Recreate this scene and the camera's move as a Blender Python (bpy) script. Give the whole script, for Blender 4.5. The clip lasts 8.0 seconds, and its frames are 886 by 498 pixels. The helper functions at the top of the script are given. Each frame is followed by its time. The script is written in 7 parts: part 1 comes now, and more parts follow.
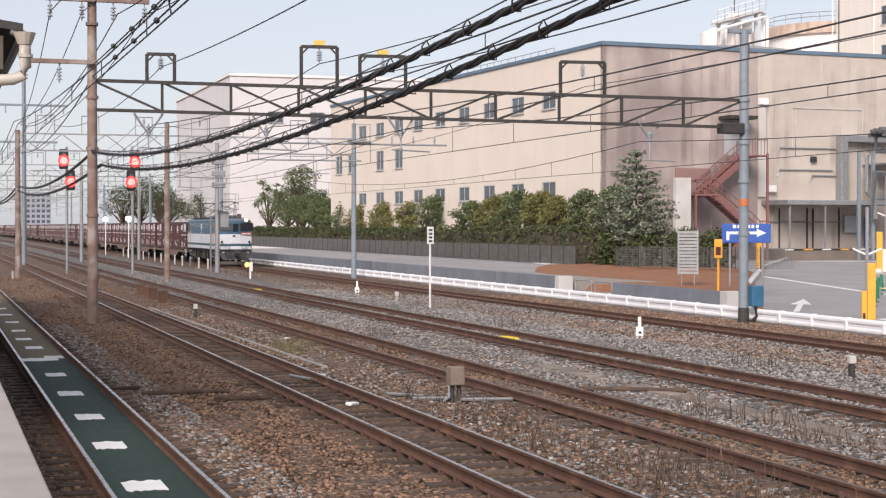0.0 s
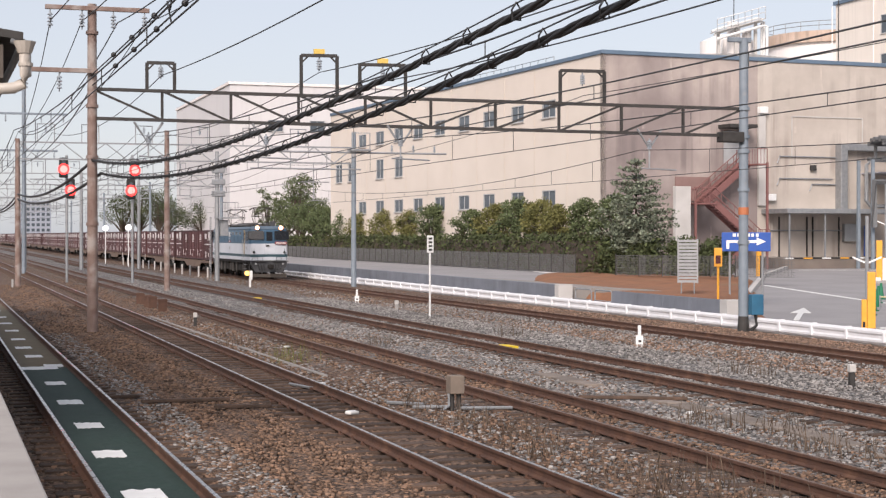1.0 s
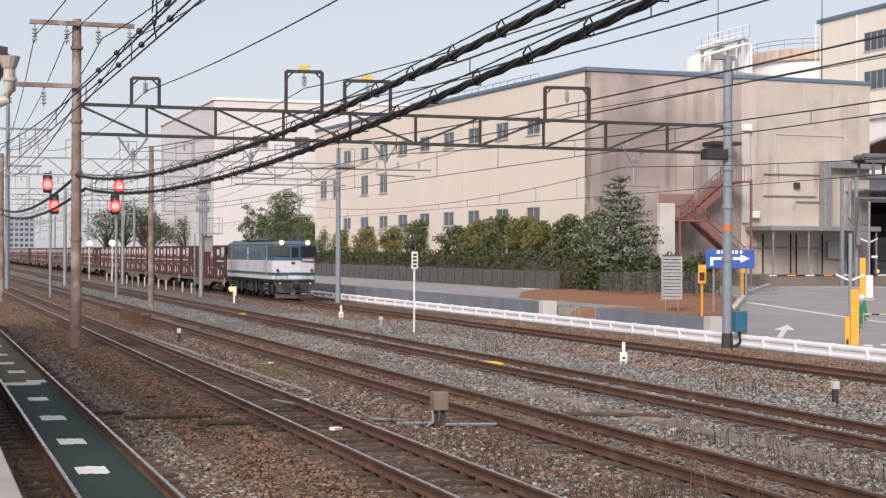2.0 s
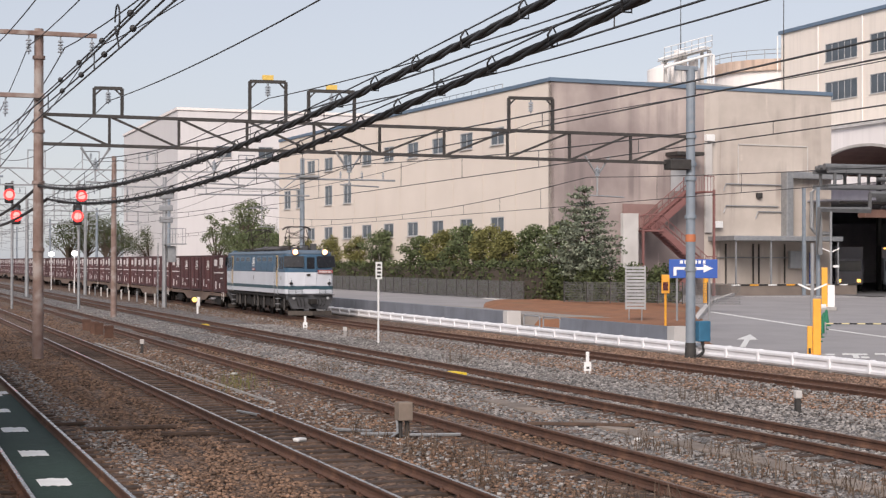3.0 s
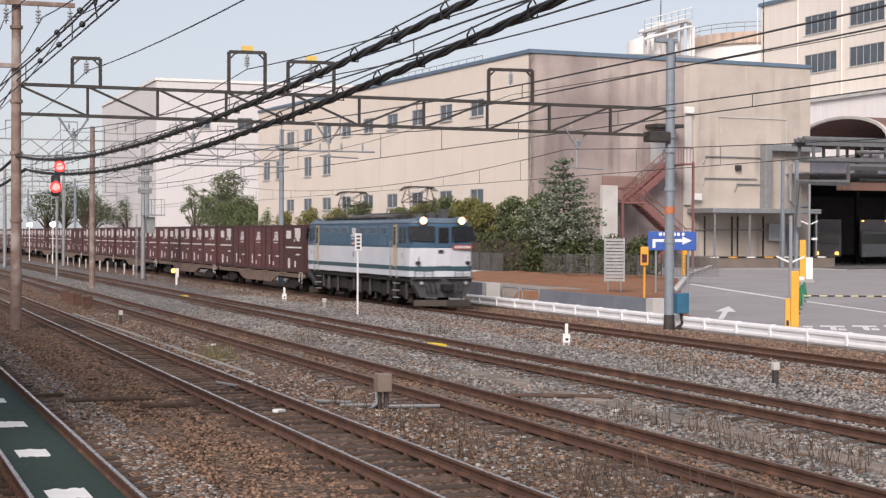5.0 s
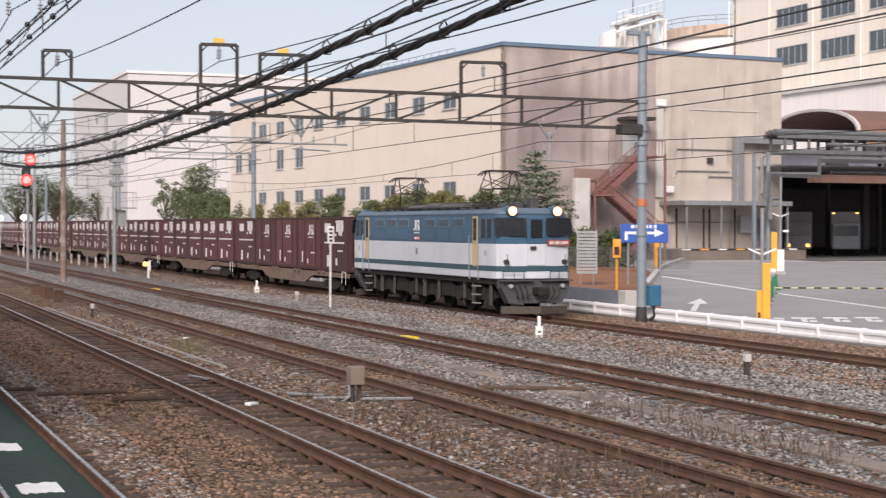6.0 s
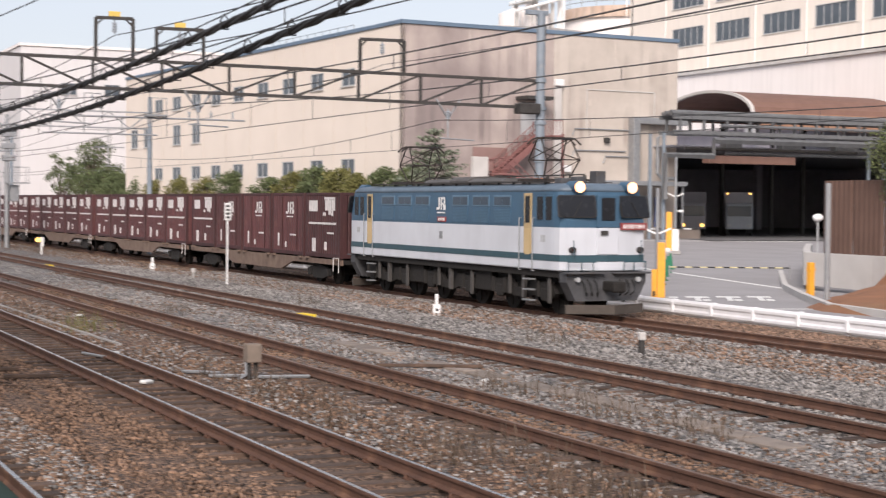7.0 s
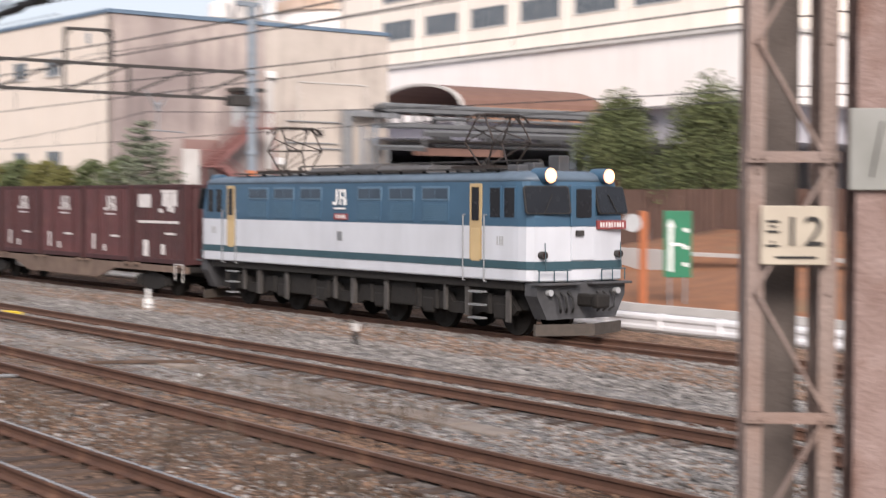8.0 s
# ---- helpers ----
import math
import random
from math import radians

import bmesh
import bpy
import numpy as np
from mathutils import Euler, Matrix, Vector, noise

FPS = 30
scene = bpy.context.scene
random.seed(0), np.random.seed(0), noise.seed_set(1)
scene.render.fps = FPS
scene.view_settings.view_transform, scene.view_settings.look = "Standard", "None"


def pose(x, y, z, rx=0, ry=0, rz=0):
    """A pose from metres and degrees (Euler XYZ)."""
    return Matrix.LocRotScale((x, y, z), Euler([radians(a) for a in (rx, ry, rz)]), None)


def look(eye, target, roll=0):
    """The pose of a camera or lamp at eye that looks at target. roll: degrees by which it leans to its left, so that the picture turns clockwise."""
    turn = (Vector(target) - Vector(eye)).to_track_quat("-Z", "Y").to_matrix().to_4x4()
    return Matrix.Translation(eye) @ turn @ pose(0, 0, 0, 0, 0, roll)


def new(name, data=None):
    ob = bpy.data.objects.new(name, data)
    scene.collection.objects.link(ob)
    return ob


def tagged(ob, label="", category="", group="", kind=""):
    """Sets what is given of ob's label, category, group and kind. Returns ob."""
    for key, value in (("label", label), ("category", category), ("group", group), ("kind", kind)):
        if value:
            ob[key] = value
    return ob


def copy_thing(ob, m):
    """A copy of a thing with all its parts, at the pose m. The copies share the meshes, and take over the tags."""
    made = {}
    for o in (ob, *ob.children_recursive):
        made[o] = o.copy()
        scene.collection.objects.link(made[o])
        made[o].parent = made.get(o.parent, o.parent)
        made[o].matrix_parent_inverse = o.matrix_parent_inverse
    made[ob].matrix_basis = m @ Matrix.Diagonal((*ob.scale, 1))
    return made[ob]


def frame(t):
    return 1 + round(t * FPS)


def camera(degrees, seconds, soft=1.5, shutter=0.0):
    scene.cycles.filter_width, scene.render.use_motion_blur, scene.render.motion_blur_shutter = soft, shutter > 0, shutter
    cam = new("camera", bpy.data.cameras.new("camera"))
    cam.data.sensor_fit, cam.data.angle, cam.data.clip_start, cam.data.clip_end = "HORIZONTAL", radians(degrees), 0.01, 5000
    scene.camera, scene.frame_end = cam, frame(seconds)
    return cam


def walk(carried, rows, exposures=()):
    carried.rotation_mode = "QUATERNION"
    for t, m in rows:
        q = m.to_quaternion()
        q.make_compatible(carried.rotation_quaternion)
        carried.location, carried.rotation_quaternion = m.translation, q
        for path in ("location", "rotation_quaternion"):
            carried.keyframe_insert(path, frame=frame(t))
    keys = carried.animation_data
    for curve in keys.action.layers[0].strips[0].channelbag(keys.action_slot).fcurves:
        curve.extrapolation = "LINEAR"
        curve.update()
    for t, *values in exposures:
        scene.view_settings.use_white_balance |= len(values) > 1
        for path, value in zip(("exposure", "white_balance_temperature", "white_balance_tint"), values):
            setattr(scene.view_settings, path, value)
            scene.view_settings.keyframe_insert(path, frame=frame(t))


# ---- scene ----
# seconds, turn from the track's line, tilt, roll: the camera stands on the platform and pans
PATH = [
    (0, 18.02, -0.812, 0.008),
    (0.5, 17.959, -0.732, 0.033),
    (1, 18.026, -0.5, 0.013),
    (1.5, 18.322, -0.209, 0.098),
    (2.8, 19.534, 0.434, 0.08),
    (3, 19.893, 0.466, 0.095),
    (3.5, 20.12, 0.542, 0.304),
    (4, 20.097, 0.098, 0.399),
    (4.5, 20.322, -0.07, 0.413),
    (4.7, 20.491, -0.298, 0.311),
    (5.8, 21.168, -0.805, 0.146),
    (6, 21.636, -0.825, 0.146),
    (6.5, 23.336, -1.169, 0.266),
    (7, 25.347, -1.607, 0.559),
    (7.5, 28.476, -1.69, 0.575),
    (7.6, 29.743, -1.669, 0.5),
    (7.8, 33.116, -1.723, 0.35),
    (7.9, 34.492, -1.65, 0.3),
    (8, 35.742, -1.812, 0.241),
]
EYE = (0.0, 0.0, 2.85)
cam = camera(31.4, 8.0, soft=1.25, shutter=0.65)
walk(cam, [(t, Matrix.Translation(EYE) @ pose(0, 0, 0, 90 + tilt, 0, -turn) @ pose(0, 0, 0, 0, 0, roll)) for t, turn, tilt, roll in PATH],
     exposures=[(t, stops, 6650, 16.5) for t, stops in ((0, 0.68), (1.5, 0.63), (3.5, 0.49), (4.5, 0.52), (6, 0.64), (7, 0.75), (8, 0.85))])

# ---- light: a pale evening sky, thin overcast ----
world = bpy.data.worlds.new("sky")
scene.world = world
world.use_nodes = True
wn = world.node_tree.nodes
wn.clear()
sky = wn.new("ShaderNodeTexSky")
sky.sky_type, sky.sun_disc = "NISHITA", False
sky.sun_elevation, sky.sun_rotation = radians(24), radians(215)
sky.air_density, sky.dust_density, sky.ozone_density = 1.0, 1.0, 1.0
sat = wn.new("ShaderNodeHueSaturation")
sat.inputs["Saturation"].default_value = 0.62
bg = wn.new("ShaderNodeBackground")
bg.inputs["Strength"].default_value = 0.092
wout = wn.new("ShaderNodeOutputWorld")
world.node_tree.links.new(sky.outputs[0], sat.inputs["Color"])
veil = wn.new("ShaderNodeMix")  # thin even cloud in front of the blue
veil.data_type = "RGBA"
veil.inputs["Factor"].default_value = 0.62
veil.inputs["B"].default_value = (4.2, 4.72, 5.35, 1)
world.node_tree.links.new(sat.outputs[0], veil.inputs["A"])
world.node_tree.links.new(veil.outputs["Result"], bg.inputs["Color"])
world.node_tree.links.new(bg.outputs[0], wout.inputs["Surface"])
sun = new("sun", bpy.data.lights.new("sun", "SUN"))
sun.data.energy, sun.data.angle, sun.data.color = 2.7, radians(28), (1.0, 0.93, 0.85)
sun.matrix_world = look((-60, -90, 75), (0, 0, 0))

# ---- materials ----
MATS = {}


def mat(name, base, second=None, scale=3.0, rough=0.8, metal=0.0, bump=0.0, bump_scale=40.0, streak=0.0, island=0.0, spread=0.5, third=None, third_scale=0.4,
        third_at=0.58, glow=0.0, per_object=0.0):
    """A surface of two tones with a finer grain, and a third tone in large patches. streak: runs of dirt down a wall."""
    if name in MATS:
        return MATS[name]
    m = bpy.data.materials.new(name)
    m.use_nodes = True
    nt = m.node_tree
    n, ln = nt.nodes, nt.links
    bs = n["Principled BSDF"]
    co = n.new("ShaderNodeTexCoord")
    second = second or tuple(c * 0.8 for c in base)

    def noise_at(sc, detail=5.0, stretch=None):
        src = co.outputs["Object"]
        if stretch:
            mp = n.new("ShaderNodeMapping")
            mp.inputs["Scale"].default_value = stretch
            ln.new(src, mp.inputs["Vector"])
            src = mp.outputs[0]
        t = n.new("ShaderNodeTexNoise")
        t.inputs["Scale"].default_value, t.inputs["Detail"].default_value = sc, detail
        ln.new(src, t.inputs["Vector"])
        return t.outputs["Fac"]

    def ramp(fac, lo, hi):
        r = n.new("ShaderNodeMapRange")
        r.inputs["From Min"].default_value, r.inputs["From Max"].default_value = lo, hi
        ln.new(fac, r.inputs["Value"])
        return r.outputs[0]

    def mix(fac, a, b):
        x = n.new("ShaderNodeMix")
        x.data_type = "RGBA"
        if isinstance(fac, float):
            x.inputs["Factor"].default_value = fac
        else:
            ln.new(fac, x.inputs["Factor"])
        for sock, v in ((x.inputs["A"], a), (x.inputs["B"], b)):
            if isinstance(v, tuple):
                sock.default_value = (*v, 1)
            else:
                ln.new(v, sock)
        return x.outputs["Result"]

    col = mix(ramp(noise_at(scale), 0.5 - spread / 2, 0.5 + spread / 2), base, second)
    if third:
        col = mix(ramp(noise_at(third_scale, 6.0), third_at, third_at + 0.14), col, third)
    if streak:
        dark = tuple(c * 0.45 for c in base)
        k = ramp(noise_at(1.0, 6.0, (1.9, 1.9, 0.09)), 0.47, 0.68)
        mu = n.new("ShaderNodeMath")
        mu.operation = "MULTIPLY"
        mu.inputs[1].default_value = streak
        ln.new(k, mu.inputs[0])
        col = mix(mu.outputs[0], col, dark)
    if island or per_object:
        if island:
            src = n.new("ShaderNodeNewGeometry").outputs["Random Per Island"]
        else:
            src = n.new("ShaderNodeObjectInfo").outputs["Random"]
        amount = island or per_object
        hs = n.new("ShaderNodeHueSaturation")
        r = n.new("ShaderNodeMapRange")
        r.inputs["To Min"].default_value, r.inputs["To Max"].default_value = 1 - amount, 1 + amount
        ln.new(src, r.inputs["Value"])
        ln.new(r.outputs[0], hs.inputs["Value"])
        ln.new(col, hs.inputs["Color"])
        col = hs.outputs[0]
    ln.new(col, bs.inputs["Base Color"])
    bs.inputs["Metallic"].default_value = metal
    rg = n.new("ShaderNodeMapRange")
    rg.inputs["To Min"].default_value, rg.inputs["To Max"].default_value = max(rough - 0.12, 0.03), min(rough + 0.12, 1)
    ln.new(noise_at(scale * 3), rg.inputs["Value"])
    ln.new(rg.outputs[0], bs.inputs["Roughness"])
    if bump:
        b = n.new("ShaderNodeBump")
        b.inputs["Strength"].default_value, b.inputs["Distance"].default_value = bump, 0.03
        ln.new(noise_at(bump_scale, 4.0), b.inputs["Height"])
        ln.new(b.outputs[0], bs.inputs["Normal"])
    if glow:
        bs.inputs["Emission Color"].default_value = (*base, 1)
        bs.inputs["Emission Strength"].default_value = glow
    MATS[name] = m
    return m


def ballast_bed():
    """Packed stones: cells of many tones, crevice shade painted into the gaps, rusty brown by the platform and the far
    track, greyer between.
    """
    m = bpy.data.materials.new("ballast")
    m.use_nodes = True
    n, ln = m.node_tree.nodes, m.node_tree.links
    bs = n["Principled BSDF"]
    co = n.new("ShaderNodeTexCoord").outputs["Object"]

    def noise_at(scale, detail=4.0):
        t = n.new("ShaderNodeTexNoise")
        t.inputs["Scale"].default_value, t.inputs["Detail"].default_value = scale, detail
        ln.new(co, t.inputs["Vector"])
        return t.outputs["Fac"]

    def span(src, lo, hi, a=0.0, b=1.0):
        r = n.new("ShaderNodeMapRange")
        for k, v in (("From Min", lo), ("From Max", hi), ("To Min", a), ("To Max", b)):
            r.inputs[k].default_value = v
        ln.new(src, r.inputs["Value"])
        return r.outputs[0]

    def math_(op, a, b):
        x = n.new("ShaderNodeMath")
        x.operation = op
        for k, v in ((0, a), (1, b)):
            if isinstance(v, float):
                x.inputs[k].default_value = v
            else:
                ln.new(v, x.inputs[k])
        return x.outputs[0]

    def mix(fac, a, b, blend="MIX"):
        x = n.new("ShaderNodeMix")
        x.data_type, x.blend_type = "RGBA", blend
        if isinstance(fac, float):
            x.inputs["Factor"].default_value = fac
        else:
            ln.new(fac, x.inputs["Factor"])
        for sock, v in ((x.inputs["A"], a), (x.inputs["B"], b)):
            if isinstance(v, tuple):
                sock.default_value = (*v, 1)
            else:
                ln.new(v, sock)
        return x.outputs["Result"]
    cell = n.new("ShaderNodeTexVoronoi")
    cell.inputs["Scale"].default_value = 15.0
    ln.new(co, cell.inputs["Vector"])
    tone = n.new("ShaderNodeSeparateColor")
    ln.new(cell.outputs["Color"], tone.inputs[0])
    xyz = n.new("ShaderNodeSeparateXYZ")
    ln.new(co, xyz.inputs[0])
    x = math_("ADD", xyz.outputs["X"], span(noise_at(0.35), 0.3, 0.7, -1.6, 1.6))
    grey = math_("MULTIPLY", span(x, 8.6, 11.4), span(x, 19.5, 17.4))
    brown = mix(tone.outputs[0], (0.072, 0.042, 0.028), (0.255, 0.16, 0.108))
    stone = mix(tone.outputs[1], (0.08, 0.074, 0.07), (0.33, 0.31, 0.295))
    col = mix(grey, brown, stone)
    col = mix(span(noise_at(0.8, 6.0), 0.56, 0.68, 0.0, 0.75), col, (0.20, 0.105, 0.062))
    # Shade between stones: multiplied into the colour, and reused as bump height.
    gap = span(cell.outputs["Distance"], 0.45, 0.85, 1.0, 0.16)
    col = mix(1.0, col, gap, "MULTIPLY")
    ln.new(col, bs.inputs["Base Color"])
    bs.inputs["Roughness"].default_value = 0.95
    bump = n.new("ShaderNodeBump")
    bump.inputs["Strength"].default_value, bump.inputs["Distance"].default_value = 1.0, 0.05
    ln.new(gap, bump.inputs["Height"])
    ln.new(bump.outputs[0], bs.inputs["Normal"])
    return m


def weathered(name, base, second, stain, run, share):
    """Old rendered concrete: broad blotches, mould patches and uneven runs that start at the coping."""
    m = bpy.data.materials.new(name)
    m.use_nodes = True
    n, ln = m.node_tree.nodes, m.node_tree.links
    bs = n["Principled BSDF"]
    co = n.new("ShaderNodeTexCoord").outputs["Object"]

    def noise_at(scale, detail=6.0, stretch=(1, 1, 1)):
        mp = n.new("ShaderNodeMapping")
        mp.inputs["Scale"].default_value = stretch
        ln.new(co, mp.inputs["Vector"])
        t = n.new("ShaderNodeTexNoise")
        t.inputs["Scale"].default_value, t.inputs["Detail"].default_value = scale, detail
        ln.new(mp.outputs[0], t.inputs["Vector"])
        return t.outputs["Fac"]

    def span(src, lo, hi, a=0.0, b=1.0):
        r = n.new("ShaderNodeMapRange")
        for k, v in (("From Min", lo), ("From Max", hi), ("To Min", a), ("To Max", b)):
            r.inputs[k].default_value = v
        ln.new(src, r.inputs["Value"])
        return r.outputs[0]

    def times(a, b):
        x = n.new("ShaderNodeMath")
        x.operation = "MULTIPLY"
        ln.new(a, x.inputs[0])
        ln.new(b, x.inputs[1])
        return x.outputs[0]

    def mix(fac, a, b):
        x = n.new("ShaderNodeMix")
        x.data_type = "RGBA"
        ln.new(fac, x.inputs["Factor"])
        for sock, v in ((x.inputs["A"], a), (x.inputs["B"], b)):
            if isinstance(v, tuple):
                sock.default_value = (*v, 1)
            else:
                ln.new(v, sock)
        return x.outputs["Result"]
    col = mix(span(noise_at(0.45), 0.35, 0.65), base, second)
    col = mix(span(noise_at(3.0), 0.45, 0.75, 0.0, 0.35), col, second)
    col = mix(span(noise_at(0.16, 7.0, (1, 1, 0.7)), 0.60 - 0.22 * share, 0.72 - 0.16 * share, 0.0, 0.85), col, stain)
    drips = times(span(noise_at(1.0, 5.0, (1.3, 1.3, 0.05)), 0.50, 0.66, 0.0, 0.8), span(noise_at(0.30, 3.0), 0.40, 0.60))
    col = mix(drips, col, run)
    pale = times(span(noise_at(1.0, 5.0, (2.6, 2.6, 0.16)), 0.60, 0.72, 0.0, 0.6), span(noise_at(0.5, 3.0, (1, 1, 1.5)), 0.5, 0.62))
    col = mix(pale, col, tuple(min(c * 1.35, 0.7) for c in base))
    ln.new(col, bs.inputs["Base Color"])
    bs.inputs["Roughness"].default_value = 0.9
    bump = n.new("ShaderNodeBump")
    bump.inputs["Strength"].default_value, bump.inputs["Distance"].default_value = 0.12, 0.03
    ln.new(noise_at(30.0, 3.0), bump.inputs["Height"])
    ln.new(bump.outputs[0], bs.inputs["Normal"])
    return m


BALLAST = ballast_bed()
STONE_BROWN = mat("stone_brown", (0.22, 0.136, 0.09), (0.11, 0.068, 0.046), 2.5, 0.95, island=0.75)
STONE_GREY = mat("stone_grey", (0.305, 0.287, 0.272), (0.155, 0.145, 0.138), 2.0, 0.92, island=0.65)
RAIL = mat("rail_rust", (0.135, 0.068, 0.044), (0.075, 0.039, 0.028), 5, 0.75, 0.15, bump=0.2, third=(0.19, 0.10, 0.062), third_scale=1.5)
RAIL_TOP = mat("rail_polished", (0.55, 0.53, 0.51), (0.38, 0.34, 0.31), 2, 0.28, 1.0)
RAIL_DULL = mat("rail_dull", (0.26, 0.17, 0.12), (0.17, 0.10, 0.07), 2, 0.5, 0.6)
SLEEPER = mat("sleeper_wood", (0.105, 0.066, 0.047), (0.05, 0.034, 0.026), 6, 0.95, bump=0.6, bump_scale=25, per_object=0.45)
CONCRETE = mat("concrete", (0.42, 0.40, 0.38), (0.30, 0.29, 0.28), 0.7, 0.9, bump=0.15, bump_scale=30, streak=0.4)
CONCRETE_PALE = mat("concrete_pale", (0.55, 0.53, 0.51), (0.44, 0.42, 0.40), 0.8, 0.9, bump=0.12, bump_scale=30)
CONCRETE_BLUE = mat("concrete_wet", (0.205, 0.22, 0.255), (0.15, 0.16, 0.185), 0.8, 0.85, streak=0.3)
ASPHALT = mat("asphalt", (0.30, 0.288, 0.29), (0.245, 0.235, 0.237), 0.35, 0.92, bump=0.2, bump_scale=60)
PAINT_WHITE = mat("paint_white", (0.80, 0.80, 0.79), (0.68, 0.68, 0.67), 4, 0.6)
ROAD_PAINT = mat("road_paint", (0.74, 0.74, 0.72), (0.55, 0.55, 0.54), 6, 0.8)
EARTH = mat("bare_earth", (0.285, 0.125, 0.06), (0.185, 0.085, 0.045), 1.2, 0.98, bump=0.8, bump_scale=6, third=(0.20, 0.12, 0.065), third_scale=0.35)
WALL_CREAM = mat("wall_cream", (0.73, 0.65, 0.575), (0.66, 0.585, 0.515), 0.25, 0.85, bump=0.05)
WALL_STAIN = weathered("wall_stained", (0.47, 0.40, 0.365), (0.38, 0.325, 0.30), (0.225, 0.183, 0.178), (0.19, 0.157, 0.152), 1.05)
WALL_DRY = weathered("wall_concrete_tan", (0.52, 0.465, 0.415), (0.44, 0.39, 0.345), (0.40, 0.345, 0.305), (0.31, 0.265, 0.235), 0.35)
WALL_WHITE = mat("wall_white", (0.84, 0.80, 0.78), (0.78, 0.74, 0.71), 0.2, 0.8, streak=0.12)
ROOF_BLUE = mat("roof_blue", (0.13, 0.19, 0.26), (0.10, 0.15, 0.21), 1, 0.6)
GLASS = mat("window_glass", (0.10, 0.12, 0.14), (0.06, 0.075, 0.09), 0.5, 0.12)
FRAME_GREY = mat("frame_grey", (0.40, 0.41, 0.42), (0.33, 0.34, 0.35), 3, 0.5)
STEEL_BLUE = mat("steel_blue_grey", (0.24, 0.28, 0.32), (0.18, 0.215, 0.25), 3, 0.6, 0.1, bump=0.1, third=(0.32, 0.30, 0.28), third_scale=1.2)
STEEL_GALV = mat("steel_galvanised", (0.36, 0.37, 0.38), (0.27, 0.28, 0.29), 4, 0.5, 0.5)
CAB_GLASS = mat("cab_glass", (0.018, 0.02, 0.024), (0.012, 0.013, 0.016), 2, 0.25)
CAB_GLASS.node_tree.nodes["Principled BSDF"].inputs["Specular IOR Level"].default_value = 0.25
STEEL_DARK = mat("steel_dark", (0.062, 0.058, 0.055), (0.038, 0.035, 0.033), 5, 0.7, 0.3)
STEEL_RUST = mat("steel_rust", (0.27, 0.20, 0.175), (0.16, 0.10, 0.08), 3.5, 0.8, 0.1, bump=0.3, third=(0.33, 0.285, 0.26), third_scale=1.6, third_at=0.5)
POLE_PAINT = mat("pole_paint_worn", (0.30, 0.235, 0.21), (0.20, 0.15, 0.13), 2.5, 0.8, 0.05, bump=0.3, third=(0.24, 0.165, 0.135), third_scale=1.6, third_at=0.52)
CABLE = mat("cable_black", (0.03, 0.03, 0.032), (0.02, 0.02, 0.02), 5, 0.6)
WIRE = mat("wire", (0.07, 0.072, 0.075), (0.05, 0.05, 0.05), 5, 0.6, 0.3)
CERAMIC = mat("insulator", (0.30, 0.33, 0.36), (0.20, 0.22, 0.24), 6, 0.3)
GUARD = mat("guard_white", (0.80, 0.80, 0.82), (0.70, 0.70, 0.72), 2.5, 0.5)
LOCO_BLUE = mat("loco_blue", (0.045, 0.105, 0.170), (0.036, 0.085, 0.14), 1.2, 0.42)
LOCO_WHITE = mat("loco_white", (0.58, 0.605, 0.65), (0.51, 0.53, 0.57), 1.0, 0.42, streak=0.14)
LOCO_BAND = mat("loco_band", (0.035, 0.08, 0.10), (0.03, 0.07, 0.088), 2, 0.45)
LOCO_GREY = mat("loco_underframe", (0.078, 0.08, 0.086), (0.045, 0.045, 0.048), 3, 0.65, bump=0.1, third=(0.075, 0.058, 0.045), third_scale=1.2)
PANTO = mat("pantograph_dark", (0.035, 0.03, 0.028), (0.05, 0.035, 0.028), 4, 0.6, 0.3)
BOGIE = mat("running_gear_black", (0.016, 0.0135, 0.012), (0.008, 0.007, 0.006), 6, 0.85, bump=0.2)
DOOR_CREAM = mat("door_cream", (0.48, 0.355, 0.19), (0.40, 0.29, 0.15), 2, 0.5)
RED_PLATE = mat("plate_red", (0.27, 0.055, 0.055), (0.22, 0.045, 0.045), 3, 0.5)
CONTAINER = mat("container_maroon", (0.105, 0.034, 0.034), (0.062, 0.024, 0.026), 1.3, 0.6, bump=0.05, streak=0.45, per_object=0.3, third=(0.14, 0.065, 0.052), third_scale=0.9)
CONTAINER_MARK = mat("container_mark", (0.72, 0.70, 0.69), (0.52, 0.49, 0.48), 6, 0.6)
WAGON = mat("wagon_brown", (0.20, 0.145, 0.11), (0.12, 0.08, 0.065), 2.5, 0.85)
YELLOW = mat("paint_yellow", (0.80, 0.38, 0.04), (0.70, 0.32, 0.03), 3, 0.5)
GREEN = mat("paint_green", (0.012, 0.17, 0.085), (0.01, 0.14, 0.07), 3, 0.5)
MAT_GREEN = mat("mat_green", (0.012, 0.036, 0.026), (0.008, 0.025, 0.019), 2.5, 0.8, bump=0.3)
BLUE = mat("paint_blue", (0.02, 0.09, 0.38), (0.017, 0.075, 0.33), 3, 0.5)
BLUE_BOX = mat("box_blue", (0.03, 0.14, 0.24), (0.025, 0.11, 0.19), 3, 0.5)
ORANGE = mat("paint_orange", (0.50, 0.17, 0.075), (0.42, 0.14, 0.06), 3, 0.6)
LEAF_HEDGE = mat("leaf_hedge", (0.042, 0.058, 0.020), (0.062, 0.075, 0.026), 1.2, 0.85, island=0.5, third=(0.085, 0.082, 0.03), third_scale=0.5)
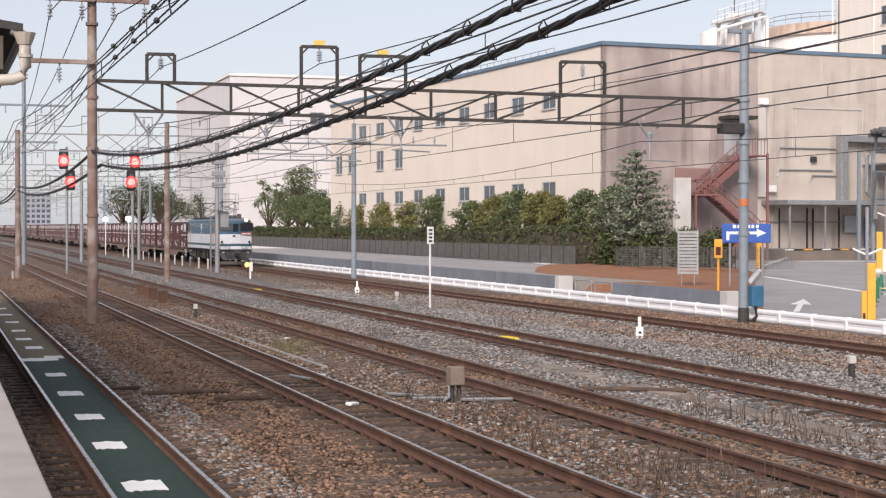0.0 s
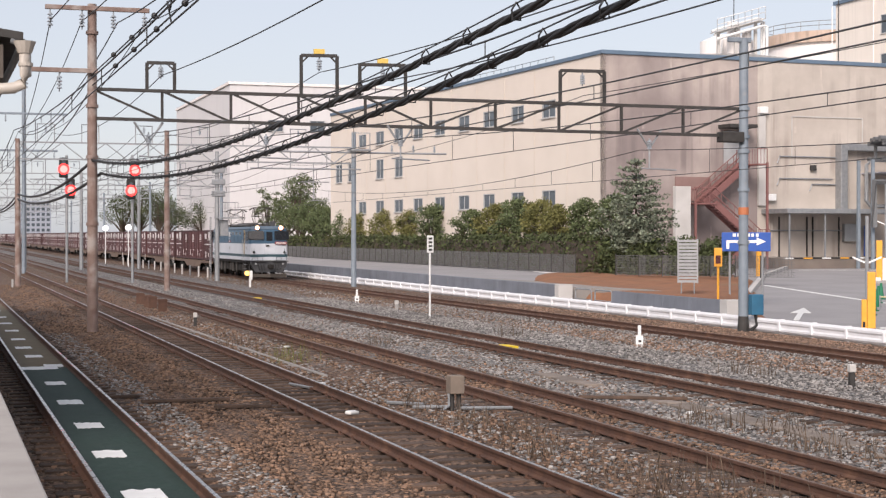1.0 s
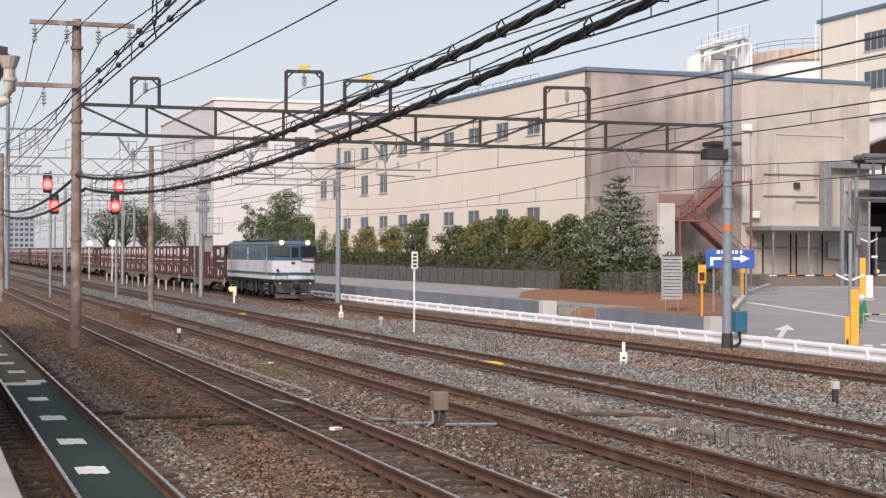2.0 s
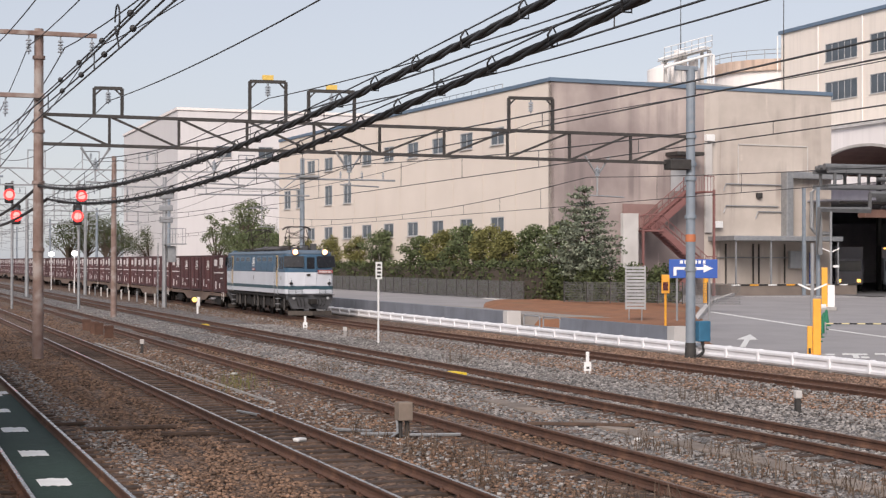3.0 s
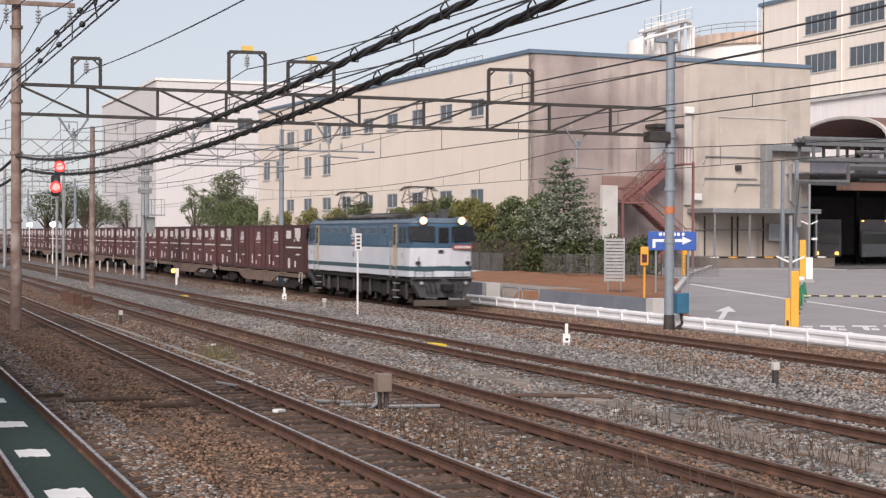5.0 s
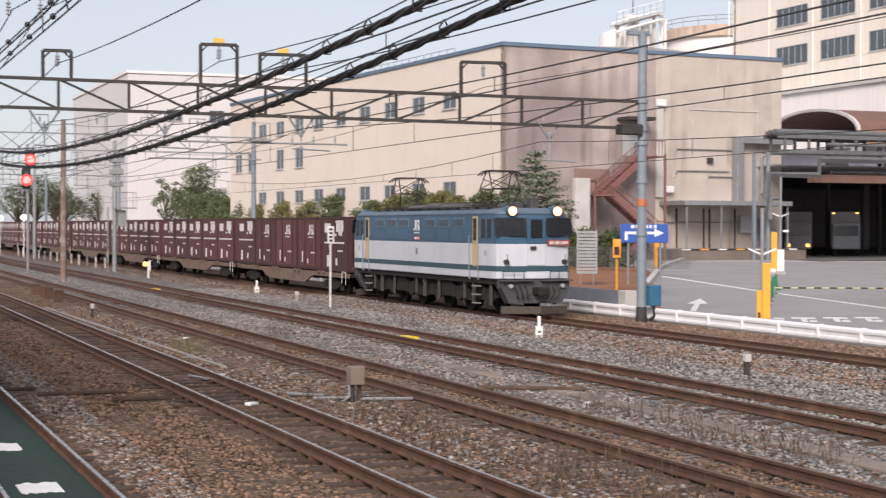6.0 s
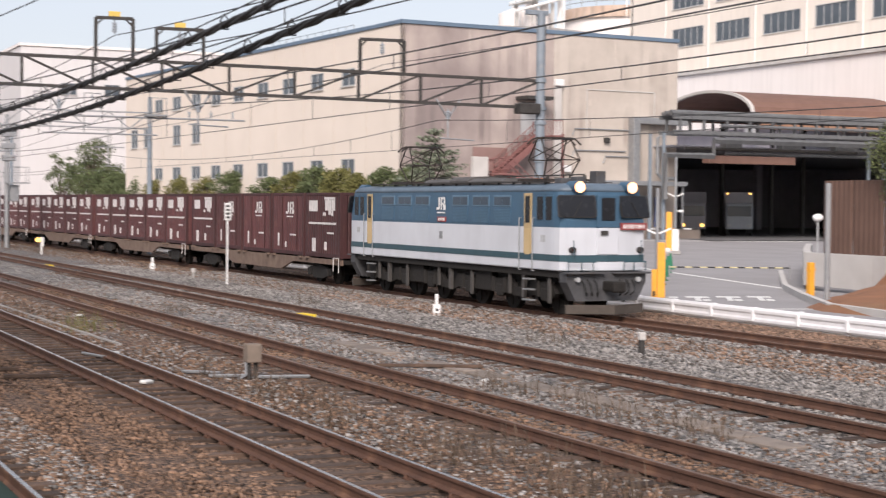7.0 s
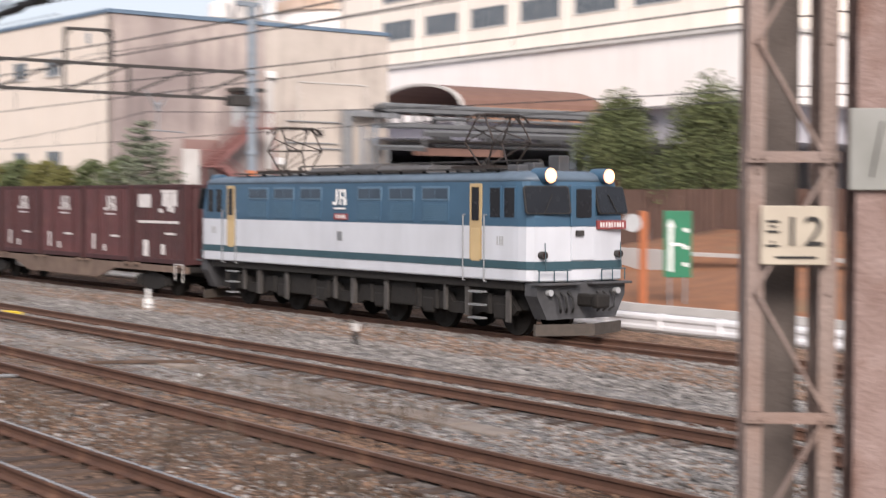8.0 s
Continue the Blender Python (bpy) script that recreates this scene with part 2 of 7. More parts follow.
LEAF_TREE = mat("leaf_tree", (0.072, 0.100, 0.042), (0.105, 0.125, 0.05), 0.8, 0.8, island=0.4)
LEAF_YELLOW = mat("leaf_yellow", (0.17, 0.155, 0.045), (0.11, 0.115, 0.036), 0.8, 0.8, island=0.35)
LEAF_LIGHT = mat("leaf_light", (0.075, 0.098, 0.04), (0.115, 0.128, 0.052), 0.8, 0.8, island=0.6)
STONE_RUST = mat("stone_rust", (0.29, 0.185, 0.13), (0.16, 0.108, 0.08), 1.2, 0.95, island=0.6)
DECK = mat("deck_concrete", (0.29, 0.27, 0.25), (0.21, 0.195, 0.18), 0.5, 0.92, bump=0.15, third=(0.36, 0.34, 0.32), third_scale=0.2)
RACK = mat("rack_grey", (0.185, 0.19, 0.195), (0.12, 0.125, 0.13), 2, 0.6, 0.3)
LEAF_FIR = mat("leaf_fir", (0.125, 0.155, 0.105), (0.185, 0.205, 0.15), 0.8, 0.8, island=0.55)
BARK = mat("bark", (0.10, 0.075, 0.055), (0.06, 0.045, 0.035), 8, 0.95, bump=0.5)
WEED = mat("dry_weed", (0.13, 0.09, 0.062), (0.075, 0.055, 0.04), 3, 0.95, island=0.4)
STAIR_RED = mat("stair_red", (0.24, 0.11, 0.10), (0.18, 0.08, 0.075), 2, 0.7)
BRICK_BROWN = mat("sheet_brown", (0.19, 0.105, 0.08), (0.15, 0.082, 0.063), 1.2, 0.8)
# Brown sheet again, darkened: the fence's shade is put into its colour.
FENCE_SHADED = mat("sheet_brown_shaded", (0.125, 0.072, 0.054), (0.095, 0.054, 0.041), 1.2, 0.85)
DARK = mat("dark_interior", (0.42, 0.41, 0.45), (0.34, 0.335, 0.37), 1, 0.9)
HEADLAMP = mat("headlamp_glow", (1.0, 0.72, 0.52), (1.0, 0.68, 0.46), 1, 0.3, glow=6.0)
LAMP_HALO = mat("halo_glow", (1.0, 0.46, 0.22), (1.0, 0.42, 0.18), 1, 0.3, glow=1.3)
SIGNAL_RED = mat("signal_glow", (1.0, 0.05, 0.045), (1.0, 0.045, 0.04), 1, 0.3, glow=1.3)
SIGNAL_CORE = mat("signal_core_glow", (1.0, 0.10, 0.09), (1.0, 0.09, 0.08), 1, 0.3, glow=4.0)
LAMP_SMALL = mat("lamp_glow", (1.0, 0.55, 0.12), (1.0, 0.52, 0.1), 1, 0.3, glow=1.8)
LAMP_WHITE = mat("lamp_white_glow", (1.0, 0.98, 0.95), (1.0, 0.98, 0.95), 1, 0.3, glow=3)
RUBBER = mat("rubber", (0.025, 0.025, 0.026), (0.018, 0.018, 0.018), 5, 0.8)
TRUCK_WHITE = mat("truck_paint", (0.34, 0.37, 0.41), (0.28, 0.31, 0.35), 2, 0.4)

# ---- mesh helpers ----


def box(bm, lo, hi, bevel=0.0):
    """A box between two corners, its edges bevelled."""
    size = [b - a for a, b in zip(lo, hi)]
    mid = [(a + b) / 2 for a, b in zip(lo, hi)]
    made = bmesh.ops.create_cube(bm, size=1, matrix=Matrix.Translation(mid) @ Matrix.Diagonal((*size, 1)))
    if bevel:
        edges = {e for v in made["verts"] for e in v.link_edges}
        bmesh.ops.bevel(bm, geom=list(edges), offset=bevel, segments=2, affect="EDGES", profile=0.5)
    return bm


def tube(bm, a, b, r, r2=None, sides=10, caps=True):
    """A round bar from a to b."""
    a, b = Vector(a), Vector(b)
    d = b - a
    m = Matrix.Translation((a + b) / 2) @ d.to_track_quat("Z", "Y").to_matrix().to_4x4()
    bmesh.ops.create_cone(bm, cap_ends=caps, segments=sides, radius1=r, radius2=r if r2 is None else r2, depth=d.length, matrix=m)
    return bm


def bar(bm, a, b, w, d):
    """A square bar from a to b."""
    a, b = Vector(a), Vector(b)
    v = b - a
    m = Matrix.Translation((a + b) / 2) @ v.to_track_quat("Z", "Y").to_matrix().to_4x4() @ Matrix.Diagonal((w, d, v.length, 1))
    bmesh.ops.create_cube(bm, size=1, matrix=m)
    return bm


def prism(bm, outline, lo, hi, axis="x"):
    """An outline drawn in the two other axes, drawn out along one axis."""
    def put(u, v, w):
        return {"x": (w, u, v), "y": (u, w, v), "z": (u, v, w)}[axis]
    a = [bm.verts.new(put(u, v, lo)) for u, v in outline]
    b = [bm.verts.new(put(u, v, hi)) for u, v in outline]
    n = len(outline)
    bm.faces.new(a)
    bm.faces.new(b[::-1])
    for i in range(n):
        bm.faces.new((a[(i + 1) % n], a[i], b[i], b[(i + 1) % n]))
    return bm


def strand(bm, points, r, sides=6):
    """A round strand through the points."""
    points = [Vector(p) for p in points]
    rings = []
    for k, p in enumerate(points):
        d = (points[min(k + 1, len(points) - 1)] - points[max(k - 1, 0)]).normalized()
        u = d.cross(Vector((0.31, 0.17, 0.93)))
        u = (u if u.length > 0.05 else d.cross(Vector((1, 0, 0)))).normalized()
        v = d.cross(u)
        rings.append([bm.verts.new(p + (u * math.cos(i * math.tau / sides) + v * math.sin(i * math.tau / sides)) * r) for i in range(sides)])
    for a, b in zip(rings, rings[1:]):
        for i in range(sides):
            bm.faces.new((a[i], a[(i + 1) % sides], b[(i + 1) % sides], b[i]))
    bm.faces.new(rings[0])
    bm.faces.new(rings[-1][::-1])
    return bm


def mesh_of(bm, name, material, smooth=False):
    bmesh.ops.recalc_face_normals(bm, faces=bm.faces)
    me = bpy.data.meshes.new(name)
    bm.to_mesh(me)
    bm.free()
    me.materials.append(material)
    if smooth:
        for p in me.polygons:
            p.use_smooth = True
    return me


def part(name, bm, material, parent, label="", m=None, smooth=False):
    """One mesh object, a part of parent."""
    ob = new(name, mesh_of(bm, name, material, smooth))
    ob.parent = parent
    if m is not None:
        ob.matrix_basis = m
    if label:
        tagged(ob, label)
    return ob


def thing(name, m, label, category, group="", kind=""):
    ob = new(name)
    ob.matrix_basis = m
    return tagged(ob, label, category, group, kind)


def solo(name, bm, material, m, label, category, group="", kind="", smooth=False):
    """A thing that is one mesh."""
    ob = new(name, mesh_of(bm, name, material, smooth))
    ob.matrix_basis = m
    return tagged(ob, label, category, group, kind)


B = bmesh.new
rnd = random.Random(5)

# ---- ground: one sheet, a little lower beyond the fourth track ----
BED, LOW = -0.20, -0.42


def ground_z(x):
    if x < 17.0:
        return BED
    if x < 20.5:
        return BED + (LOW - BED) * (x - 17.0) / 3.5
    return LOW


def bed_z(x):
    """The ballast lies higher between the rails of the third and fourth tracks, almost over their sleepers."""
    for c in (10.25, 14.58):
        if abs(x - c) < 0.9:
            return -0.168 - 0.03 * max(0.0, (abs(x - c) - 0.5) / 0.4)
    return ground_z(x)


def build_ground():
    bm = B()
    xs = [-3000, -300, -40, 0.5] + [0.5 + 0.25 * i for i in range(1, 86)] + [24, 26, 30, 60, 300, 3000]
    ys = [-400, -60, -10, 0] + [1.5 * i for i in range(1, 68)] + [130, 200, 350, 700, 1500, 4500]
    grid = []
    for x in xs:
        loose = 0.024 if abs(x - 10.25) < 0.9 or abs(x - 14.58) < 0.9 else 0.035
        grid.append([bm.verts.new((x, y, bed_z(x) + (rnd.uniform(-loose, loose * 0.7) if 3 < x < 21.6 and 0 <= y < 100 else 0))) for y in ys])
    for i in range(len(xs) - 1):
        for j in range(len(ys) - 1):
            bm.faces.new((grid[i][j], grid[i + 1][j], grid[i + 1][j + 1], grid[i][j + 1]))
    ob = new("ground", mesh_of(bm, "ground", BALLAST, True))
    tagged(ob, "brown and grey railway ballast with rusty patches", "ground", kind="structure")


build_ground()

TRACKS = [(2.40, 0.0, True), (6.57, 0.0, True), (10.25, 0.0, False), (14.58, 0.0, False), (22.98, -0.25, False)]
GAUGE = 1.14


def rail_outline(x):
    return [(x - 0.065, -0.15), (x + 0.065, -0.15), (x + 0.065, -0.135), (x + 0.012, -0.11), (x + 0.012, -0.045), (x + 0.033, -0.035),
            (x + 0.033, -0.006), (x + 0.024, 0.0), (x - 0.024, 0.0), (x - 0.033, -0.006), (x - 0.033, -0.035), (x - 0.012, -0.045), (x - 0.012, -0.11), (x - 0.065, -0.135)]


def build_tracks():
    bm = B()
    box(bm, (-1.02, -0.11, -0.15), (1.02, 0.11, 0.0), 0.012)
    plank = mesh_of(bm, "sleeper", SLEEPER)
    bm = B()
    box(bm, (-0.10, -0.07, 0), (0.10, 0.07, 0.02))
    tube(bm, (-0.085, 0, 0.0), (-0.085, 0, 0.055), 0.022, sides=6)
    tube(bm, (0.085, 0, 0.0), (0.085, 0, 0.055), 0.022, sides=6)
    clip = mesh_of(bm, "rail_clip", RAIL)
    for x, z, bright in TRACKS:
        tr = thing("railway_track", pose(x, 0, z), "rusty rails on dark wooden sleepers in ballast", "railway track", "tracks of the yard")
        for s in (-1, 1):
            bm = B()
            prism(bm, rail_outline(s * GAUGE / 2), -30, 700, "y")
            rail = part("rail", bm, RAIL, tr)
            bm = B()
            c = s * GAUGE / 2
            box(bm, (c - 0.025, -30, 0.001), (c + 0.025, 700, 0.004))
            part("rail_head", bm, RAIL_TOP if bright else RAIL_DULL, rail, "worn running surface")
        count = 0
        for k in range(150):
            y = 4 + 0.62 * k
            near = math.hypot(x, y) < 70
            if not near or y < x * 0.95 or (x < 4 and y < 8):
                continue
            ob = new("sleeper", plank)
            ob.parent = tr
            ob.matrix_basis = pose(rnd.uniform(-0.05, 0.05), y + rnd.uniform(-0.04, 0.04), -0.172, 0, 0, rnd.uniform(-1.2, 1.2))
            count += 1
            for s in (-1, 1):
                oc = new("rail_clip", clip)
                oc.parent = ob
                oc.matrix_basis = pose(s * GAUGE / 2, 0, 0.001)
        bm = B()
        for k in range(150):
            y = 97 + 0.62 * k
            box(bm, (-1.02, y - 0.11, -0.32), (1.02, y + 0.11, -0.172))
        tagged(part("sleeper_row", bm, SLEEPER, tr), kind="stuff")


def gravel(name, label, material, patches, seed, size):
    """Loose stones, joined: each one a lopsided lump of eight corners. patches: (x0, x1, y0, y1, z, count)."""
    rng = np.random.default_rng(seed)
    corner = np.array([(-1, -1, -1), (1, -1, -1), (1, 1, -1), (-1, 1, -1), (-1, -1, 1), (1, -1, 1), (1, 1, 1), (-1, 1, 1)], float)
    quads = np.array([(0, 3, 2, 1), (4, 5, 6, 7), (0, 1, 5, 4), (1, 2, 6, 5), (2, 3, 7, 6), (3, 0, 4, 7)])
    vs, fs, base = [], [], 0
    for x0, x1, y0, y1, z, n in patches:
        x = rng.uniform(x0, x1, n)
        y = y0 + (y1 - y0) * rng.uniform(0, 1, n) ** 1.5
        zz = np.where(np.isnan(z) if isinstance(z, float) else False, 0, z) + rng.uniform(-0.02, 0.012, n)
        s = rng.uniform(0.6, 1.35, (n, 1, 1)) * size
        v = corner[None] * rng.uniform(0.35, 1.0, (n, 8, 3)) * s * np.array((1, 1, 0.7))
        a = rng.uniform(0, 6.28, n)
        c, d = np.cos(a)[:, None], np.sin(a)[:, None]
        vx, vy = v[:, :, 0] * c - v[:, :, 1] * d, v[:, :, 0] * d + v[:, :, 1] * c
        p = np.stack([vx + x[:, None], vy + y[:, None], v[:, :, 2] + zz[:, None]], -1)
        vs.append(p.reshape(-1, 3))
        fs.append((quads[None] + (base + 8 * np.arange(n))[:, None, None]).reshape(-1, 4))
        base += 8 * n
    vs, fs = np.concatenate(vs), np.concatenate(fs)
    me = bpy.data.meshes.new(name)
    me.vertices.add(len(vs))
    me.vertices.foreach_set("co", vs.ravel())
    me.loops.add(fs.size)
    me.loops.foreach_set("vertex_index", fs.ravel().astype(np.int32))
    me.polygons.add(len(fs))
    me.polygons.foreach_set("loop_start", (np.arange(len(fs)) * 4).astype(np.int32))
    me.update(calc_edges=True)
    me.materials.append(material)
    tagged(new(name, me), label, "gravel", kind="stuff")


build_tracks()

# ---- platform and its roof edge ----


def build_platform():
    bm = B()
    box(bm, (-6, -30, 0.90), (0.75, 60, 1.10), 0.02)
    plat = solo("platform", bm, mat("platform_concrete", (0.40, 0.37, 0.345), (0.30, 0.275, 0.255), 1.5, 0.9, bump=0.15, streak=0.2), pose(0, 0, 0), "pale concrete station platform slab", "platform", kind="structure")
    bm = B()
    box(bm, (-6, -30, -0.3), (0.58, 60, 0.897))
    part("platform_wall", bm, CONCRETE, plat)


build_platform()

# ---- the freight train ----
TRACK5, RAIL5 = 22.98, -0.25
LONG = 15.95  # the locomotive's body


def nose(t):
    """How far along the track the locomotive's nose stands at t seconds."""
    return 123.7 - 13.24 * t + 0.138 * t * t


def ring(bm, z, front, side, corner):
    """A plan outline of the body at height z: how far the ends and sides draw in."""
    f, s, c = front, 1.4 - side, corner
    half = [(-s, 0.55 + f), (-s + 0.03, 0.30 + f), (-s + 0.14, 0.14 + f), (-c, 0.05 + f), (0, f), (c, 0.05 + f), (s - 0.14, 0.14 + f), (s - 0.03, 0.30 + f), (s, 0.55 + f)]
    rear = [(-x, LONG - y) for x, y in half]
    return [bm.verts.new((x, y, z)) for x, y in half + rear]


def skin(bm, rings, cap=False):
    for a, b in zip(rings, rings[1:]):
        n = len(a)
        for i in range(n):
            bm.faces.new((a[i], a[(i + 1) % n], b[(i + 1) % n], b[i]))
    if cap:
        bm.faces.new(rings[-1])
        bm.faces.new(rings[0][::-1])


def wheelset(name, r, parent, x, y, z):
    bm = B()
    tube(bm, (-0.75, 0, 0), (0.75, 0, 0), 0.08, sides=8)
    for s in (-1, 1):
        tube(bm, (s * 0.51, 0, 0), (s * 0.64, 0, 0), r, sides=28)
        tube(bm, (s * 0.49, 0, 0), (s * 0.52, 0, 0), r + 0.03, sides=28)
        for k in range(6):
            a = k * math.pi / 3
            bar(bm, (s * 0.65, 0, 0), (s * 0.65, math.cos(a) * r * 0.8, math.sin(a) * r * 0.8), 0.05, 0.02)
    return part(name, bm, BOGIE, parent, m=pose(x, y, z))


def pantograph(parent, y):
    p = new("pantograph")
    p.parent, p.matrix_basis = parent, pose(0, y, 3.86)
    bm = B()
    for s in (-1, 1):
        bar(bm, (-0.75, s * 0.75, 0.0), (0.75, s * 0.75, 0.0), 0.06, 0.06)
        bar(bm, (s * 0.7, -0.9, 0.0), (s * 0.7, 0.9, 0.0), 0.06, 0.06)
        for q in (-0.6, 0.6):
            tube(bm, (q, s * 0.75, -0.2), (q, s * 0.75, 0.0), 0.06)
    part("base_frame", bm, PANTO, p)
    lower, upper = B(), B()
    for e in (-1, 1):
        for s in (-1, 1):
            tube(lower, (s * 0.42, e * 0.14, 0.03), (s * 0.56, e * 0.56, 0.60), 0.024, sides=6)
            tube(upper, (s * 0.56, e * 0.56, 0.60), (s * 0.50, e * 0.14, 1.20), 0.022, sides=6)
        tube(lower, (-0.42, e * 0.14, 0.03), (0.56, e * 0.56, 0.60), 0.014, sides=6)
        tube(lower, (-0.56, e * 0.56, 0.60), (0.56, e * 0.56, 0.60), 0.018, sides=6)
        tube(upper, (-0.56, e * 0.56, 0.60), (0.50, e * 0.14, 1.20), 0.016, sides=6)
        tube(upper, (0.56, e * 0.56, 0.60), (-0.55, e * 0.30, 0.96), 0.016, sides=6)
    part("lower_arm", lower, PANTO, p)
    part("upper_arm", upper, PANTO, p)
    bm = B()
    for e in (-0.16, 0.16):
        strand(bm, [(-0.82, e, 1.06), (-0.66, e, 1.20), (-0.5, e, 1.25), (0.5, e, 1.25), (0.66, e, 1.20), (0.82, e, 1.06)], 0.028)
    bar(bm, (-0.45, -0.3, 1.21), (-0.45, 0.3, 1.21), 0.04, 0.03)
    bar(bm, (0.45, -0.3, 1.21), (0.45, 0.3, 1.21), 0.04, 0.03)
    part("contact_bow", bm, PANTO, p)


def mark_bars(bm, x, y, z, w, h, n, axis):
    """A row of upright bars that stands for lettering."""
    step = w / n
    for i in range(n):
        a = -w / 2 + step * (i + 0.12)
        b = a + step * (0.55 if i % 3 else 0.72)
        if axis == "x":
            box(bm, (x + a, y - 0.004, z - h / 2), (x + b, y + 0.004, z + h / 2))
        else:
            box(bm, (x - 0.004, y + a, z - h / 2), (x + 0.004, y + b, z + h / 2))
    return bm


def build_locomotive():
    loco = thing("locomotive", pose(TRACK5, nose(0), RAIL5), "blue and white electric locomotive with lit headlamps and raised pantographs", "locomotive")
    bm = B()
    skin(bm, [ring(bm, z, f, s, 0.62) for z, f, s in ((1.29, 0.03, 0.02), (1.32, 0.0, 0.0), (2.50, 0.0, 0.0))])
    part("lower_body", bm, LOCO_WHITE, loco, "pale grey-white lower body")
    bm = B()
    skin(bm, [ring(bm, z, f, s, 0.62) for z, f, s in ((2.50, 0.0, 0.0), (2.70, 0.0, 0.0), (3.50, 0.20, 0.03))])
    part("upper_body", bm, LOCO_BLUE, loco, "dark blue upper body")
    bm = B()
    skin(bm, [ring(bm, z, f, s, 0.62) for z, f, s in ((3.50, 0.20, 0.03), (3.58, 0.21, 0.045), (3.64, 0.25, 0.11), (3.70, 0.36, 0.28), (3.74, 0.55, 0.60), (3.75, 0.9, 0.85))], True)
    part("roof", bm, mat("loco_roof", (0.11, 0.155, 0.20), (0.075, 0.105, 0.14), 2, 0.5), loco, "weathered blue-grey roof", smooth=True)
    bm = B()
    skin(bm, [ring(bm, z, -0.012, -0.012, 0.62) for z in (1.56, 1.74)])
    part("waist_band", bm, LOCO_BAND, loco, "dark green-blue band")
    # side fittings on both flanks
    for s in (-1, 1):
        for i in range(7):
            if i == 3:
                continue
            y = 3.7 + i * 1.425
            bm = B()
            box(bm, (s * 1.372, y - 0.56, 3.06), (s * 1.404, y + 0.56, 3.40), 0.012)
            w = part("clerestory_window", bm, mat("loco_window_frame", (0.10, 0.175, 0.25), (0.08, 0.145, 0.21), 3, 0.4), loco)
            for k in range(2):
                bm = B()
                box(bm, (s * 1.400, y - 0.50 + k * 0.51, 3.11), (s * 1.409, y - 0.01 + k * 0.51, 3.35))
                part("pane", bm, mat("loco_side_glass", (0.045, 0.07, 0.10), (0.03, 0.05, 0.075), 2, 0.2), w)
            bm = B()
            box(bm, (s * 1.378, y - 0.55, 2.55), (s * 1.409, y + 0.55, 3.04), 0.01)
            g = part("filter_panel", bm, LOCO_BLUE, loco)
            bm = B()
            for k in range(9):
                box(bm, (s * 1.405, y - 0.48, 2.60 + k * 0.046), (s * 1.416, y + 0.48, 2.622 + k * 0.046))
            part("louvre", bm, mat("loco_louvre", (0.085, 0.165, 0.24), (0.065, 0.135, 0.20), 2, 0.5), g)
        for y in (2.1, LONG - 2.1):
            bm = B()
            box(bm, (s * 1.385, y - 0.23, 1.60), (s * 1.411, y + 0.23, 3.46), 0.01)
            d = part("cab_door", bm, DOOR_CREAM, loco, "cream cab door")
            bm = B()
            box(bm, (s * 1.405, y - 0.16, 1.70), (s * 1.416, y + 0.16, 2.45), 0.01)
            part("door_panel", bm, mat("door_panel", (0.55, 0.41, 0.22), (0.46, 0.34, 0.18), 2, 0.5), d)
            bm = B()
            box(bm, (s * 1.405, y - 0.13, 2.62), (s * 1.417, y + 0.13, 3.38), 0.02)
            part("pane", bm, CAB_GLASS, d)
            for e in (-0.40, 0.40):
                bm = B()
                tube(bm, (s * 1.47, y + e, 1.25), (s * 1.47, y + e, 2.75), 0.016, sides=6)
                for z in (1.25, 2.75):
                    tube(bm, (s * 1.39, y + e, z), (s * 1.47, y + e, z), 0.014, sides=6)
                part("grab_rail", bm, STEEL_GALV, loco)
            for k in range(3):
                bm = B()
                box(bm, (s * 1.25, y - 0.24, 0.38 + k * 0.3), (s * 1.43, y + 0.24, 0.42 + k * 0.3))
                part("step", bm, STEEL_GALV, loco)
        for y in (1.12, LONG - 1.12):
            for q in (-0.26, 0.26):
                bm = B()
                box(bm, (s * 1.372, y + q - 0.22, 2.66), (s * 1.404, y + q + 0.22, 3.40), 0.03)
                w = part("cab_window", bm, LOCO_BLUE, loco)
                bm = B()
                box(bm, (s * 1.40, y + q - 0.18, 2.70), (s * 1.409, y + q + 0.18, 3.36), 0.004)
                part("pane", bm, CAB_GLASS, w)
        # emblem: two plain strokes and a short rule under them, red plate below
        bm = B()
        x = s * 1.418
        for a, b, c, d in ((7.75, 7.84, 2.98, 3.34), (7.60, 7.80, 2.94, 3.02), (7.92, 8.00, 2.94, 3.34), (7.92, 8.22, 3.27, 3.34), (8.15, 8.23, 3.14, 3.32), (7.94, 8.18, 3.10, 3.16), (8.10, 8.26, 2.94, 3.10), (7.65, 8.22, 2.83, 2.87)):
            yy = (a, b) if s > 0 else (LONG - b - 0.1, LONG - a - 0.1)
            box(bm, (x - 0.004, yy[0], c), (x + 0.004, yy[1], d))
        part("emblem", bm, PAINT_WHITE, loco, "white painted emblem")
        bm = B()
        box(bm, (s * 1.40, 7.55, 2.56), (s * 1.422, 8.2, 2.72), 0.005)
        pl = part("number_plate", bm, RED_PLATE, loco, "red plate")
        pl2 = part("plate_marks", mark_bars(B(), s * 1.424, 7.88, 2.64, 0.5, 0.09, 6, "y"), CONTAINER_MARK, pl)
        bm = B()
        box(bm, (s * 1.40, 7.82, 2.02), (s * 1.406, 8.06, 2.26))
        part("makers_plate", bm, STEEL_GALV, loco)
        for y in (0.9, 14.6):
            part("plate_marks", mark_bars(B(), s * 1.406, y + 0.3, 2.18, 0.28, 0.2, 3, "y"), FRAME_GREY, loco)
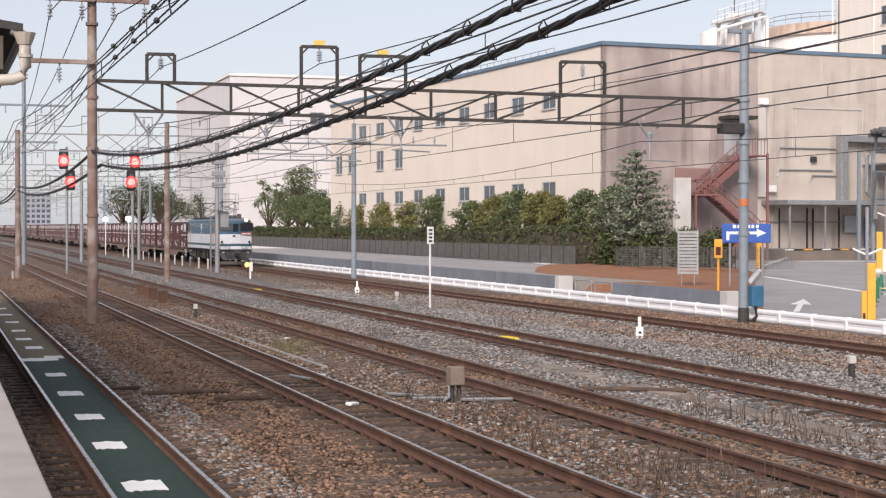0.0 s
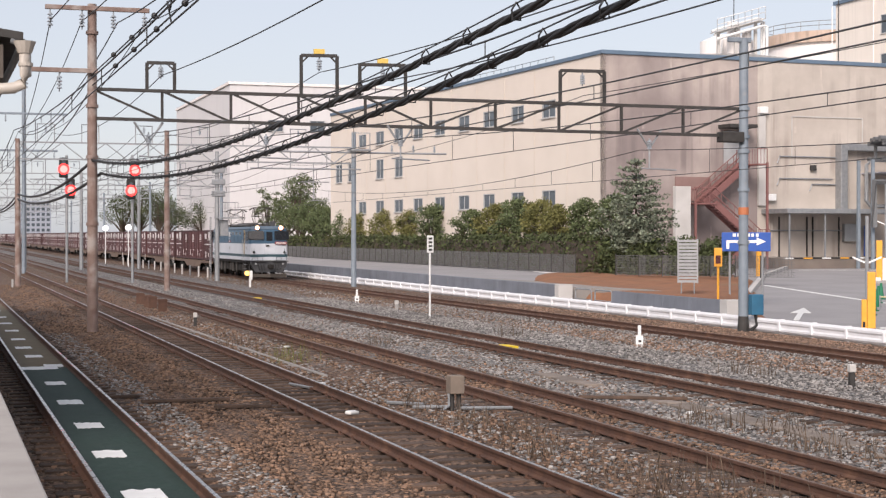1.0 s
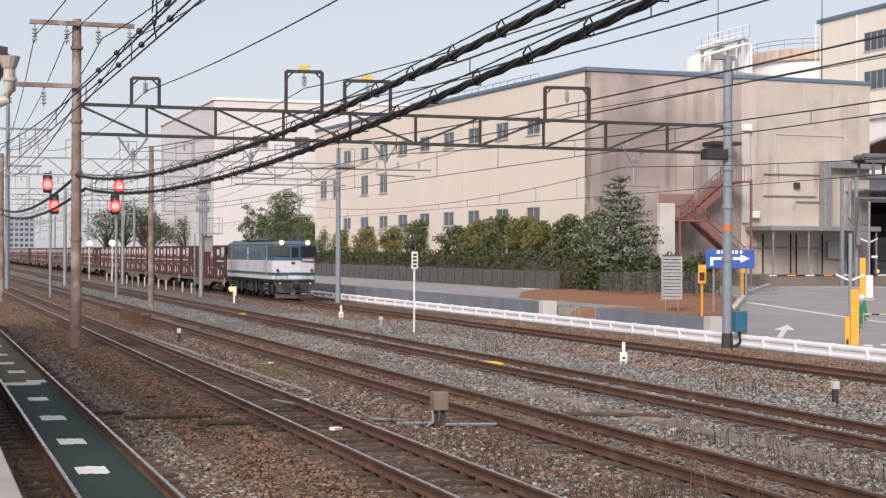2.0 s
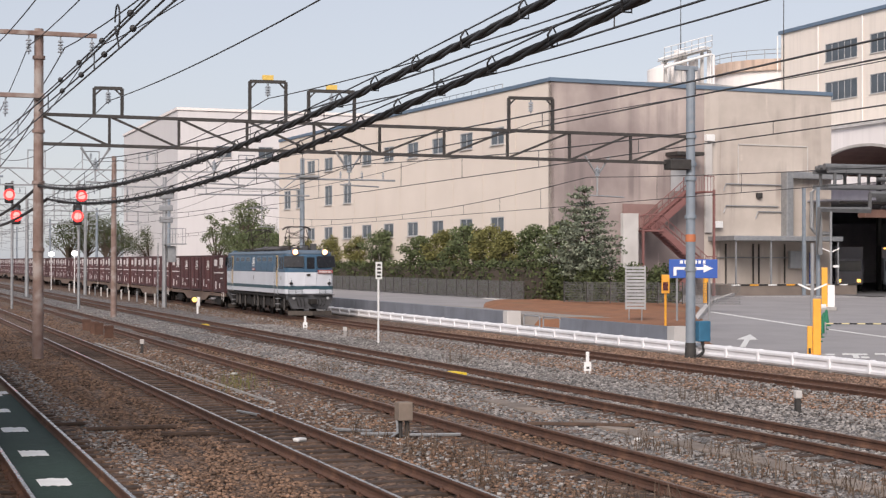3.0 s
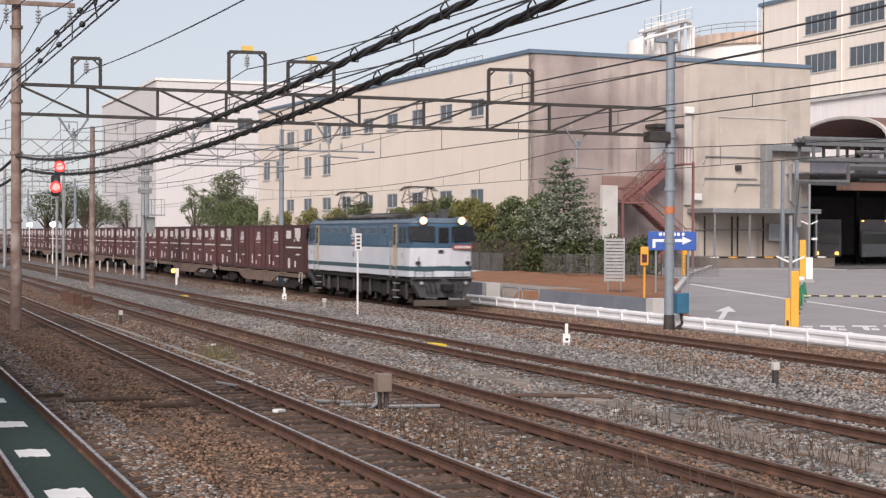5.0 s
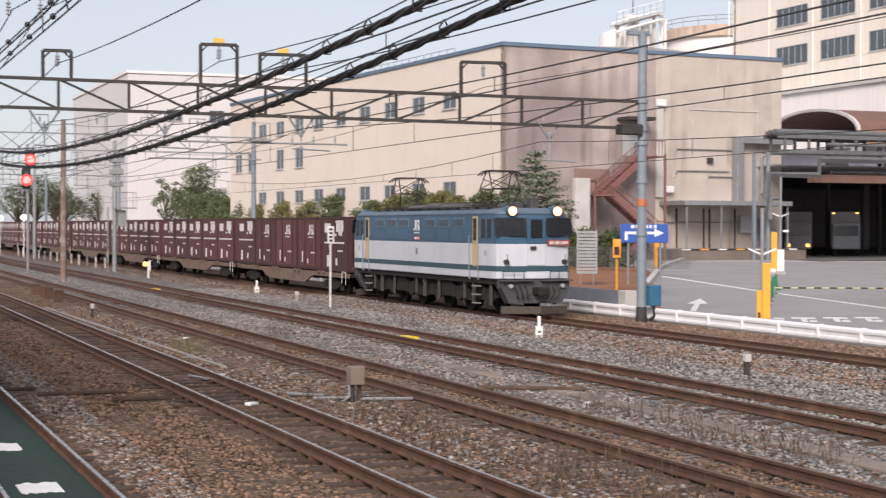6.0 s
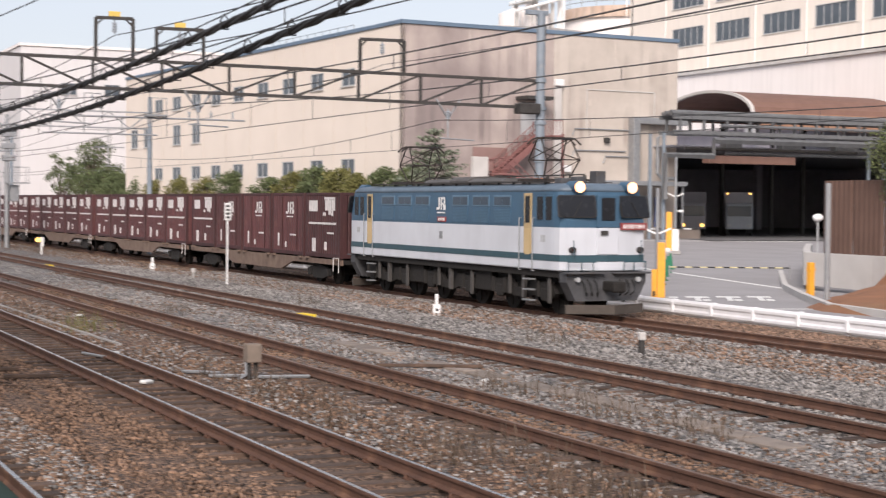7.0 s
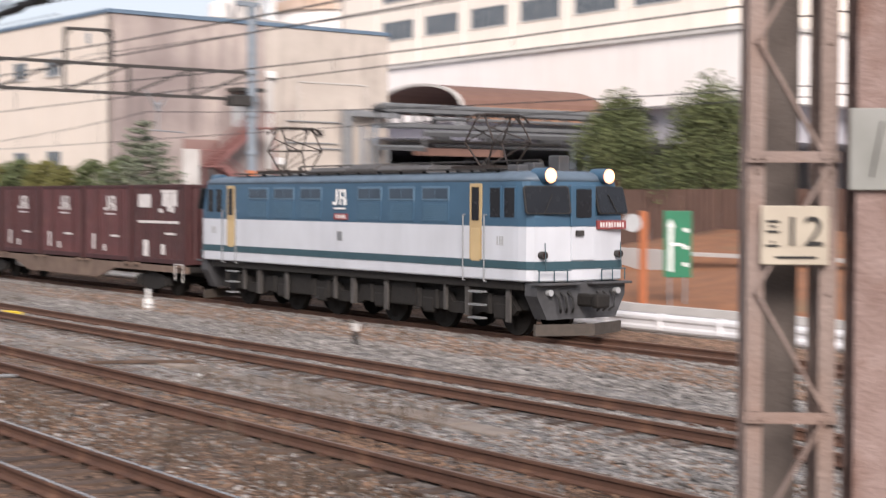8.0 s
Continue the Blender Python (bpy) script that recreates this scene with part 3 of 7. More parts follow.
    # both ends
    for front in (True, False):
        def put(y):
            return y if front else LONG - y
        def slab(lo, hi, bevel=0.0):
            b = B()
            box(b, (lo[0], min(put(lo[1]), put(hi[1])), lo[2]), (hi[0], max(put(lo[1]), put(hi[1])), hi[2]), bevel)
            return b
        tilt = 14 if front else -14
        for s in (-1, 1):
            bm = B()
            outline = [(-0.51, -0.32), (0.51, -0.32), (0.56, -0.27), (0.56, 0.27), (0.51, 0.32), (-0.51, 0.32), (-0.56, 0.27), (-0.56, -0.27)]
            prism(bm, outline, -0.02, 0.02, "y")
            m = pose(s * 0.93, put(0.125), 3.09, -tilt, 0, (13 * s if front else -13 * s))
            f = part("windscreen", bm, RUBBER, loco, m=m)
            bm = B()
            prism(bm, [(x * 0.93, z * 0.92) for x, z in outline], -0.03, 0.03, "y")
            part("pane", bm, CAB_GLASS, f)
            bm = B()
            bar(bm, (s * 0.1, -0.04 if front else 0.04, -0.29), (s * -0.12, -0.045 if front else 0.045, 0.12), 0.02, 0.015)
            part("wiper", bm, RUBBER, f)
            bm = B()
            tube(bm, (s * 0.85, put(0.10), 3.63), (s * 0.85, put(0.62), 3.63), 0.175, sides=24)
            h = part("headlamp", bm, LOCO_BLUE, loco, "round lit headlamp" if front else "round headlamp")
            # Ring round the lens; in front it glows to draw the lamp's orange halo.
            bm = B()
            tube(bm, (s * 0.85, put(0.085), 3.63), (s * 0.85, put(0.11), 3.63), 0.16, sides=24)
            part("reflector", bm, LAMP_HALO if front else FRAME_GREY, h, "warm glowing ring made as the lamp's halo" if front else "")
            bm = B()
            tube(bm, (s * 0.85, put(0.06), 3.63), (s * 0.85, put(0.083), 3.63), 0.10, sides=20)
            part("lens", bm, HEADLAMP if front else GLASS, h, "glowing warm lens" if front else "")
            bm = B()
            tube(bm, (s * 1.10, put(-0.03), 1.88), (s * 1.10, put(0.22), 1.88), 0.085, sides=14)
            t = part("tail_lamp", bm, STEEL_DARK, loco)
            bm = B()
            tube(bm, (s * 1.10, put(-0.035), 1.88), (s * 1.10, put(-0.02), 1.88), 0.06, sides=14)
            part("lens", bm, mat("tail_lens", (0.03, 0.012, 0.012), (0.02, 0.01, 0.01), 2, 0.2), t)
            bm = B()
            strand(bm, [(s * 0.45, put(-0.14), 1.55), (s * 1.28, put(0.0), 1.55)], 0.018)
            for q in (0.5, 0.85, 1.25):
                tube(bm, (s * q, put(-0.12 + 0.09 * q), 1.30), (s * q, put(-0.12 + 0.09 * q), 1.55), 0.014, sides=6)
            tube(bm, (s * 1.1, put(-0.06), 1.55), (s * 1.1, put(-0.02), 2.15), 0.012, sides=6)
            part("hand_rail", bm, LOCO_BAND, loco)
            bm = slab((s * 0.75 - 0.6, -0.16, 1.22), (s * 0.75 + 0.6, 0.14, 1.27), 0.01)
            part("footboard", bm, LOCO_GREY, loco)
        bm = slab((-0.36, -0.025, 2.50), (0.36, 0.10, 3.42), 0.02)
        dr = part("end_door_frame", bm, LOCO_BLUE, loco)
        bm = slab((-0.34, -0.02, 1.76), (0.34, 0.02, 2.497), 0.008)
        part("end_door", bm, LOCO_WHITE, dr)
        bm = slab((-0.22, -0.05, 2.70), (0.22, 0.02, 3.34), 0.02)
        part("pane", bm, CAB_GLASS, dr)
        bm = slab((-0.24, -0.075, 2.30), (-0.02, -0.03, 2.42))
        part("door_hook", bm, STEEL_DARK, dr)
        bm = slab((0.42, -0.02, 2.44), (1.28, 0.12, 2.64), 0.01)
        pl = part("number_plate", bm, RED_PLATE, loco, "red number plate with white marks")
        part("plate_marks", mark_bars(B(), 0.85, put(-0.026), 2.54, 0.74, 0.11, 9, "x"), CONTAINER_MARK, pl)
        # skirt, coupler and snow plough
        bm = B()
        outline = [(-1.28, 1.27), (1.28, 1.27), (1.28, 0.98), (1.0, 0.46), (-1.0, 0.46), (-1.28, 0.98)]
        prism(bm, outline, put(0.02), put(0.45), "y")
        sk = part("skirt", bm, LOCO_GREY, loco, "dark grey end skirt")
        bm = B()
        for s in (-1, 1):
            a = [(0, put(-0.42)), (s * 1.25, put(0.10)), (s * 1.25, put(0.18)), (0, put(-0.30))]
            prism(bm, a, 0.11, 0.36, "z")
        part("plough", bm, mat("plough_dirt", (0.085, 0.07, 0.058), (0.05, 0.042, 0.036), 4, 0.85), loco, "dirty brown plough plate")
        bm = slab((-0.13, -0.62, 0.74), (0.13, 0.3, 1.02), 0.05)
        box(bm, (-0.2, min(put(-0.72), put(-0.5)), 0.72), (0.2, max(put(-0.72), put(-0.5)), 1.04), 0.06)
        part("coupler", bm, BOGIE, loco)
        for s in (-1, 1):
            for q in (0.42, 0.62, 0.82):
                bm = B()
                strand(bm, [(s * q, put(0.0), 1.05), (s * q, put(-0.16), 0.95), (s * q * 0.95, put(-0.18), 0.72), (s * q * 0.85, put(-0.08), 0.62)], 0.028)
                part("air_hose", bm, RUBBER, sk)
            bm = B()
            tube(bm, (s * 0.98, put(-0.1), 1.06), (s * 0.98, put(0.04), 1.06), 0.07, sides=12)
            part("step_lamp", bm, FRAME_GREY, sk)
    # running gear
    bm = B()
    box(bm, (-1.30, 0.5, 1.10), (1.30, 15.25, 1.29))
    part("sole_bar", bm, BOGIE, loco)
    # Added dark box that blocks light from showing through beneath the body.
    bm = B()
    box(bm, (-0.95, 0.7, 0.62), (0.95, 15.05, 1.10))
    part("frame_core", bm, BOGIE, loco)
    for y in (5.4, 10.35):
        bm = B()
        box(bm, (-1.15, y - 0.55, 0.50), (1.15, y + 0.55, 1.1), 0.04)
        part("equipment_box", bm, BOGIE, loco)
    wheels = []
    for y in (2.95, 7.875, 12.8):
        bg_ = new("bogie")
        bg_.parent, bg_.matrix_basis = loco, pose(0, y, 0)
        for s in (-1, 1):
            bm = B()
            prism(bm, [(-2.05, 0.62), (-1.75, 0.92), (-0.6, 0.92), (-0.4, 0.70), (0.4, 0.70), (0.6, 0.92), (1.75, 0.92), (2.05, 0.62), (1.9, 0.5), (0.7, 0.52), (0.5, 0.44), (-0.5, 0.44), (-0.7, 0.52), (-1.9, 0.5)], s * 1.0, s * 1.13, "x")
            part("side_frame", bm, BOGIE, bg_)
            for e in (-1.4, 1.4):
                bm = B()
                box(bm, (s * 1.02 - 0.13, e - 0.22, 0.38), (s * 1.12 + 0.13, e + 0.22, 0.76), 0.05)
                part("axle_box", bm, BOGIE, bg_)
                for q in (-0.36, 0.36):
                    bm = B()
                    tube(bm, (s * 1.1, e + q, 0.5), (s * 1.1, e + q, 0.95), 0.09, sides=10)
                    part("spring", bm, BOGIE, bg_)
            for dy, z0, w0, w1 in ((-0.35, 0.42, 0.10, 0.16), (0.55, 0.5, 0.07, 0.10), (-1.85, 0.35, 0.05, 0.16)):
                bm = B()
                bar(bm, (s * 1.22, dy, z0), (s * 1.22, dy, 1.15), w0, w1)
                part("damper", bm, mat("loco_gear_grey", (0.085, 0.08, 0.076), (0.045, 0.041, 0.038), 4, 0.8), bg_)
        for e in (-1.4, 1.4):
            wheels.append((wheelset("wheelset", 0.56, loco, 0, y + e, 0.56), 0.56))
    # roof gear
    for y0, y1, h in ((4.9, 7.2, 0.20), (7.25, 8.6, 0.26), (8.65, 10.6, 0.20)):
        bm = B()
        prism(bm, [(-0.80, 3.66), (0.80, 3.66), (0.80, 3.72 + h * 0.6), (0.6, 3.74 + h), (-0.6, 3.74 + h), (-0.80, 3.72 + h * 0.6)], y0, y1, "y")
        part("roof_vent", bm, mat("roof_gear", (0.10, 0.095, 0.095), (0.06, 0.057, 0.055), 3, 0.75), loco)
    for s in (-1, 1):
        bm = B()
        box(bm, (s * 0.98 - 0.13, 1.6, 3.78), (s * 0.98 + 0.13, 14.3, 3.81))
        for k in range(13):
            box(bm, (s * 0.98 - 0.03, 1.8 + k * 0.98, 3.64), (s * 0.98 + 0.03, 1.86 + k * 0.98, 3.79))
        part("roof_walkway", bm, STEEL_DARK, loco)
    bm = B()
    for k in range(6):
        y = 1.9 + k * 2.2
        tube(bm, (0.35, y, 3.72), (0.35, y, 4.0), 0.06, sides=8)
    strand(bm, [(0.35, 1.9, 4.02), (0.35, 12.9, 4.02)], 0.02)
    part("busbar", bm, STEEL_DARK, loco)
    for x, y, z0, h in ((0.55, 1.5, 3.76, 0.36), (-0.5, 1.7, 3.76, 0.14), (0.2, 2.0, 3.76, 0.2)):
        bm = B()
        box(bm, (x - 0.16, y - 0.2, z0 - 0.08), (x + 0.16, y + 0.2, z0 + h), 0.03)
        part("roof_box", bm, LOCO_GREY, loco)
    pantograph(loco, 3.1)
    pantograph(loco, 12.6)
    return loco, wheels


def build_container(kind):
    label = "weathered maroon steel freight container with white marks"
    c = thing("freight_container", pose(0, 0, 0), label, "container", "containers of the train")
    L, W, H = 3.715, 2.42, 2.50
    def ripple(half, length, n):
        """A corrugated edge along one flank, as (along, out) pairs."""
        pts = []
        for k in range(n):
            q = -length / 2 + 0.08 + (length - 0.16) * (k + 0.5) / n
            g = (length - 0.16) / n / 2
            pts += [(q - g * 0.95, half - 0.05), (q - g * 0.55, half - 0.008), (q + g * 0.55, half - 0.008), (q + g * 0.95, half - 0.05)]
        return pts
    long_, short = ripple(W / 2, L, 15), ripple(L / 2, W, 9)
    plan = [(o, q) for q, o in long_] + [(-q, o) for q, o in short] + [(-o, -q) for q, o in long_] + [(q, -o) for q, o in short]
    bm = B()
    prism(bm, plan, 0.10, H - 0.04, "z")
    part("shell", bm, CONTAINER, c)
    bm = B()
    for sx in (-1, 1):
        for sy in (-1, 1):
            box(bm, (sx * (W / 2 - 0.06) - 0.06, sy * (L / 2 - 0.06) - 0.06, 0), (sx * (W / 2 - 0.06) + 0.06, sy * (L / 2 - 0.06) + 0.06, H), 0.012)
        box(bm, (sx * (W / 2 - 0.05) - 0.05, -L / 2 + 0.1, H - 0.11), (sx * (W / 2 - 0.05) + 0.05, L / 2 - 0.1, H), 0.01)
        box(bm, (sx * (W / 2 - 0.05) - 0.05, -L / 2 + 0.1, 0.02), (sx * (W / 2 - 0.05) + 0.05, L / 2 - 0.1, 0.17), 0.01)
    for sy in (-1, 1):
        box(bm, (-W / 2 + 0.1, sy * (L / 2 - 0.05) - 0.05, H - 0.11), (W / 2 - 0.1, sy * (L / 2 - 0.05) + 0.05, H), 0.01)
        box(bm, (-W / 2 + 0.1, sy * (L / 2 - 0.05) - 0.05, 0.02), (W / 2 - 0.1, sy * (L / 2 - 0.05) + 0.05, 0.17), 0.01)
    part("corner_frame", bm, mat("container_frame", (0.075, 0.024, 0.026), (0.05, 0.02, 0.02), 2, 0.65, per_object=0.3), c)
    bm = B()
    box(bm, (-W / 2 + 0.05, -L / 2 + 0.05, H - 0.03), (W / 2 - 0.05, L / 2 - 0.05, H - 0.012))
    part("roof_sheet", bm, mat("container_roof", (0.09, 0.035, 0.035), (0.13, 0.07, 0.06), 2, 0.7), c)
    for s in (-1, 1):
        x = s * (W / 2 + 0.002)

        def panel(nm, y0, y1, z0, z1, material=CONTAINER_MARK):
            b = B()
            lo, hi = sorted((-s * y0, -s * y1))
            box(b, (min(x, x - s * 0.012), lo, z0), (max(x, x - s * 0.012), hi, z1))
            return part(nm, b, material, c)
        # seen from outside, left to right is -y to +y on the +x flank
        if kind == "open":
            panel("white_panel", 1.45, 0.55, 1.78, 2.20)
            b = B()
            for y0, y1, z0, z1 in ((-0.30, -0.62, 1.82, 2.22), (-0.05, -0.32, 1.62, 1.74), (-0.64, -0.90, 1.66, 2.22), (-0.95, -1.32, 1.82, 2.22), (-0.95, -1.12, 1.62, 1.84), (-0.2, -1.32, 2.23, 2.33)):
                lo, hi = sorted((-s * y0, -s * y1))
                box(b, (min(x, x - s * 0.012), lo, z0), (max(x, x - s * 0.012), hi, z1))
            part("emblem", b, CONTAINER_MARK, c, "white block emblem")
            panel("white_line", 1.50, -1.45, 1.28, 1.36)
            panel("tall_label", 1.10, 0.72, 0.22, 0.74)
            panel("small_label", -0.2, -0.46, 0.30, 0.62)
            panel("small_label", -0.5, -1.2, 0.92, 0.99)
        else:
            b = B()
            for y0, y1, z0, z1 in ((-0.02, -0.14, 1.72, 2.14), (0.2, -0.06, 1.66, 1.76), (-0.26, -0.38, 1.66, 2.14), (-0.26, -0.66, 2.06, 2.14), (-0.58, -0.70, 1.90, 2.12), (-0.3, -0.62, 1.84, 1.91), (-0.5, -0.74, 1.66, 1.84), (0.1, -0.65, 1.52, 1.57)):
                lo, hi = sorted((-s * y0, -s * y1))
                box(b, (min(x, x - s * 0.012), lo, z0), (max(x, x - s * 0.012), hi, z1))
            part("emblem", b, CONTAINER_MARK, c, "white painted emblem")
            panel("tall_label", 1.18, 1.0, 0.34, 0.86)
            panel("small_label", -0.3, -0.95, 0.78, 0.85)
            panel("small_label", 0.3, 0.12, 0.30, 0.52)
            for q in (0.62, -1.1):
                b = B()
                tube(b, (s * (W / 2 + 0.02), q, 0.2), (s * (W / 2 + 0.02), q, 2.36), 0.022, sides=6)
                part("locking_bar", b, MATS["container_frame"], c)
    return c


def build_wagon():
    w = thing("container_wagon", pose(0, 0, 0), "brown bogie flat wagon carrying freight containers", "wagon", "wagons of the train")
    bm = B()
    for s in (-1, 1):
        prism(bm, [(-9.9, 0.98), (9.9, 0.98), (9.9, 0.78), (4.6, 0.78), (3.2, 0.42), (-3.2, 0.42), (-4.6, 0.78), (-9.9, 0.78)], s * 1.12, s * 1.20, "x")
    part("side_sill", bm, WAGON, w)
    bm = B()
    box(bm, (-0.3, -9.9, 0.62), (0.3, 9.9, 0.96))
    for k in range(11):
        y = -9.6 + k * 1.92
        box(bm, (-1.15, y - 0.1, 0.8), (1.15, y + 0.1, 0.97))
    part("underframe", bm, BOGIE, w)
    for k in range(5):
        for e in (-1.6, 1.6):
            for s in (-1, 1):
                bm = B()
                box(bm, (s * 1.2 - 0.1, (k - 2) * 3.95 + e - 0.14, 0.94), (s * 1.2 + 0.06, (k - 2) * 3.95 + e + 0.14, 1.02), 0.01)
                part("twist_lock", bm, WAGON, w)
    for y in (-7.1, 7.1):
        bm = B()
        for s in (-1, 1):
            prism(bm, [(-1.25, 0.34), (-1.2, 0.58), (-0.45, 0.70), (0.45, 0.70), (1.2, 0.58), (1.25, 0.34), (0.95, 0.36), (0.5, 0.20), (-0.5, 0.20), (-0.95, 0.36)], s * 0.92, s * 1.02, "x")
            for e in (-0.95, 0.95):
                box(bm, (s * 1.0 - 0.1, e - 0.14, 0.30), (s * 1.0 + 0.1, e + 0.14, 0.58), 0.03)
        box(bm, (-1.0, -0.2, 0.35), (1.0, 0.2, 0.75))
        part("bogie", bm, BOGIE, w, m=pose(0, y, 0))
        for e in (-0.95, 0.95):
            wheelset("wheelset", 0.43, w, 0, y + e, 0.43)
    for s in (-1, 1):
        bm = B()
        box(bm, (-0.12, s * 10.2 - 0.32, 0.74), (0.12, s * 10.2 + 0.1, 1.0), 0.03)
        part("coupler", bm, BOGIE, w)
        bm = B()
        strand(bm, [(s * 1.26, s * 9.2, 0.55), (s * 1.26, s * 9.2, 1.05), (s * 1.26, s * 9.75, 1.05), (s * 1.26, s * 9.75, 0.5)], 0.018)
        part("grab_rail", bm, CONTAINER_MARK, w)
        bm = B()
        tube(bm, (s * 0.75, 3.4, 0.62), (s * 0.75, 5.2, 0.62), 0.17, sides=14)
        part("air_tank", bm, mat("tank_grey", (0.45, 0.44, 0.42), (0.3, 0.29, 0.28), 3, 0.6), w)
    return w


loco, loco_wheels = build_locomotive()
TRAIN = [(loco, 0.0, 0.0)]
ROLLERS = list(loco_wheels)
wagon_0 = build_wagon()
open_0, shut_0 = build_container("open"), build_container("shut")
used = set()
for n in range(20):
    mid = LONG + 0.75 + 10.25 + n * 20.5
    wag = wagon_0 if n == 0 else copy_thing(wagon_0, pose(0, 0, 0))
    TRAIN.append((wag, mid, 0.0))
    if n < 5:
        ROLLERS += [(o, 0.43) for o in wag.children if o.name.startswith("wheelset")]
    for k in range(5):
        shut = (n == 0 and k in (1, 2, 3)) or (n > 2 and rnd.random() < 0.12)
        src = shut_0 if shut else open_0
        if n == 17 and k == 2:
            continue
        box_ = src if src not in used else copy_thing(src, pose(0, 0, 0))
        used.add(src)
        TRAIN.append((box_, mid + (k - 2) * 3.95, 1.02))
for ob, back, up in TRAIN:
    ob.matrix_basis = pose(TRACK5, nose(0) + back, RAIL5 + up)


def move_train():
    steps = [0.5 * i for i in range(17)]
    for ob, back, up in TRAIN:
        walk(ob, [(t, pose(TRACK5, nose(t) + back, RAIL5 + up)) for t in steps])
    for ob, r in ROLLERS:
        x, y, z = ob.matrix_basis.translation
        dt = 1 / 15 if r > 0.5 else 1 / 30
        rows = [(k * dt, pose(x, y, z, math.degrees((nose(0) - nose(k * dt)) / r) % 360.0)) for k in range(round(8 / dt) + 1)]
        walk(ob, rows)

# ---- beyond the tracks: guard rail, wall, fence, hedge ----


def road_z(y):
    """The road climbs gently from the gate to the loading dock."""
    return -0.38 + 0.85 * max(0.0, min(1.0, (y - 50) / 47))


def build_road():
    bm = B()
    ys = [-60, 20, 40, 50, 60, 70, 80, 90, 97, 170]
    left = [bm.verts.new((27.2, y, road_z(y))) for y in ys]
    right = [bm.verts.new((140, y, road_z(y))) for y in ys]
    low = [bm.verts.new((x, y, -0.7)) for x, y in ((27.2, -60), (140, -60), (140, 170), (27.2, 170))]
    for k in range(len(ys) - 1):
        bm.faces.new((left[k], right[k], right[k + 1], left[k + 1]))
    bm.faces.new((low[0], low[1], right[0], left[0]))
    bm.faces.new((*left, low[3], low[0]))
    road = solo("road", bm, ASPHALT, pose(0, 0, 0), "light worn grey asphalt yard road", "road", kind="structure")
    for a, b, w in (((43.6, 77.0), (41.1, 63.8), 0.3), ((41.1, 63.8), (39.1, 49.7), 0.26), ((27.9, 41.9), (33.5, 40.2), 0.16), ((57, 96.0), (74, 93), 0.4)):
        bm = B()
        d = Vector((b[0] - a[0], b[1] - a[1], 0)).normalized()
        n = Vector((-d.y, d.x, 0)) * w / 2
        steps = [Vector((*a, 0)).lerp(Vector((*b, 0)), k / 6) for k in range(7)]
        rows = [[bm.verts.new((p.x + q * n.x, p.y + q * n.y, road_z(p.y) + e)) for q, e in ((-1, 0.006), (1, 0.006), (1, -0.01), (-1, -0.01))] for p in steps]
        for u, v in zip(rows, rows[1:]):
            for q in range(4):
                bm.faces.new((u[q], u[(q + 1) % 4], v[(q + 1) % 4], v[q]))
        part("lane_line", bm, ROAD_PAINT, road)
    bm = B()
    prism(bm, [(-0.11, -4.0), (0.11, -4.0), (0.11, 0.5), (0.40, 0.5), (0, 4.0), (-0.40, 0.5), (-0.11, 0.5)], 0, 0.012, "z")
    part("lane_arrow", bm, ROAD_PAINT, road, m=pose(33.0, 55.35, road_z(55.35) + 0.004, 0.8, 0, -32.9))
    # painted word that cannot be read: plain bars
    for k in range(4):
        x, y = 30.9 + k * 1.15, 46.8 - k * 0.27
        for q, (x0, y0, x1, y1) in enumerate(((-0.42, 0.5, 0.42, 1.25), (-0.10, -1.4, 0.10, 0.48), (0.16, -1.4, 0.42, -0.5))):
            bm = B()
            box(bm, (x0, y0, 0), (x1, y1, 0.012))
            part("paint_bar", bm, ROAD_PAINT, road, m=pose(x, y, -0.384, 0, 0, -33))


def build_guard_rail():
    g = thing("guard_rail", pose(26.7, 0, LOW), "white painted steel guard rail beside the track", "guard rail")
    for z in (0.20,):
        for n in range(32):
            y = 20 + n * 4
            bm = B()
            w = [(0, -0.175), (-0.03, -0.165), (-0.06, -0.12), (-0.06, -0.07), (-0.035, -0.03), (-0.035, 0.03), (-0.06, 0.07), (-0.06, 0.12), (-0.03, 0.165), (0, 0.175), (0.012, 0.165), (-0.018, 0.155), (-0.048, 0.115), (-0.048, 0.075), (-0.023, 0.035), (-0.023, -0.035), (-0.048, -0.075), (-0.048, -0.115), (-0.018, -0.155), (0.012, -0.165)]
            prism(bm, [(u * 1.2, v * 1.3 + z + 0.06) for u, v in w], y + 0.01, y + 3.99, "y")
            part("rail_beam", bm, GUARD, g)
    bm = B()
    box(bm, (-0.04, -0.05, 0), (0.10, 0.05, 0.50), 0.01)
    box(bm, (-0.125, -0.06, 0.10), (-0.02, 0.06, 0.42), 0.015)
    me = mesh_of(bm, "post", GUARD)
    for n in range(64):
        ob = new("post", me)
        ob.parent, ob.matrix_basis = g, pose(0.02, 20 + n * 2, 0)
    bm = B()
    box(bm, (0.0, 20, -0.05), (0.5, 148, 0.06))
    part("kerb", bm, CONCRETE_PALE, g)


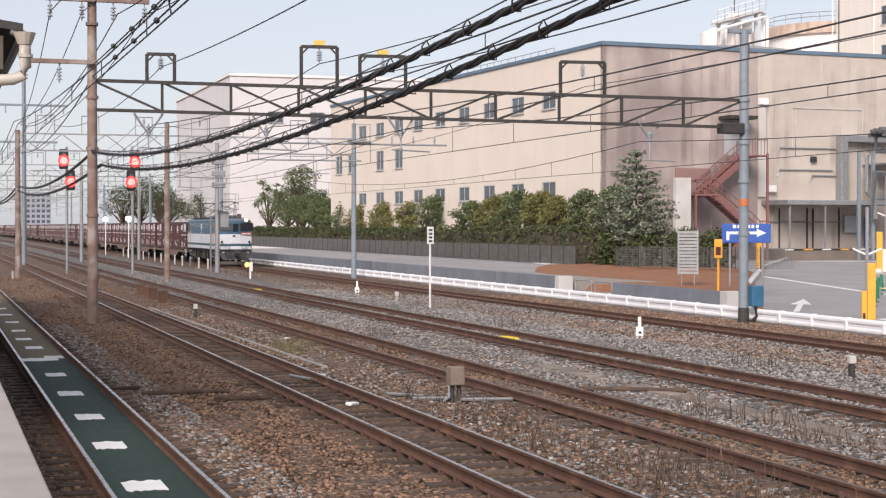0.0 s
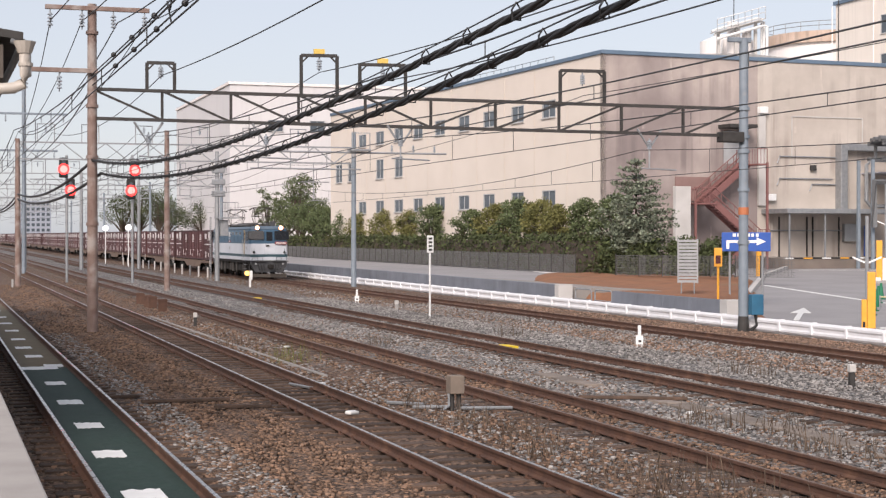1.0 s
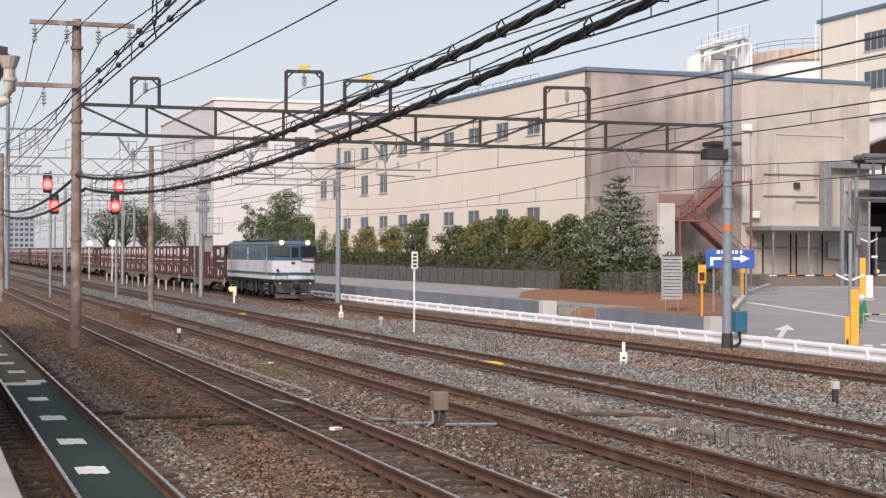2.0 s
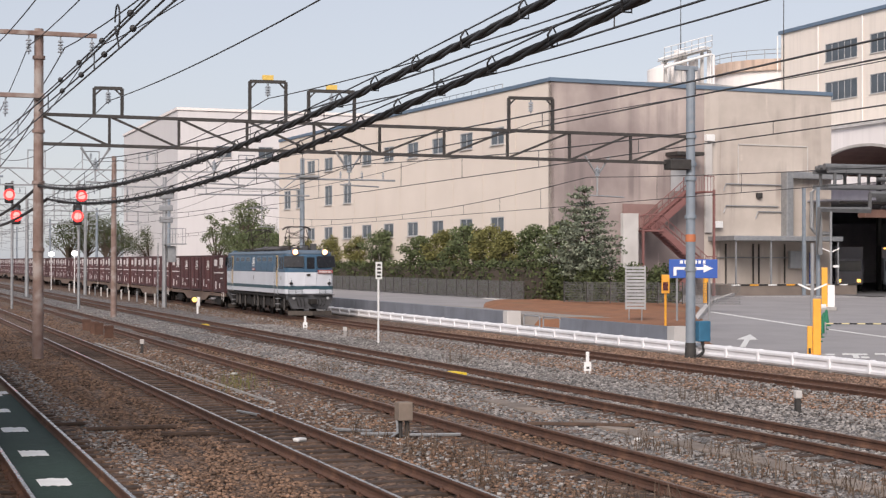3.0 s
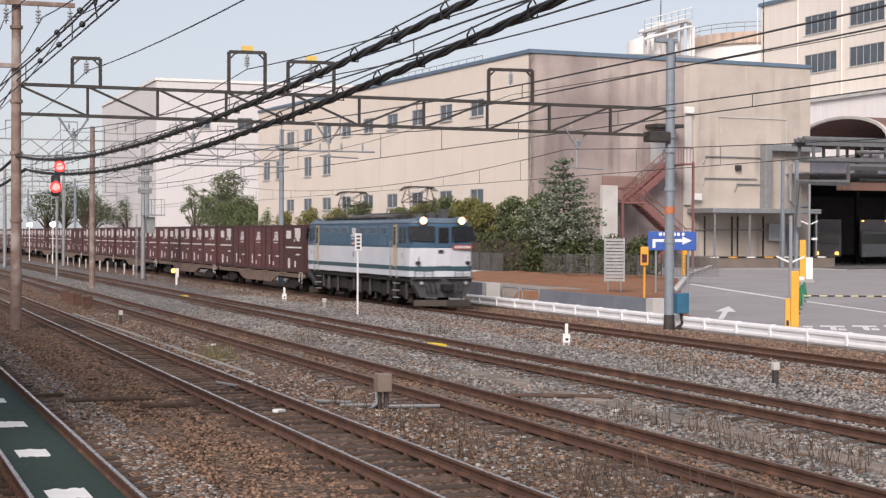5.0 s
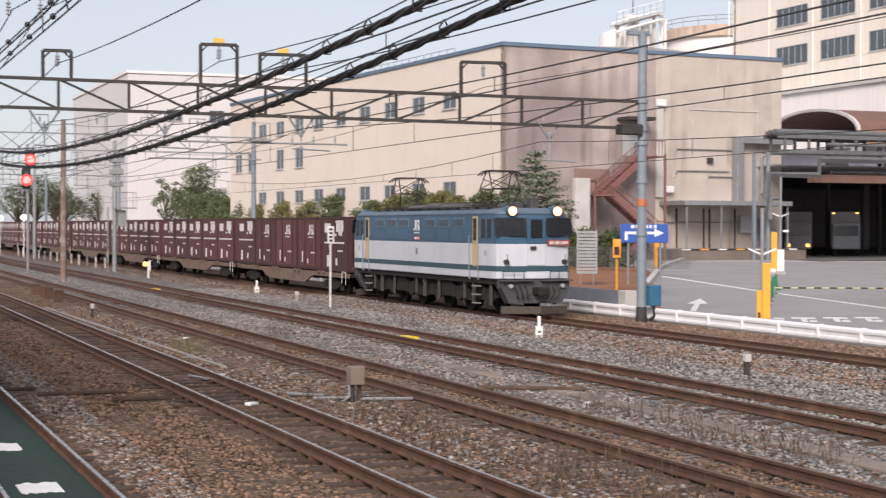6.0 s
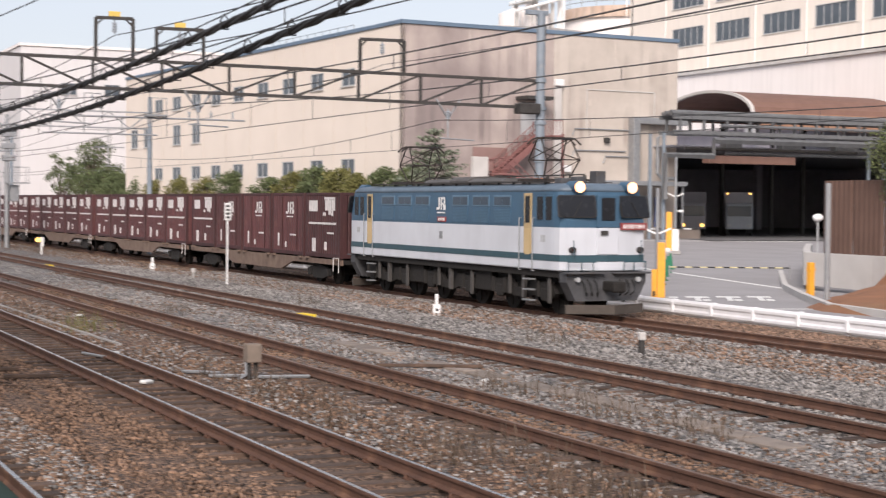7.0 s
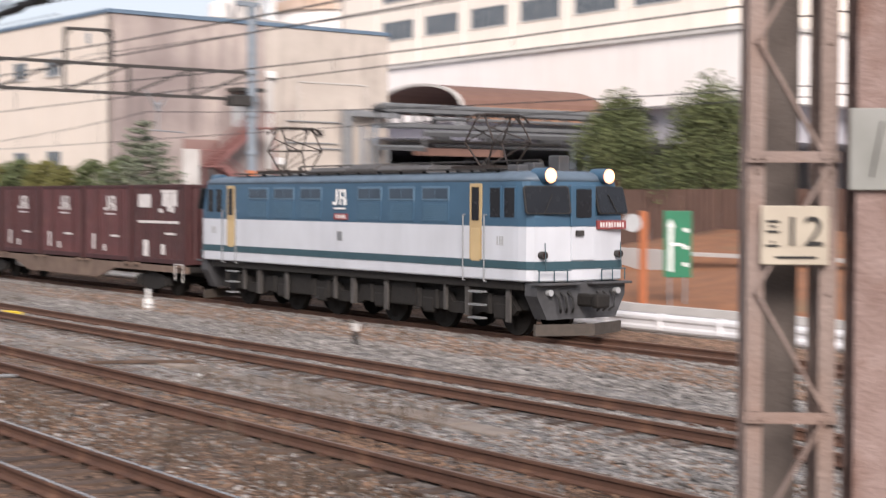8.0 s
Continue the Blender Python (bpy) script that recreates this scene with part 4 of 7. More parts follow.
def build_retaining_wall():
    w = thing("retaining_wall", pose(0, 0, 0), "grey damp concrete retaining wall with pale deck above", "wall", kind="structure")
    for n in range(16):
        y = 66.6 + n * 8
        bm = B()
        box(bm, (27.15, y + 0.015, LOW), (27.45, y + 7.985, 0.60), 0.015)
        part("wall_panel", bm, CONCRETE_BLUE, w)
    bm = B()
    box(bm, (27.0, 66.1, LOW), (27.7, 66.58, 0.62), 0.02)
    part("end_block", bm, CONCRETE_PALE, w)
    bm = B()
    prism(bm, [(27.45, 0.50), (37.6, 0.02), (37.6, -0.5), (27.45, -0.5)], 66.6, 194, "y")
    part("deck", bm, DECK, w)
    bm = B()
    prism(bm, [(37.6, -0.3), (38.1, -0.3), (38.1, 0.47), (37.7, 0.47)], 90, 260, "y")
    part("fence_kerb", bm, mat("kerb_white", (0.80, 0.775, 0.75), (0.70, 0.68, 0.655), 0.8, 0.85, streak=0.2), w)


def build_barrier():
    for k in range(4):
        bm = B()
        y = 51.8 + k * 2.45
        prism(bm, [(27.55, LOW), (28.4, LOW), (28.4, LOW + 0.12), (27.80, LOW + 0.16), (27.77, 0.48), (27.63, 0.48)], y, y + 2.42, "y")
        solo("barrier_block", bm, CONCRETE_BLUE, pose(0, 0, 0), "grey concrete barrier block with pale top edge", "barrier", "barrier blocks by the guard rail")
    bm = B()
    box(bm, (27.5, 51.2, LOW), (28.1, 51.76, 0.50), 0.02)
    solo("barrier_block", bm, CONCRETE_PALE, pose(0, 0, 0), "pale concrete end block beside the barrier", "barrier", "barrier blocks by the guard rail")
    for y in (61.9, 64.1):
        bm = B()
        strand(bm, [(27.75, y, LOW), (27.75, y, 0.36), (27.75, y + 0.1, 0.45), (27.75, y + 1.7, 0.45), (27.75, y + 1.8, 0.36), (27.75, y + 1.8, LOW)], 0.035, 8)
        tube(bm, (27.75, y, 0.0), (27.75, y + 1.8, 0.0), 0.02)
        solo("pipe_barrier", bm, STEEL_GALV, pose(0, 0, 0), "grey bent steel pipe barrier", "barrier", "pipe barriers")


def mound(name, label, xs, ys, height, seed):
    """Bare earth: a bumpy sheet over a plan rectangle, closed round its edge."""
    r = random.Random(seed)
    bm = B()
    nx, ny = 26, 30
    g = [[None] * (ny + 1) for _ in range(nx + 1)]
    for i in range(nx + 1):
        for j in range(ny + 1):
            x, y = xs[0] + (xs[1] - xs[0]) * i / nx, ys[0] + (ys[1] - ys[0]) * j / ny
            edge = i in (0, nx) or j in (0, ny)
            z = -0.5 if edge else height(x, y) + 0.09 * noise.noise((x * 0.7, y * 0.7, seed)) + r.uniform(-0.03, 0.03)
            g[i][j] = bm.verts.new((x, y, z))
    for i in range(nx):
        for j in range(ny):
            bm.faces.new((g[i][j], g[i + 1][j], g[i + 1][j + 1], g[i][j + 1]))
    solo(name, bm, EARTH, pose(0, 0, 0), label, "earth bank", kind="structure", smooth=True)


def build_fence():
    f = thing("mesh_fence", pose(37.9, 6, 0.45), "dark grey wire mesh fence along the hedge", "fence")
    bm = B()
    tube(bm, (0, 0, 0), (0, 0, 1.25), 0.03, sides=6)
    post = mesh_of(bm, "post", STEEL_DARK)
    bm = B()
    for k in range(24):
        y = 0.04 + k * 0.08
        bar(bm, (0, y, 0.04), (0, y, 1.2), 0.014, 0.014)
    for k in range(9):
        bar(bm, (0, 0, 0.06 + k * 0.14), (0, 2, 0.06 + k * 0.14), 0.014, 0.014)
    panel = mesh_of(bm, "mesh_panel", mat("fence_mesh", (0.14, 0.14, 0.145), (0.10, 0.10, 0.10), 2, 0.7))
    for n in range(70):
        a = new("post", post)
        a.parent, a.matrix_basis = f, pose(0, 84 + 2 * n, 0)
        b = new("mesh_panel", panel)
        b.parent, b.matrix_basis = f, pose(0, 84 + 2 * n, 0)
    g = thing("mesh_fence", pose(36.0, 84, 0.5), "dark grey wire mesh fence behind bare earth", "fence")
    for n in range(7):
        a = new("post", post)
        a.parent, a.matrix_basis = g, pose(1.9 + 0.9 * n, -1.2 * n, 0)
        b = new("mesh_panel", panel)
        b.parent, b.matrix_basis = g, pose(1.9 + 0.9 * n, -1.2 * n, 0, 0, 0, 217)


def leaf_cloud(name, material, parent, blobs, count, size, seed, flat=1.0, loose=1.15):
    """Many small leaves in and on a set of blobs (x, y, z, rx, ry, rz), as one mesh."""
    rng = np.random.default_rng(seed)
    blobs = np.array(blobs, float)
    vol = (blobs[:, 3] * blobs[:, 4] * blobs[:, 5]) ** 0.67
    pick = rng.choice(len(blobs), count, p=vol / vol.sum())
    d = rng.normal(size=(count, 3))
    d /= np.linalg.norm(d, axis=1)[:, None]
    rad = rng.uniform(0.35, loose, (count, 1))
    c = blobs[pick, :3] + d * blobs[pick, 3:] * rad
    u = rng.normal(size=(count, 3))
    u /= np.linalg.norm(u, axis=1)[:, None]
    v = np.cross(u, rng.normal(size=(count, 3)))
    v /= np.linalg.norm(v, axis=1)[:, None]
    s = size * rng.uniform(0.6, 1.4, (count, 1))
    quad = np.stack([c - u * s, c - v * s * 0.55, c + u * s, c + v * s * 0.55], 1)
    quad[:, :, 2] = c[:, None, 2] + (quad[:, :, 2] - c[:, None, 2]) * flat
    me = bpy.data.meshes.new(name)
    me.from_pydata(quad.reshape(-1, 3).tolist(), [], np.arange(count * 4).reshape(-1, 4).tolist())
    me.materials.append(material)
    ob = new(name, me)
    if parent:
        ob.parent = parent
    return ob


def tree(x, y, z, height, spread, leaf, label, seed, lean=0.0, airy=False, leaves=3900, fluffy=False):
    r = random.Random(seed)
    t = thing("tree", pose(x, y, z), label, "tree", "trees by the works")
    bm = B()
    fork = height * (0.12 if fluffy else 0.28 if airy else 0.35)
    tube(bm, (0, 0, -0.3), (lean * 0.3, 0, fork), 0.05 * height ** 0.7, 0.035 * height ** 0.7, 8)
    blobs = []
    n = 17 if not airy else 15
    for k in range(n):
        a = k * 2.4 + r.uniform(-0.5, 0.5)
        up = fork + (height - fork) * (0.25 + 0.68 * (k + 0.5) / n)
        out = spread * (1.0 - 0.7 * (k / n) ** 2) * r.uniform(0.3, 0.85)
        tip = (lean + math.cos(a) * out, math.sin(a) * out, up)
        mid = (lean * 0.5 + math.cos(a) * out * 0.45, math.sin(a) * out * 0.45, (fork + up) / 2)
        tube(bm, (lean * 0.3, 0, fork * r.uniform(0.85, 1.0)), mid, 0.022 * height ** 0.7, 0.016 * height ** 0.7, 6)
        tube(bm, mid, tip, 0.016 * height ** 0.7, 0.006 * height ** 0.7, 6)
        q = spread * (r.uniform(0.24, 0.40) if not airy else r.uniform(0.13, 0.22))
        blobs.append((*tip, q, q, q * (r.uniform(0.9, 1.3) if fluffy else r.uniform(0.45, 0.70))))
    part("trunk", bm, BARK, t)
    leaf_cloud("crown", leaf, t, blobs, leaves if not airy else leaves // 2, (0.066 if fluffy else 0.088) * (spread / 1.8) ** 0.4, seed, loose=1.55 if fluffy else 1.22)
    return t


def fir(x, y, z, height, spread, seed):
    r = random.Random(seed)
    t = thing("tree", pose(x, y, z), "grey-green conifer with drooping tiers beside a stained wall", "tree", "trees by the works")
    bm = B()
    tube(bm, (0, 0, -0.3), (0, 0, height), 0.14, 0.02, 8)
    blobs = []
    for k in range(13):
        f = k / 12
        zz = height * (0.22 + 0.74 * f)
        for q in range(8 if k < 10 else 4):
            a = q * 0.9 + k * 1.3 + r.uniform(-0.3, 0.3)
            out = spread * (1 - 0.80 * f ** 2.0) * r.uniform(0.6, 1.1) * (0.72 if k == 0 else 1)
            tube(bm, (0, 0, zz), (math.cos(a) * out, math.sin(a) * out, zz + 0.32), 0.03, 0.01, 5)
            for w in (0.45, 0.75, 1.0):
                s = 0.50 * (1 - 0.5 * f)
                blobs.append((math.cos(a) * out * w, math.sin(a) * out * w, zz + 0.32 * w, s, s, s * 0.5))
    part("trunk", bm, BARK, t)
    leaf_cloud("crown", LEAF_FIR, t, blobs, 9500, 0.10, seed, 0.9)


def build_planting():
    rng = random.Random(3)
    for y0, y1, top, leaf, x0, label in ((90, 126, 2.95, LEAF_HEDGE, 39.4, "clipped dark green hedge above a wire fence"), (126, 200, 2.9, LEAF_HEDGE, 39.4, "clipped dark green hedge, far stretch")):
        hedge = thing("hedge", pose(0, 0, 0), label, "hedge")
        blobs = []
        y = y0
        while y < y1:
            for z in (0.5, 1.1, 1.7, 2.25, top - 0.42):
                blobs.append((x0 + rng.uniform(-0.1, 0.1), y, z, 0.55, 0.5, 0.48))
            y += 0.7
        leaf_cloud("foliage", leaf, hedge, blobs, int((y1 - y0) * 330), 0.13, int(y0))
        bm = B()
        box(bm, (x0 - 0.25, y0, -0.3), (x0 + 0.25, y1, top - 0.45))
        part("twig_core", bm, BARK, hedge)
    for n, (px, py, h, s) in enumerate(((39.6, 87.6, 2.7, 1.3), (40.6, 85.6, 2.7, 1.2), (42.4, 84.2, 2.6, 1.2), (44.2, 83.6, 2.5, 1.0))):
        bush = thing("shrub", pose(px, py, 0.3), "dense dark green shrub at the hedge's end", "shrub", "shrubs at the hedge's end")
        leaf_cloud("foliage", LEAF_HEDGE, bush, [(0, 0, h * 0.25, s, s, h * 0.35), (0.2, 0.3, h * 0.6, s * 0.9, s * 0.8, h * 0.35), (-0.4, -0.3, h * 0.5, s * 0.7, s * 0.7, h * 0.3)], 3200, 0.12, 50 + n)
        bm = B()
        tube(bm, (0, 0, -0.3), (0, 0, h * 0.6), 0.12, 0.05, 7)
        part("stem", bm, BARK, bush)
    row = ((92.5, 5.3, 1.9, LEAF_TREE), (97.5, 5.0, 1.7, LEAF_TREE), (101.5, 4.8, 1.7, LEAF_YELLOW), (105.5, 5.2, 1.9, LEAF_YELLOW), (110.0, 5.4, 2.0, LEAF_TREE), (115.0, 5.0, 1.8, LEAF_YELLOW),
           (120.0, 4.7, 1.8, LEAF_TREE), (131.5, 5.2, 1.9, LEAF_TREE), (138.0, 4.8, 2.0, LEAF_YELLOW), (145.0, 4.9, 2.1, LEAF_YELLOW), (153.0, 5.0, 2.2, LEAF_YELLOW))
    for n, (y, h, s, leaf) in enumerate(row):
        tree(41.6 + rng.uniform(-0.3, 0.3), y, 0.3, h, s, leaf, "low broadleaf tree behind a hedge, green crown" if leaf is LEAF_TREE else "low broadleaf tree behind a hedge, yellowing crown", 100 + n)
    for n, (x, y, h, s, airy) in enumerate(((42.5, 178, 7.2, 3.2, False), (43, 190, 10.6, 3.6, False), (44, 200, 8.0, 3.4, False), (42, 166, 6.2, 2.8, False), (44, 212, 9.5, 3.6, True), (41.5, 171, 6.0, 2.6, False), (41.5, 159, 5.6, 2.5, False), (42.0, 183, 6.6, 2.9, False), (42.0, 174.5, 6.2, 2.8, False))):
        tree(x, y, 0, h, s, LEAF_TREE, "tall dark green tree by the far end of the works" if not airy else "sparse bare-branched tree by the far end of the works", 130 + n, airy=airy, leaves=3600)
    fir(40.5, 86.8, 0.3, 7.0, 2.35, 7)
    for n, (x, y, h, s) in enumerate(((46.8, 52.0, 7.2, 2.1), (48.5, 47.8, 7.4, 2.2))):
        tree(x, y, 1.2, h - 1.2, s, LEAF_LIGHT, "round bushy green tree behind a brown sheet fence", 170 + n, leaves=22000, fluffy=True)


# ---- the works building ----
CORNER, SKEW = (44.4, 100.7), 3.7


def window(parent, m, w, h, panes, frame_mat=FRAME_GREY):
    """A window in its own space: x across, z up, outside towards -y."""
    wn_ = new("window")
    wn_.parent, wn_.matrix_basis = parent, m
    bm = B()
    t = 0.07
    for x0, x1, z0, z1 in ((-w / 2 - t, w / 2 + t, h / 2, h / 2 + t), (-w / 2 - t, w / 2 + t, -h / 2 - t, -h / 2), (-w / 2 - t, -w / 2, -h / 2, h / 2), (w / 2, w / 2 + t, -h / 2, h / 2)):
        box(bm, (x0, -0.05, z0), (x1, 0.10, z1))
    for k in range(1, panes):
        x = -w / 2 + w * k / panes
        box(bm, (x - 0.03, -0.03, -h / 2), (x + 0.03, 0.08, h / 2))
    part("window_frame", bm, frame_mat, wn_)
    bm = B()
    box(bm, (-w / 2 - 0.12, -0.16, -h / 2 - t - 0.07), (w / 2 + 0.12, 0.02, -h / 2 - t))
    part("sill", bm, CONCRETE_PALE, wn_)
    for k in range(panes):
        bm = B()
        a = -w / 2 + w * k / panes
        box(bm, (a + 0.03, 0.02, -h / 2), (a + w / panes - 0.03, 0.04, h / 2))
        part("pane", bm, GLASS, wn_)
    return wn_


def walls_with_holes(bm, length, z0, z1, holes, depth):
    """A wall along x at y from 0 to depth, with rectangular holes (x0, x1, z0, z1)."""
    xs = sorted({0.0, length, *[h[0] for h in holes], *[h[1] for h in holes]})
    zs = sorted({z0, z1, *[h[2] for h in holes], *[h[3] for h in holes]})
    for a, b in zip(xs, xs[1:]):
        for c, d in zip(zs, zs[1:]):
            mx, mz = (a + b) / 2, (c + d) / 2
            if not any(h[0] < mx < h[1] and h[2] < mz < h[3] for h in holes):
                box(bm, (a, 0, c), (b, depth, d))
    bmesh.ops.remove_doubles(bm, verts=bm.verts, dist=0.0005)
    return bm


def build_works():
    base = pose(*CORNER, 0, 0, 0, SKEW)
    w = thing("factory_building", base, "cream and stained grey concrete factory building", "building")
    # long side: x of the wall runs along the building's depth
    side = pose(0, 0, 0, 0, 0, 90)
    holes = []
    for y, hi in ((8.6, 1), (14.2, 1), (19.8, 1), (25.1, 1), (30.6, 1), (36.0, 1), (41.1, 1), (46.4, 1), (51.6, 1)):
        holes.append((y - 1.15, y + 1.15, 5.0, 6.2))
        holes.append((y - 1.15, y + 1.15, 11.6, 12.9))
    for y in (41.1, 46.4, 55.2, 59.2):
        holes.append((y - 1.05, y + 1.05, 8.3, 10.2))
    bm = B()
    walls_with_holes(bm, 62, -0.5, 15.45, holes, 0.3)
    # the outside of this wall looks to -x of the building
    part("long_wall", bm, WALL_CREAM, w, "cream painted wall", m=side @ Matrix.Diagonal((1, -1, 1, 1)))
    for a, b, c, d in holes:
        window(w, pose(0.05, (a + b) / 2, (c + d) / 2, 0, 0, -90), b - a - 0.14, d - c - 0.14, 2)
    bm = B()
    for k in range(11):
        box(bm, (-0.02, 5.6 * k + 5.5, -0.5), (-0.004, 5.6 * k + 5.54, 15.3))
    part("wall_joint", bm, mat("joint", (0.66, 0.57, 0.49), (0.6, 0.52, 0.44), 2, 0.9), w)
    bm = B()
    walls_with_holes(bm, 12.6, -0.5, 15.45, [(9.75, 11.2, 8.0, 10.4)], 0.3)
    part("stained_wall", bm, WALL_STAIN, w, "dark streaked concrete wall")
    bm = B()
    walls_with_holes(bm, 11.3, -0.5, 15.45, [], 0.3)
    part("end_wall", bm, WALL_DRY, w, "tan concrete wall with faint runs", m=pose(12.6, -0.02, 0))
    bm = B()
    box(bm, (23.6, 0.3, -0.5), (23.9, 40, 15.45))
    part("far_side_wall", bm, WALL_DRY, w)
    bm = B()
    prism(bm, [(0.3, 15.2), (23.6, 15.2), (23.6, 15.5), (12, 16.0), (0.3, 15.5)], 0.3, 61.8, "y")
    part("roof", bm, CONCRETE, w)
    for lo, hi in (((-0.12, -0.12, 15.45), (24.0, 0.4, 15.74)), ((-0.12, 0.4, 15.45), (0.4, 62, 15.74))):
        bm = B()
        box(bm, lo, hi, 0.03)
        part("coping", bm, ROOF_BLUE, w, "faded blue metal coping")
    bm = B()
    for k in range(20):
        y = 16 + k * 1.5
        tube(bm, (4.0, y, 15.8), (4.0, y, 17.1), 0.03, sides=5)
    for z in (16.4, 17.1):
        tube(bm, (4.0, 16, z), (4.0, 44.5, z), 0.03, sides=5)
    part("roof_rail", bm, STEEL_BLUE, w)
    # outside stair at the end wall: landings, two flights, railings
    st = new("outside_stair")
    st.parent = w
    def flight(x0, z0, x1, z1, y):
        bm = B()
        n = 14
        for e in (-0.55, 0.55):
            bar(bm, (x0, y + e, z0), (x1, y + e, z1), 0.06, 0.46)
        for k in range(n):
            f = (k + 0.5) / n
            x, z = x0 + (x1 - x0) * f, z0 + (z1 - z0) * f
            box(bm, (x - 0.15, y - 0.52, z), (x + 0.15, y + 0.52, z + 0.04))
        part("flight", bm, STAIR_RED, st)
        bm = B()
        for e in (-0.55, 0.55):
            for q in (0.55, 1.05):
                tube(bm, (x0, y + e, z0 + q), (x1, y + e, z1 + q), 0.035, sides=6)
            for k in range(8):
                f = k / 7
                x, z = x0 + (x1 - x0) * f, z0 + (z1 - z0) * f
                tube(bm, (x, y + e, z), (x, y + e, z + 1.05), 0.025, sides=5)
        part("stair_railing", bm, STAIR_RED, st)
    flight(7.3, 5.1, 10.9, 7.9, -0.9)
    flight(11.0, 2.2, 7.3, 5.1, -2.3)
    flight(7.6, -0.4, 11.0, 2.2, -0.9)
    for x0, x1, z in ((10.7, 11.5, 7.9), (5.6, 7.4, 5.1), (10.8, 11.7, 2.2)):
        bm = B()
        box(bm, (x0, -3.0, z - 0.12), (x1, -0.05, z), 0.02)
        part("landing", bm, STAIR_RED, st)
        for y in (-2.95, -0.2):
            bm = B()
            tube(bm, (x0, y, z + 1.05), (x1, y, z + 1.05), 0.035, sides=6)
            part("landing_rail", bm, STAIR_RED, st)
            for k in range(4):
                bm = B()
                tube(bm, (x0 + (x1 - x0) * k / 3, y, z), (x0 + (x1 - x0) * k / 3, y, z + 1.05), 0.025, sides=5)
                part("landing_post", bm, STAIR_RED, st)
        for k in range(9):
            bm = B()
            tube(bm, (x0, -2.95 + k * 0.34, z), (x0, -2.95 + k * 0.34, z + 1.05), 0.02, sides=5)
            part("landing_post", bm, STAIR_RED, st)
    for x in (5.7, 11.5):
        for y in (-2.95, -0.1):
            bm = B()
            box(bm, (x - 0.07, y - 0.07, -0.4), (x + 0.07, y + 0.07, 5.0 if x < 6 else 8.0))
            part("stair_post", bm, STAIR_RED, st)
    bm = B()
    box(bm, (5.75, -0.12, 5.3), (8.6, -0.02, 7.0))
    part("red_panel", bm, mat("panel_red", (0.27, 0.17, 0.155), (0.22, 0.14, 0.125), 1.5, 0.8), st)
    bm = B()
    box(bm, (9.8, 0.05, 8.0), (11.15, 0.12, 10.35))
    part("stair_door", bm, FRAME_GREY, st)
    bm = B()
    box(bm, (9.3, -1.6, 10.5), (11.6, 0.0, 10.75), 0.02)
    part("door_hood", bm, STEEL_DARK, st)
    bm = B()
    box(bm, (3.75, -3.6, -0.4), (4.95, -3.2, 6.2), 0.03)
    part("screen_wall", bm, CONCRETE_PALE, st, "pale screen wall")
    # loading dock along the end wall
    bm = B()
    box(bm, (12.8, -3.2, -0.5), (23.8, -0.02, 1.25), 0.04)
    dock = part("dock", bm, mat("dock_face", (0.20, 0.165, 0.14), (0.14, 0.115, 0.10), 0.8, 0.9), w)
    for k in range(14):
        bm = B()
        box(bm, (12.8 + k * 0.785, -3.25, 1.18), (12.8 + k * 0.785 + 0.70, -3.2, 1.27))
        part("edge_stripe", bm, RUBBER if k % 2 else YELLOW if k % 4 else PAINT_WHITE, dock)
    bm = B()
    box(bm, (12.9, -3.4, 4.40), (22.4, -0.02, 4.75), 0.04)
    can = part("dock_canopy", bm, STEEL_GALV, w, "grey steel canopy")
    for x in (13.2, 16.2, 19.2, 22.1):
        bm = B()
        box(bm, (x - 0.05, -3.22, 1.25), (x + 0.05, -3.12, 4.4))
        part("canopy_post", bm, STEEL_GALV, can)
    for x in (14.4, 16.8, 17.3, 19.6, 21.4):
        bm = B()
        tube(bm, (x, -0.1, 1.3), (x, -0.1, 4.2), 0.06, sides=6)
        part("wall_pipe", bm, STEEL_DARK, w)
    bm = B()
    box(bm, (19.9, -0.4, 2.4), (21.3, -0.05, 3.7), 0.03)
    part("switch_cabinet", bm, FRAME_GREY, w)
    bm = B()
    box(bm, (21.6, -0.5, 1.3), (21.9, -0.4, 3.6))
    part("blue_notice", bm, BLUE, w)
    # outlined panel, lamps, thin pipes
    bm = B()
    for lo, hi in (((15.5, -0.08, 11.5), (21.7, -0.03, 11.58)), ((15.46, -0.08, 8.6), (15.54, -0.03, 11.58)), ((21.66, -0.08, 9.6), (21.74, -0.03, 11.58))):
        box(bm, lo, hi)
    part("panel_outline", bm, CONCRETE_PALE, w)
    for x, z in ((12.9, 11.9), (13.6, 5.6)):
        bm = B()
        box(bm, (x - 0.35, -0.45, z - 0.25), (x + 0.35, -0.03, z + 0.25), 0.05)
        part("wall_lamp", bm, PAINT_WHITE, w)
    bm = B()
    box(bm, (12.55, -0.25, 5.0), (13.15, -0.04, 11.6), 0.02)
    part("downpipe", bm, CONCRETE_PALE, w)
    for z, x0, x1 in ((8.6, 14.2, 19.3), (7.0, 14.2, 19.0), (6.6, 17.0, 20.0), (3.2, 13.4, 20)):
        bm = B()
        strand(bm, [(x0, -0.12, z - 0.5), (x0 + 0.2, -0.12, z), (x1, -0.12, z)], 0.05)
        part("wall_pipe", bm, STEEL_GALV, w)
    bm = B()
    box(bm, (17.05, -0.3, 7.6), (17.5, -0.05, 8.0), 0.03)
    part("wall_box", bm, STEEL_DARK, w)
    # square duct with a round pipe inside its bend
    bm = B()
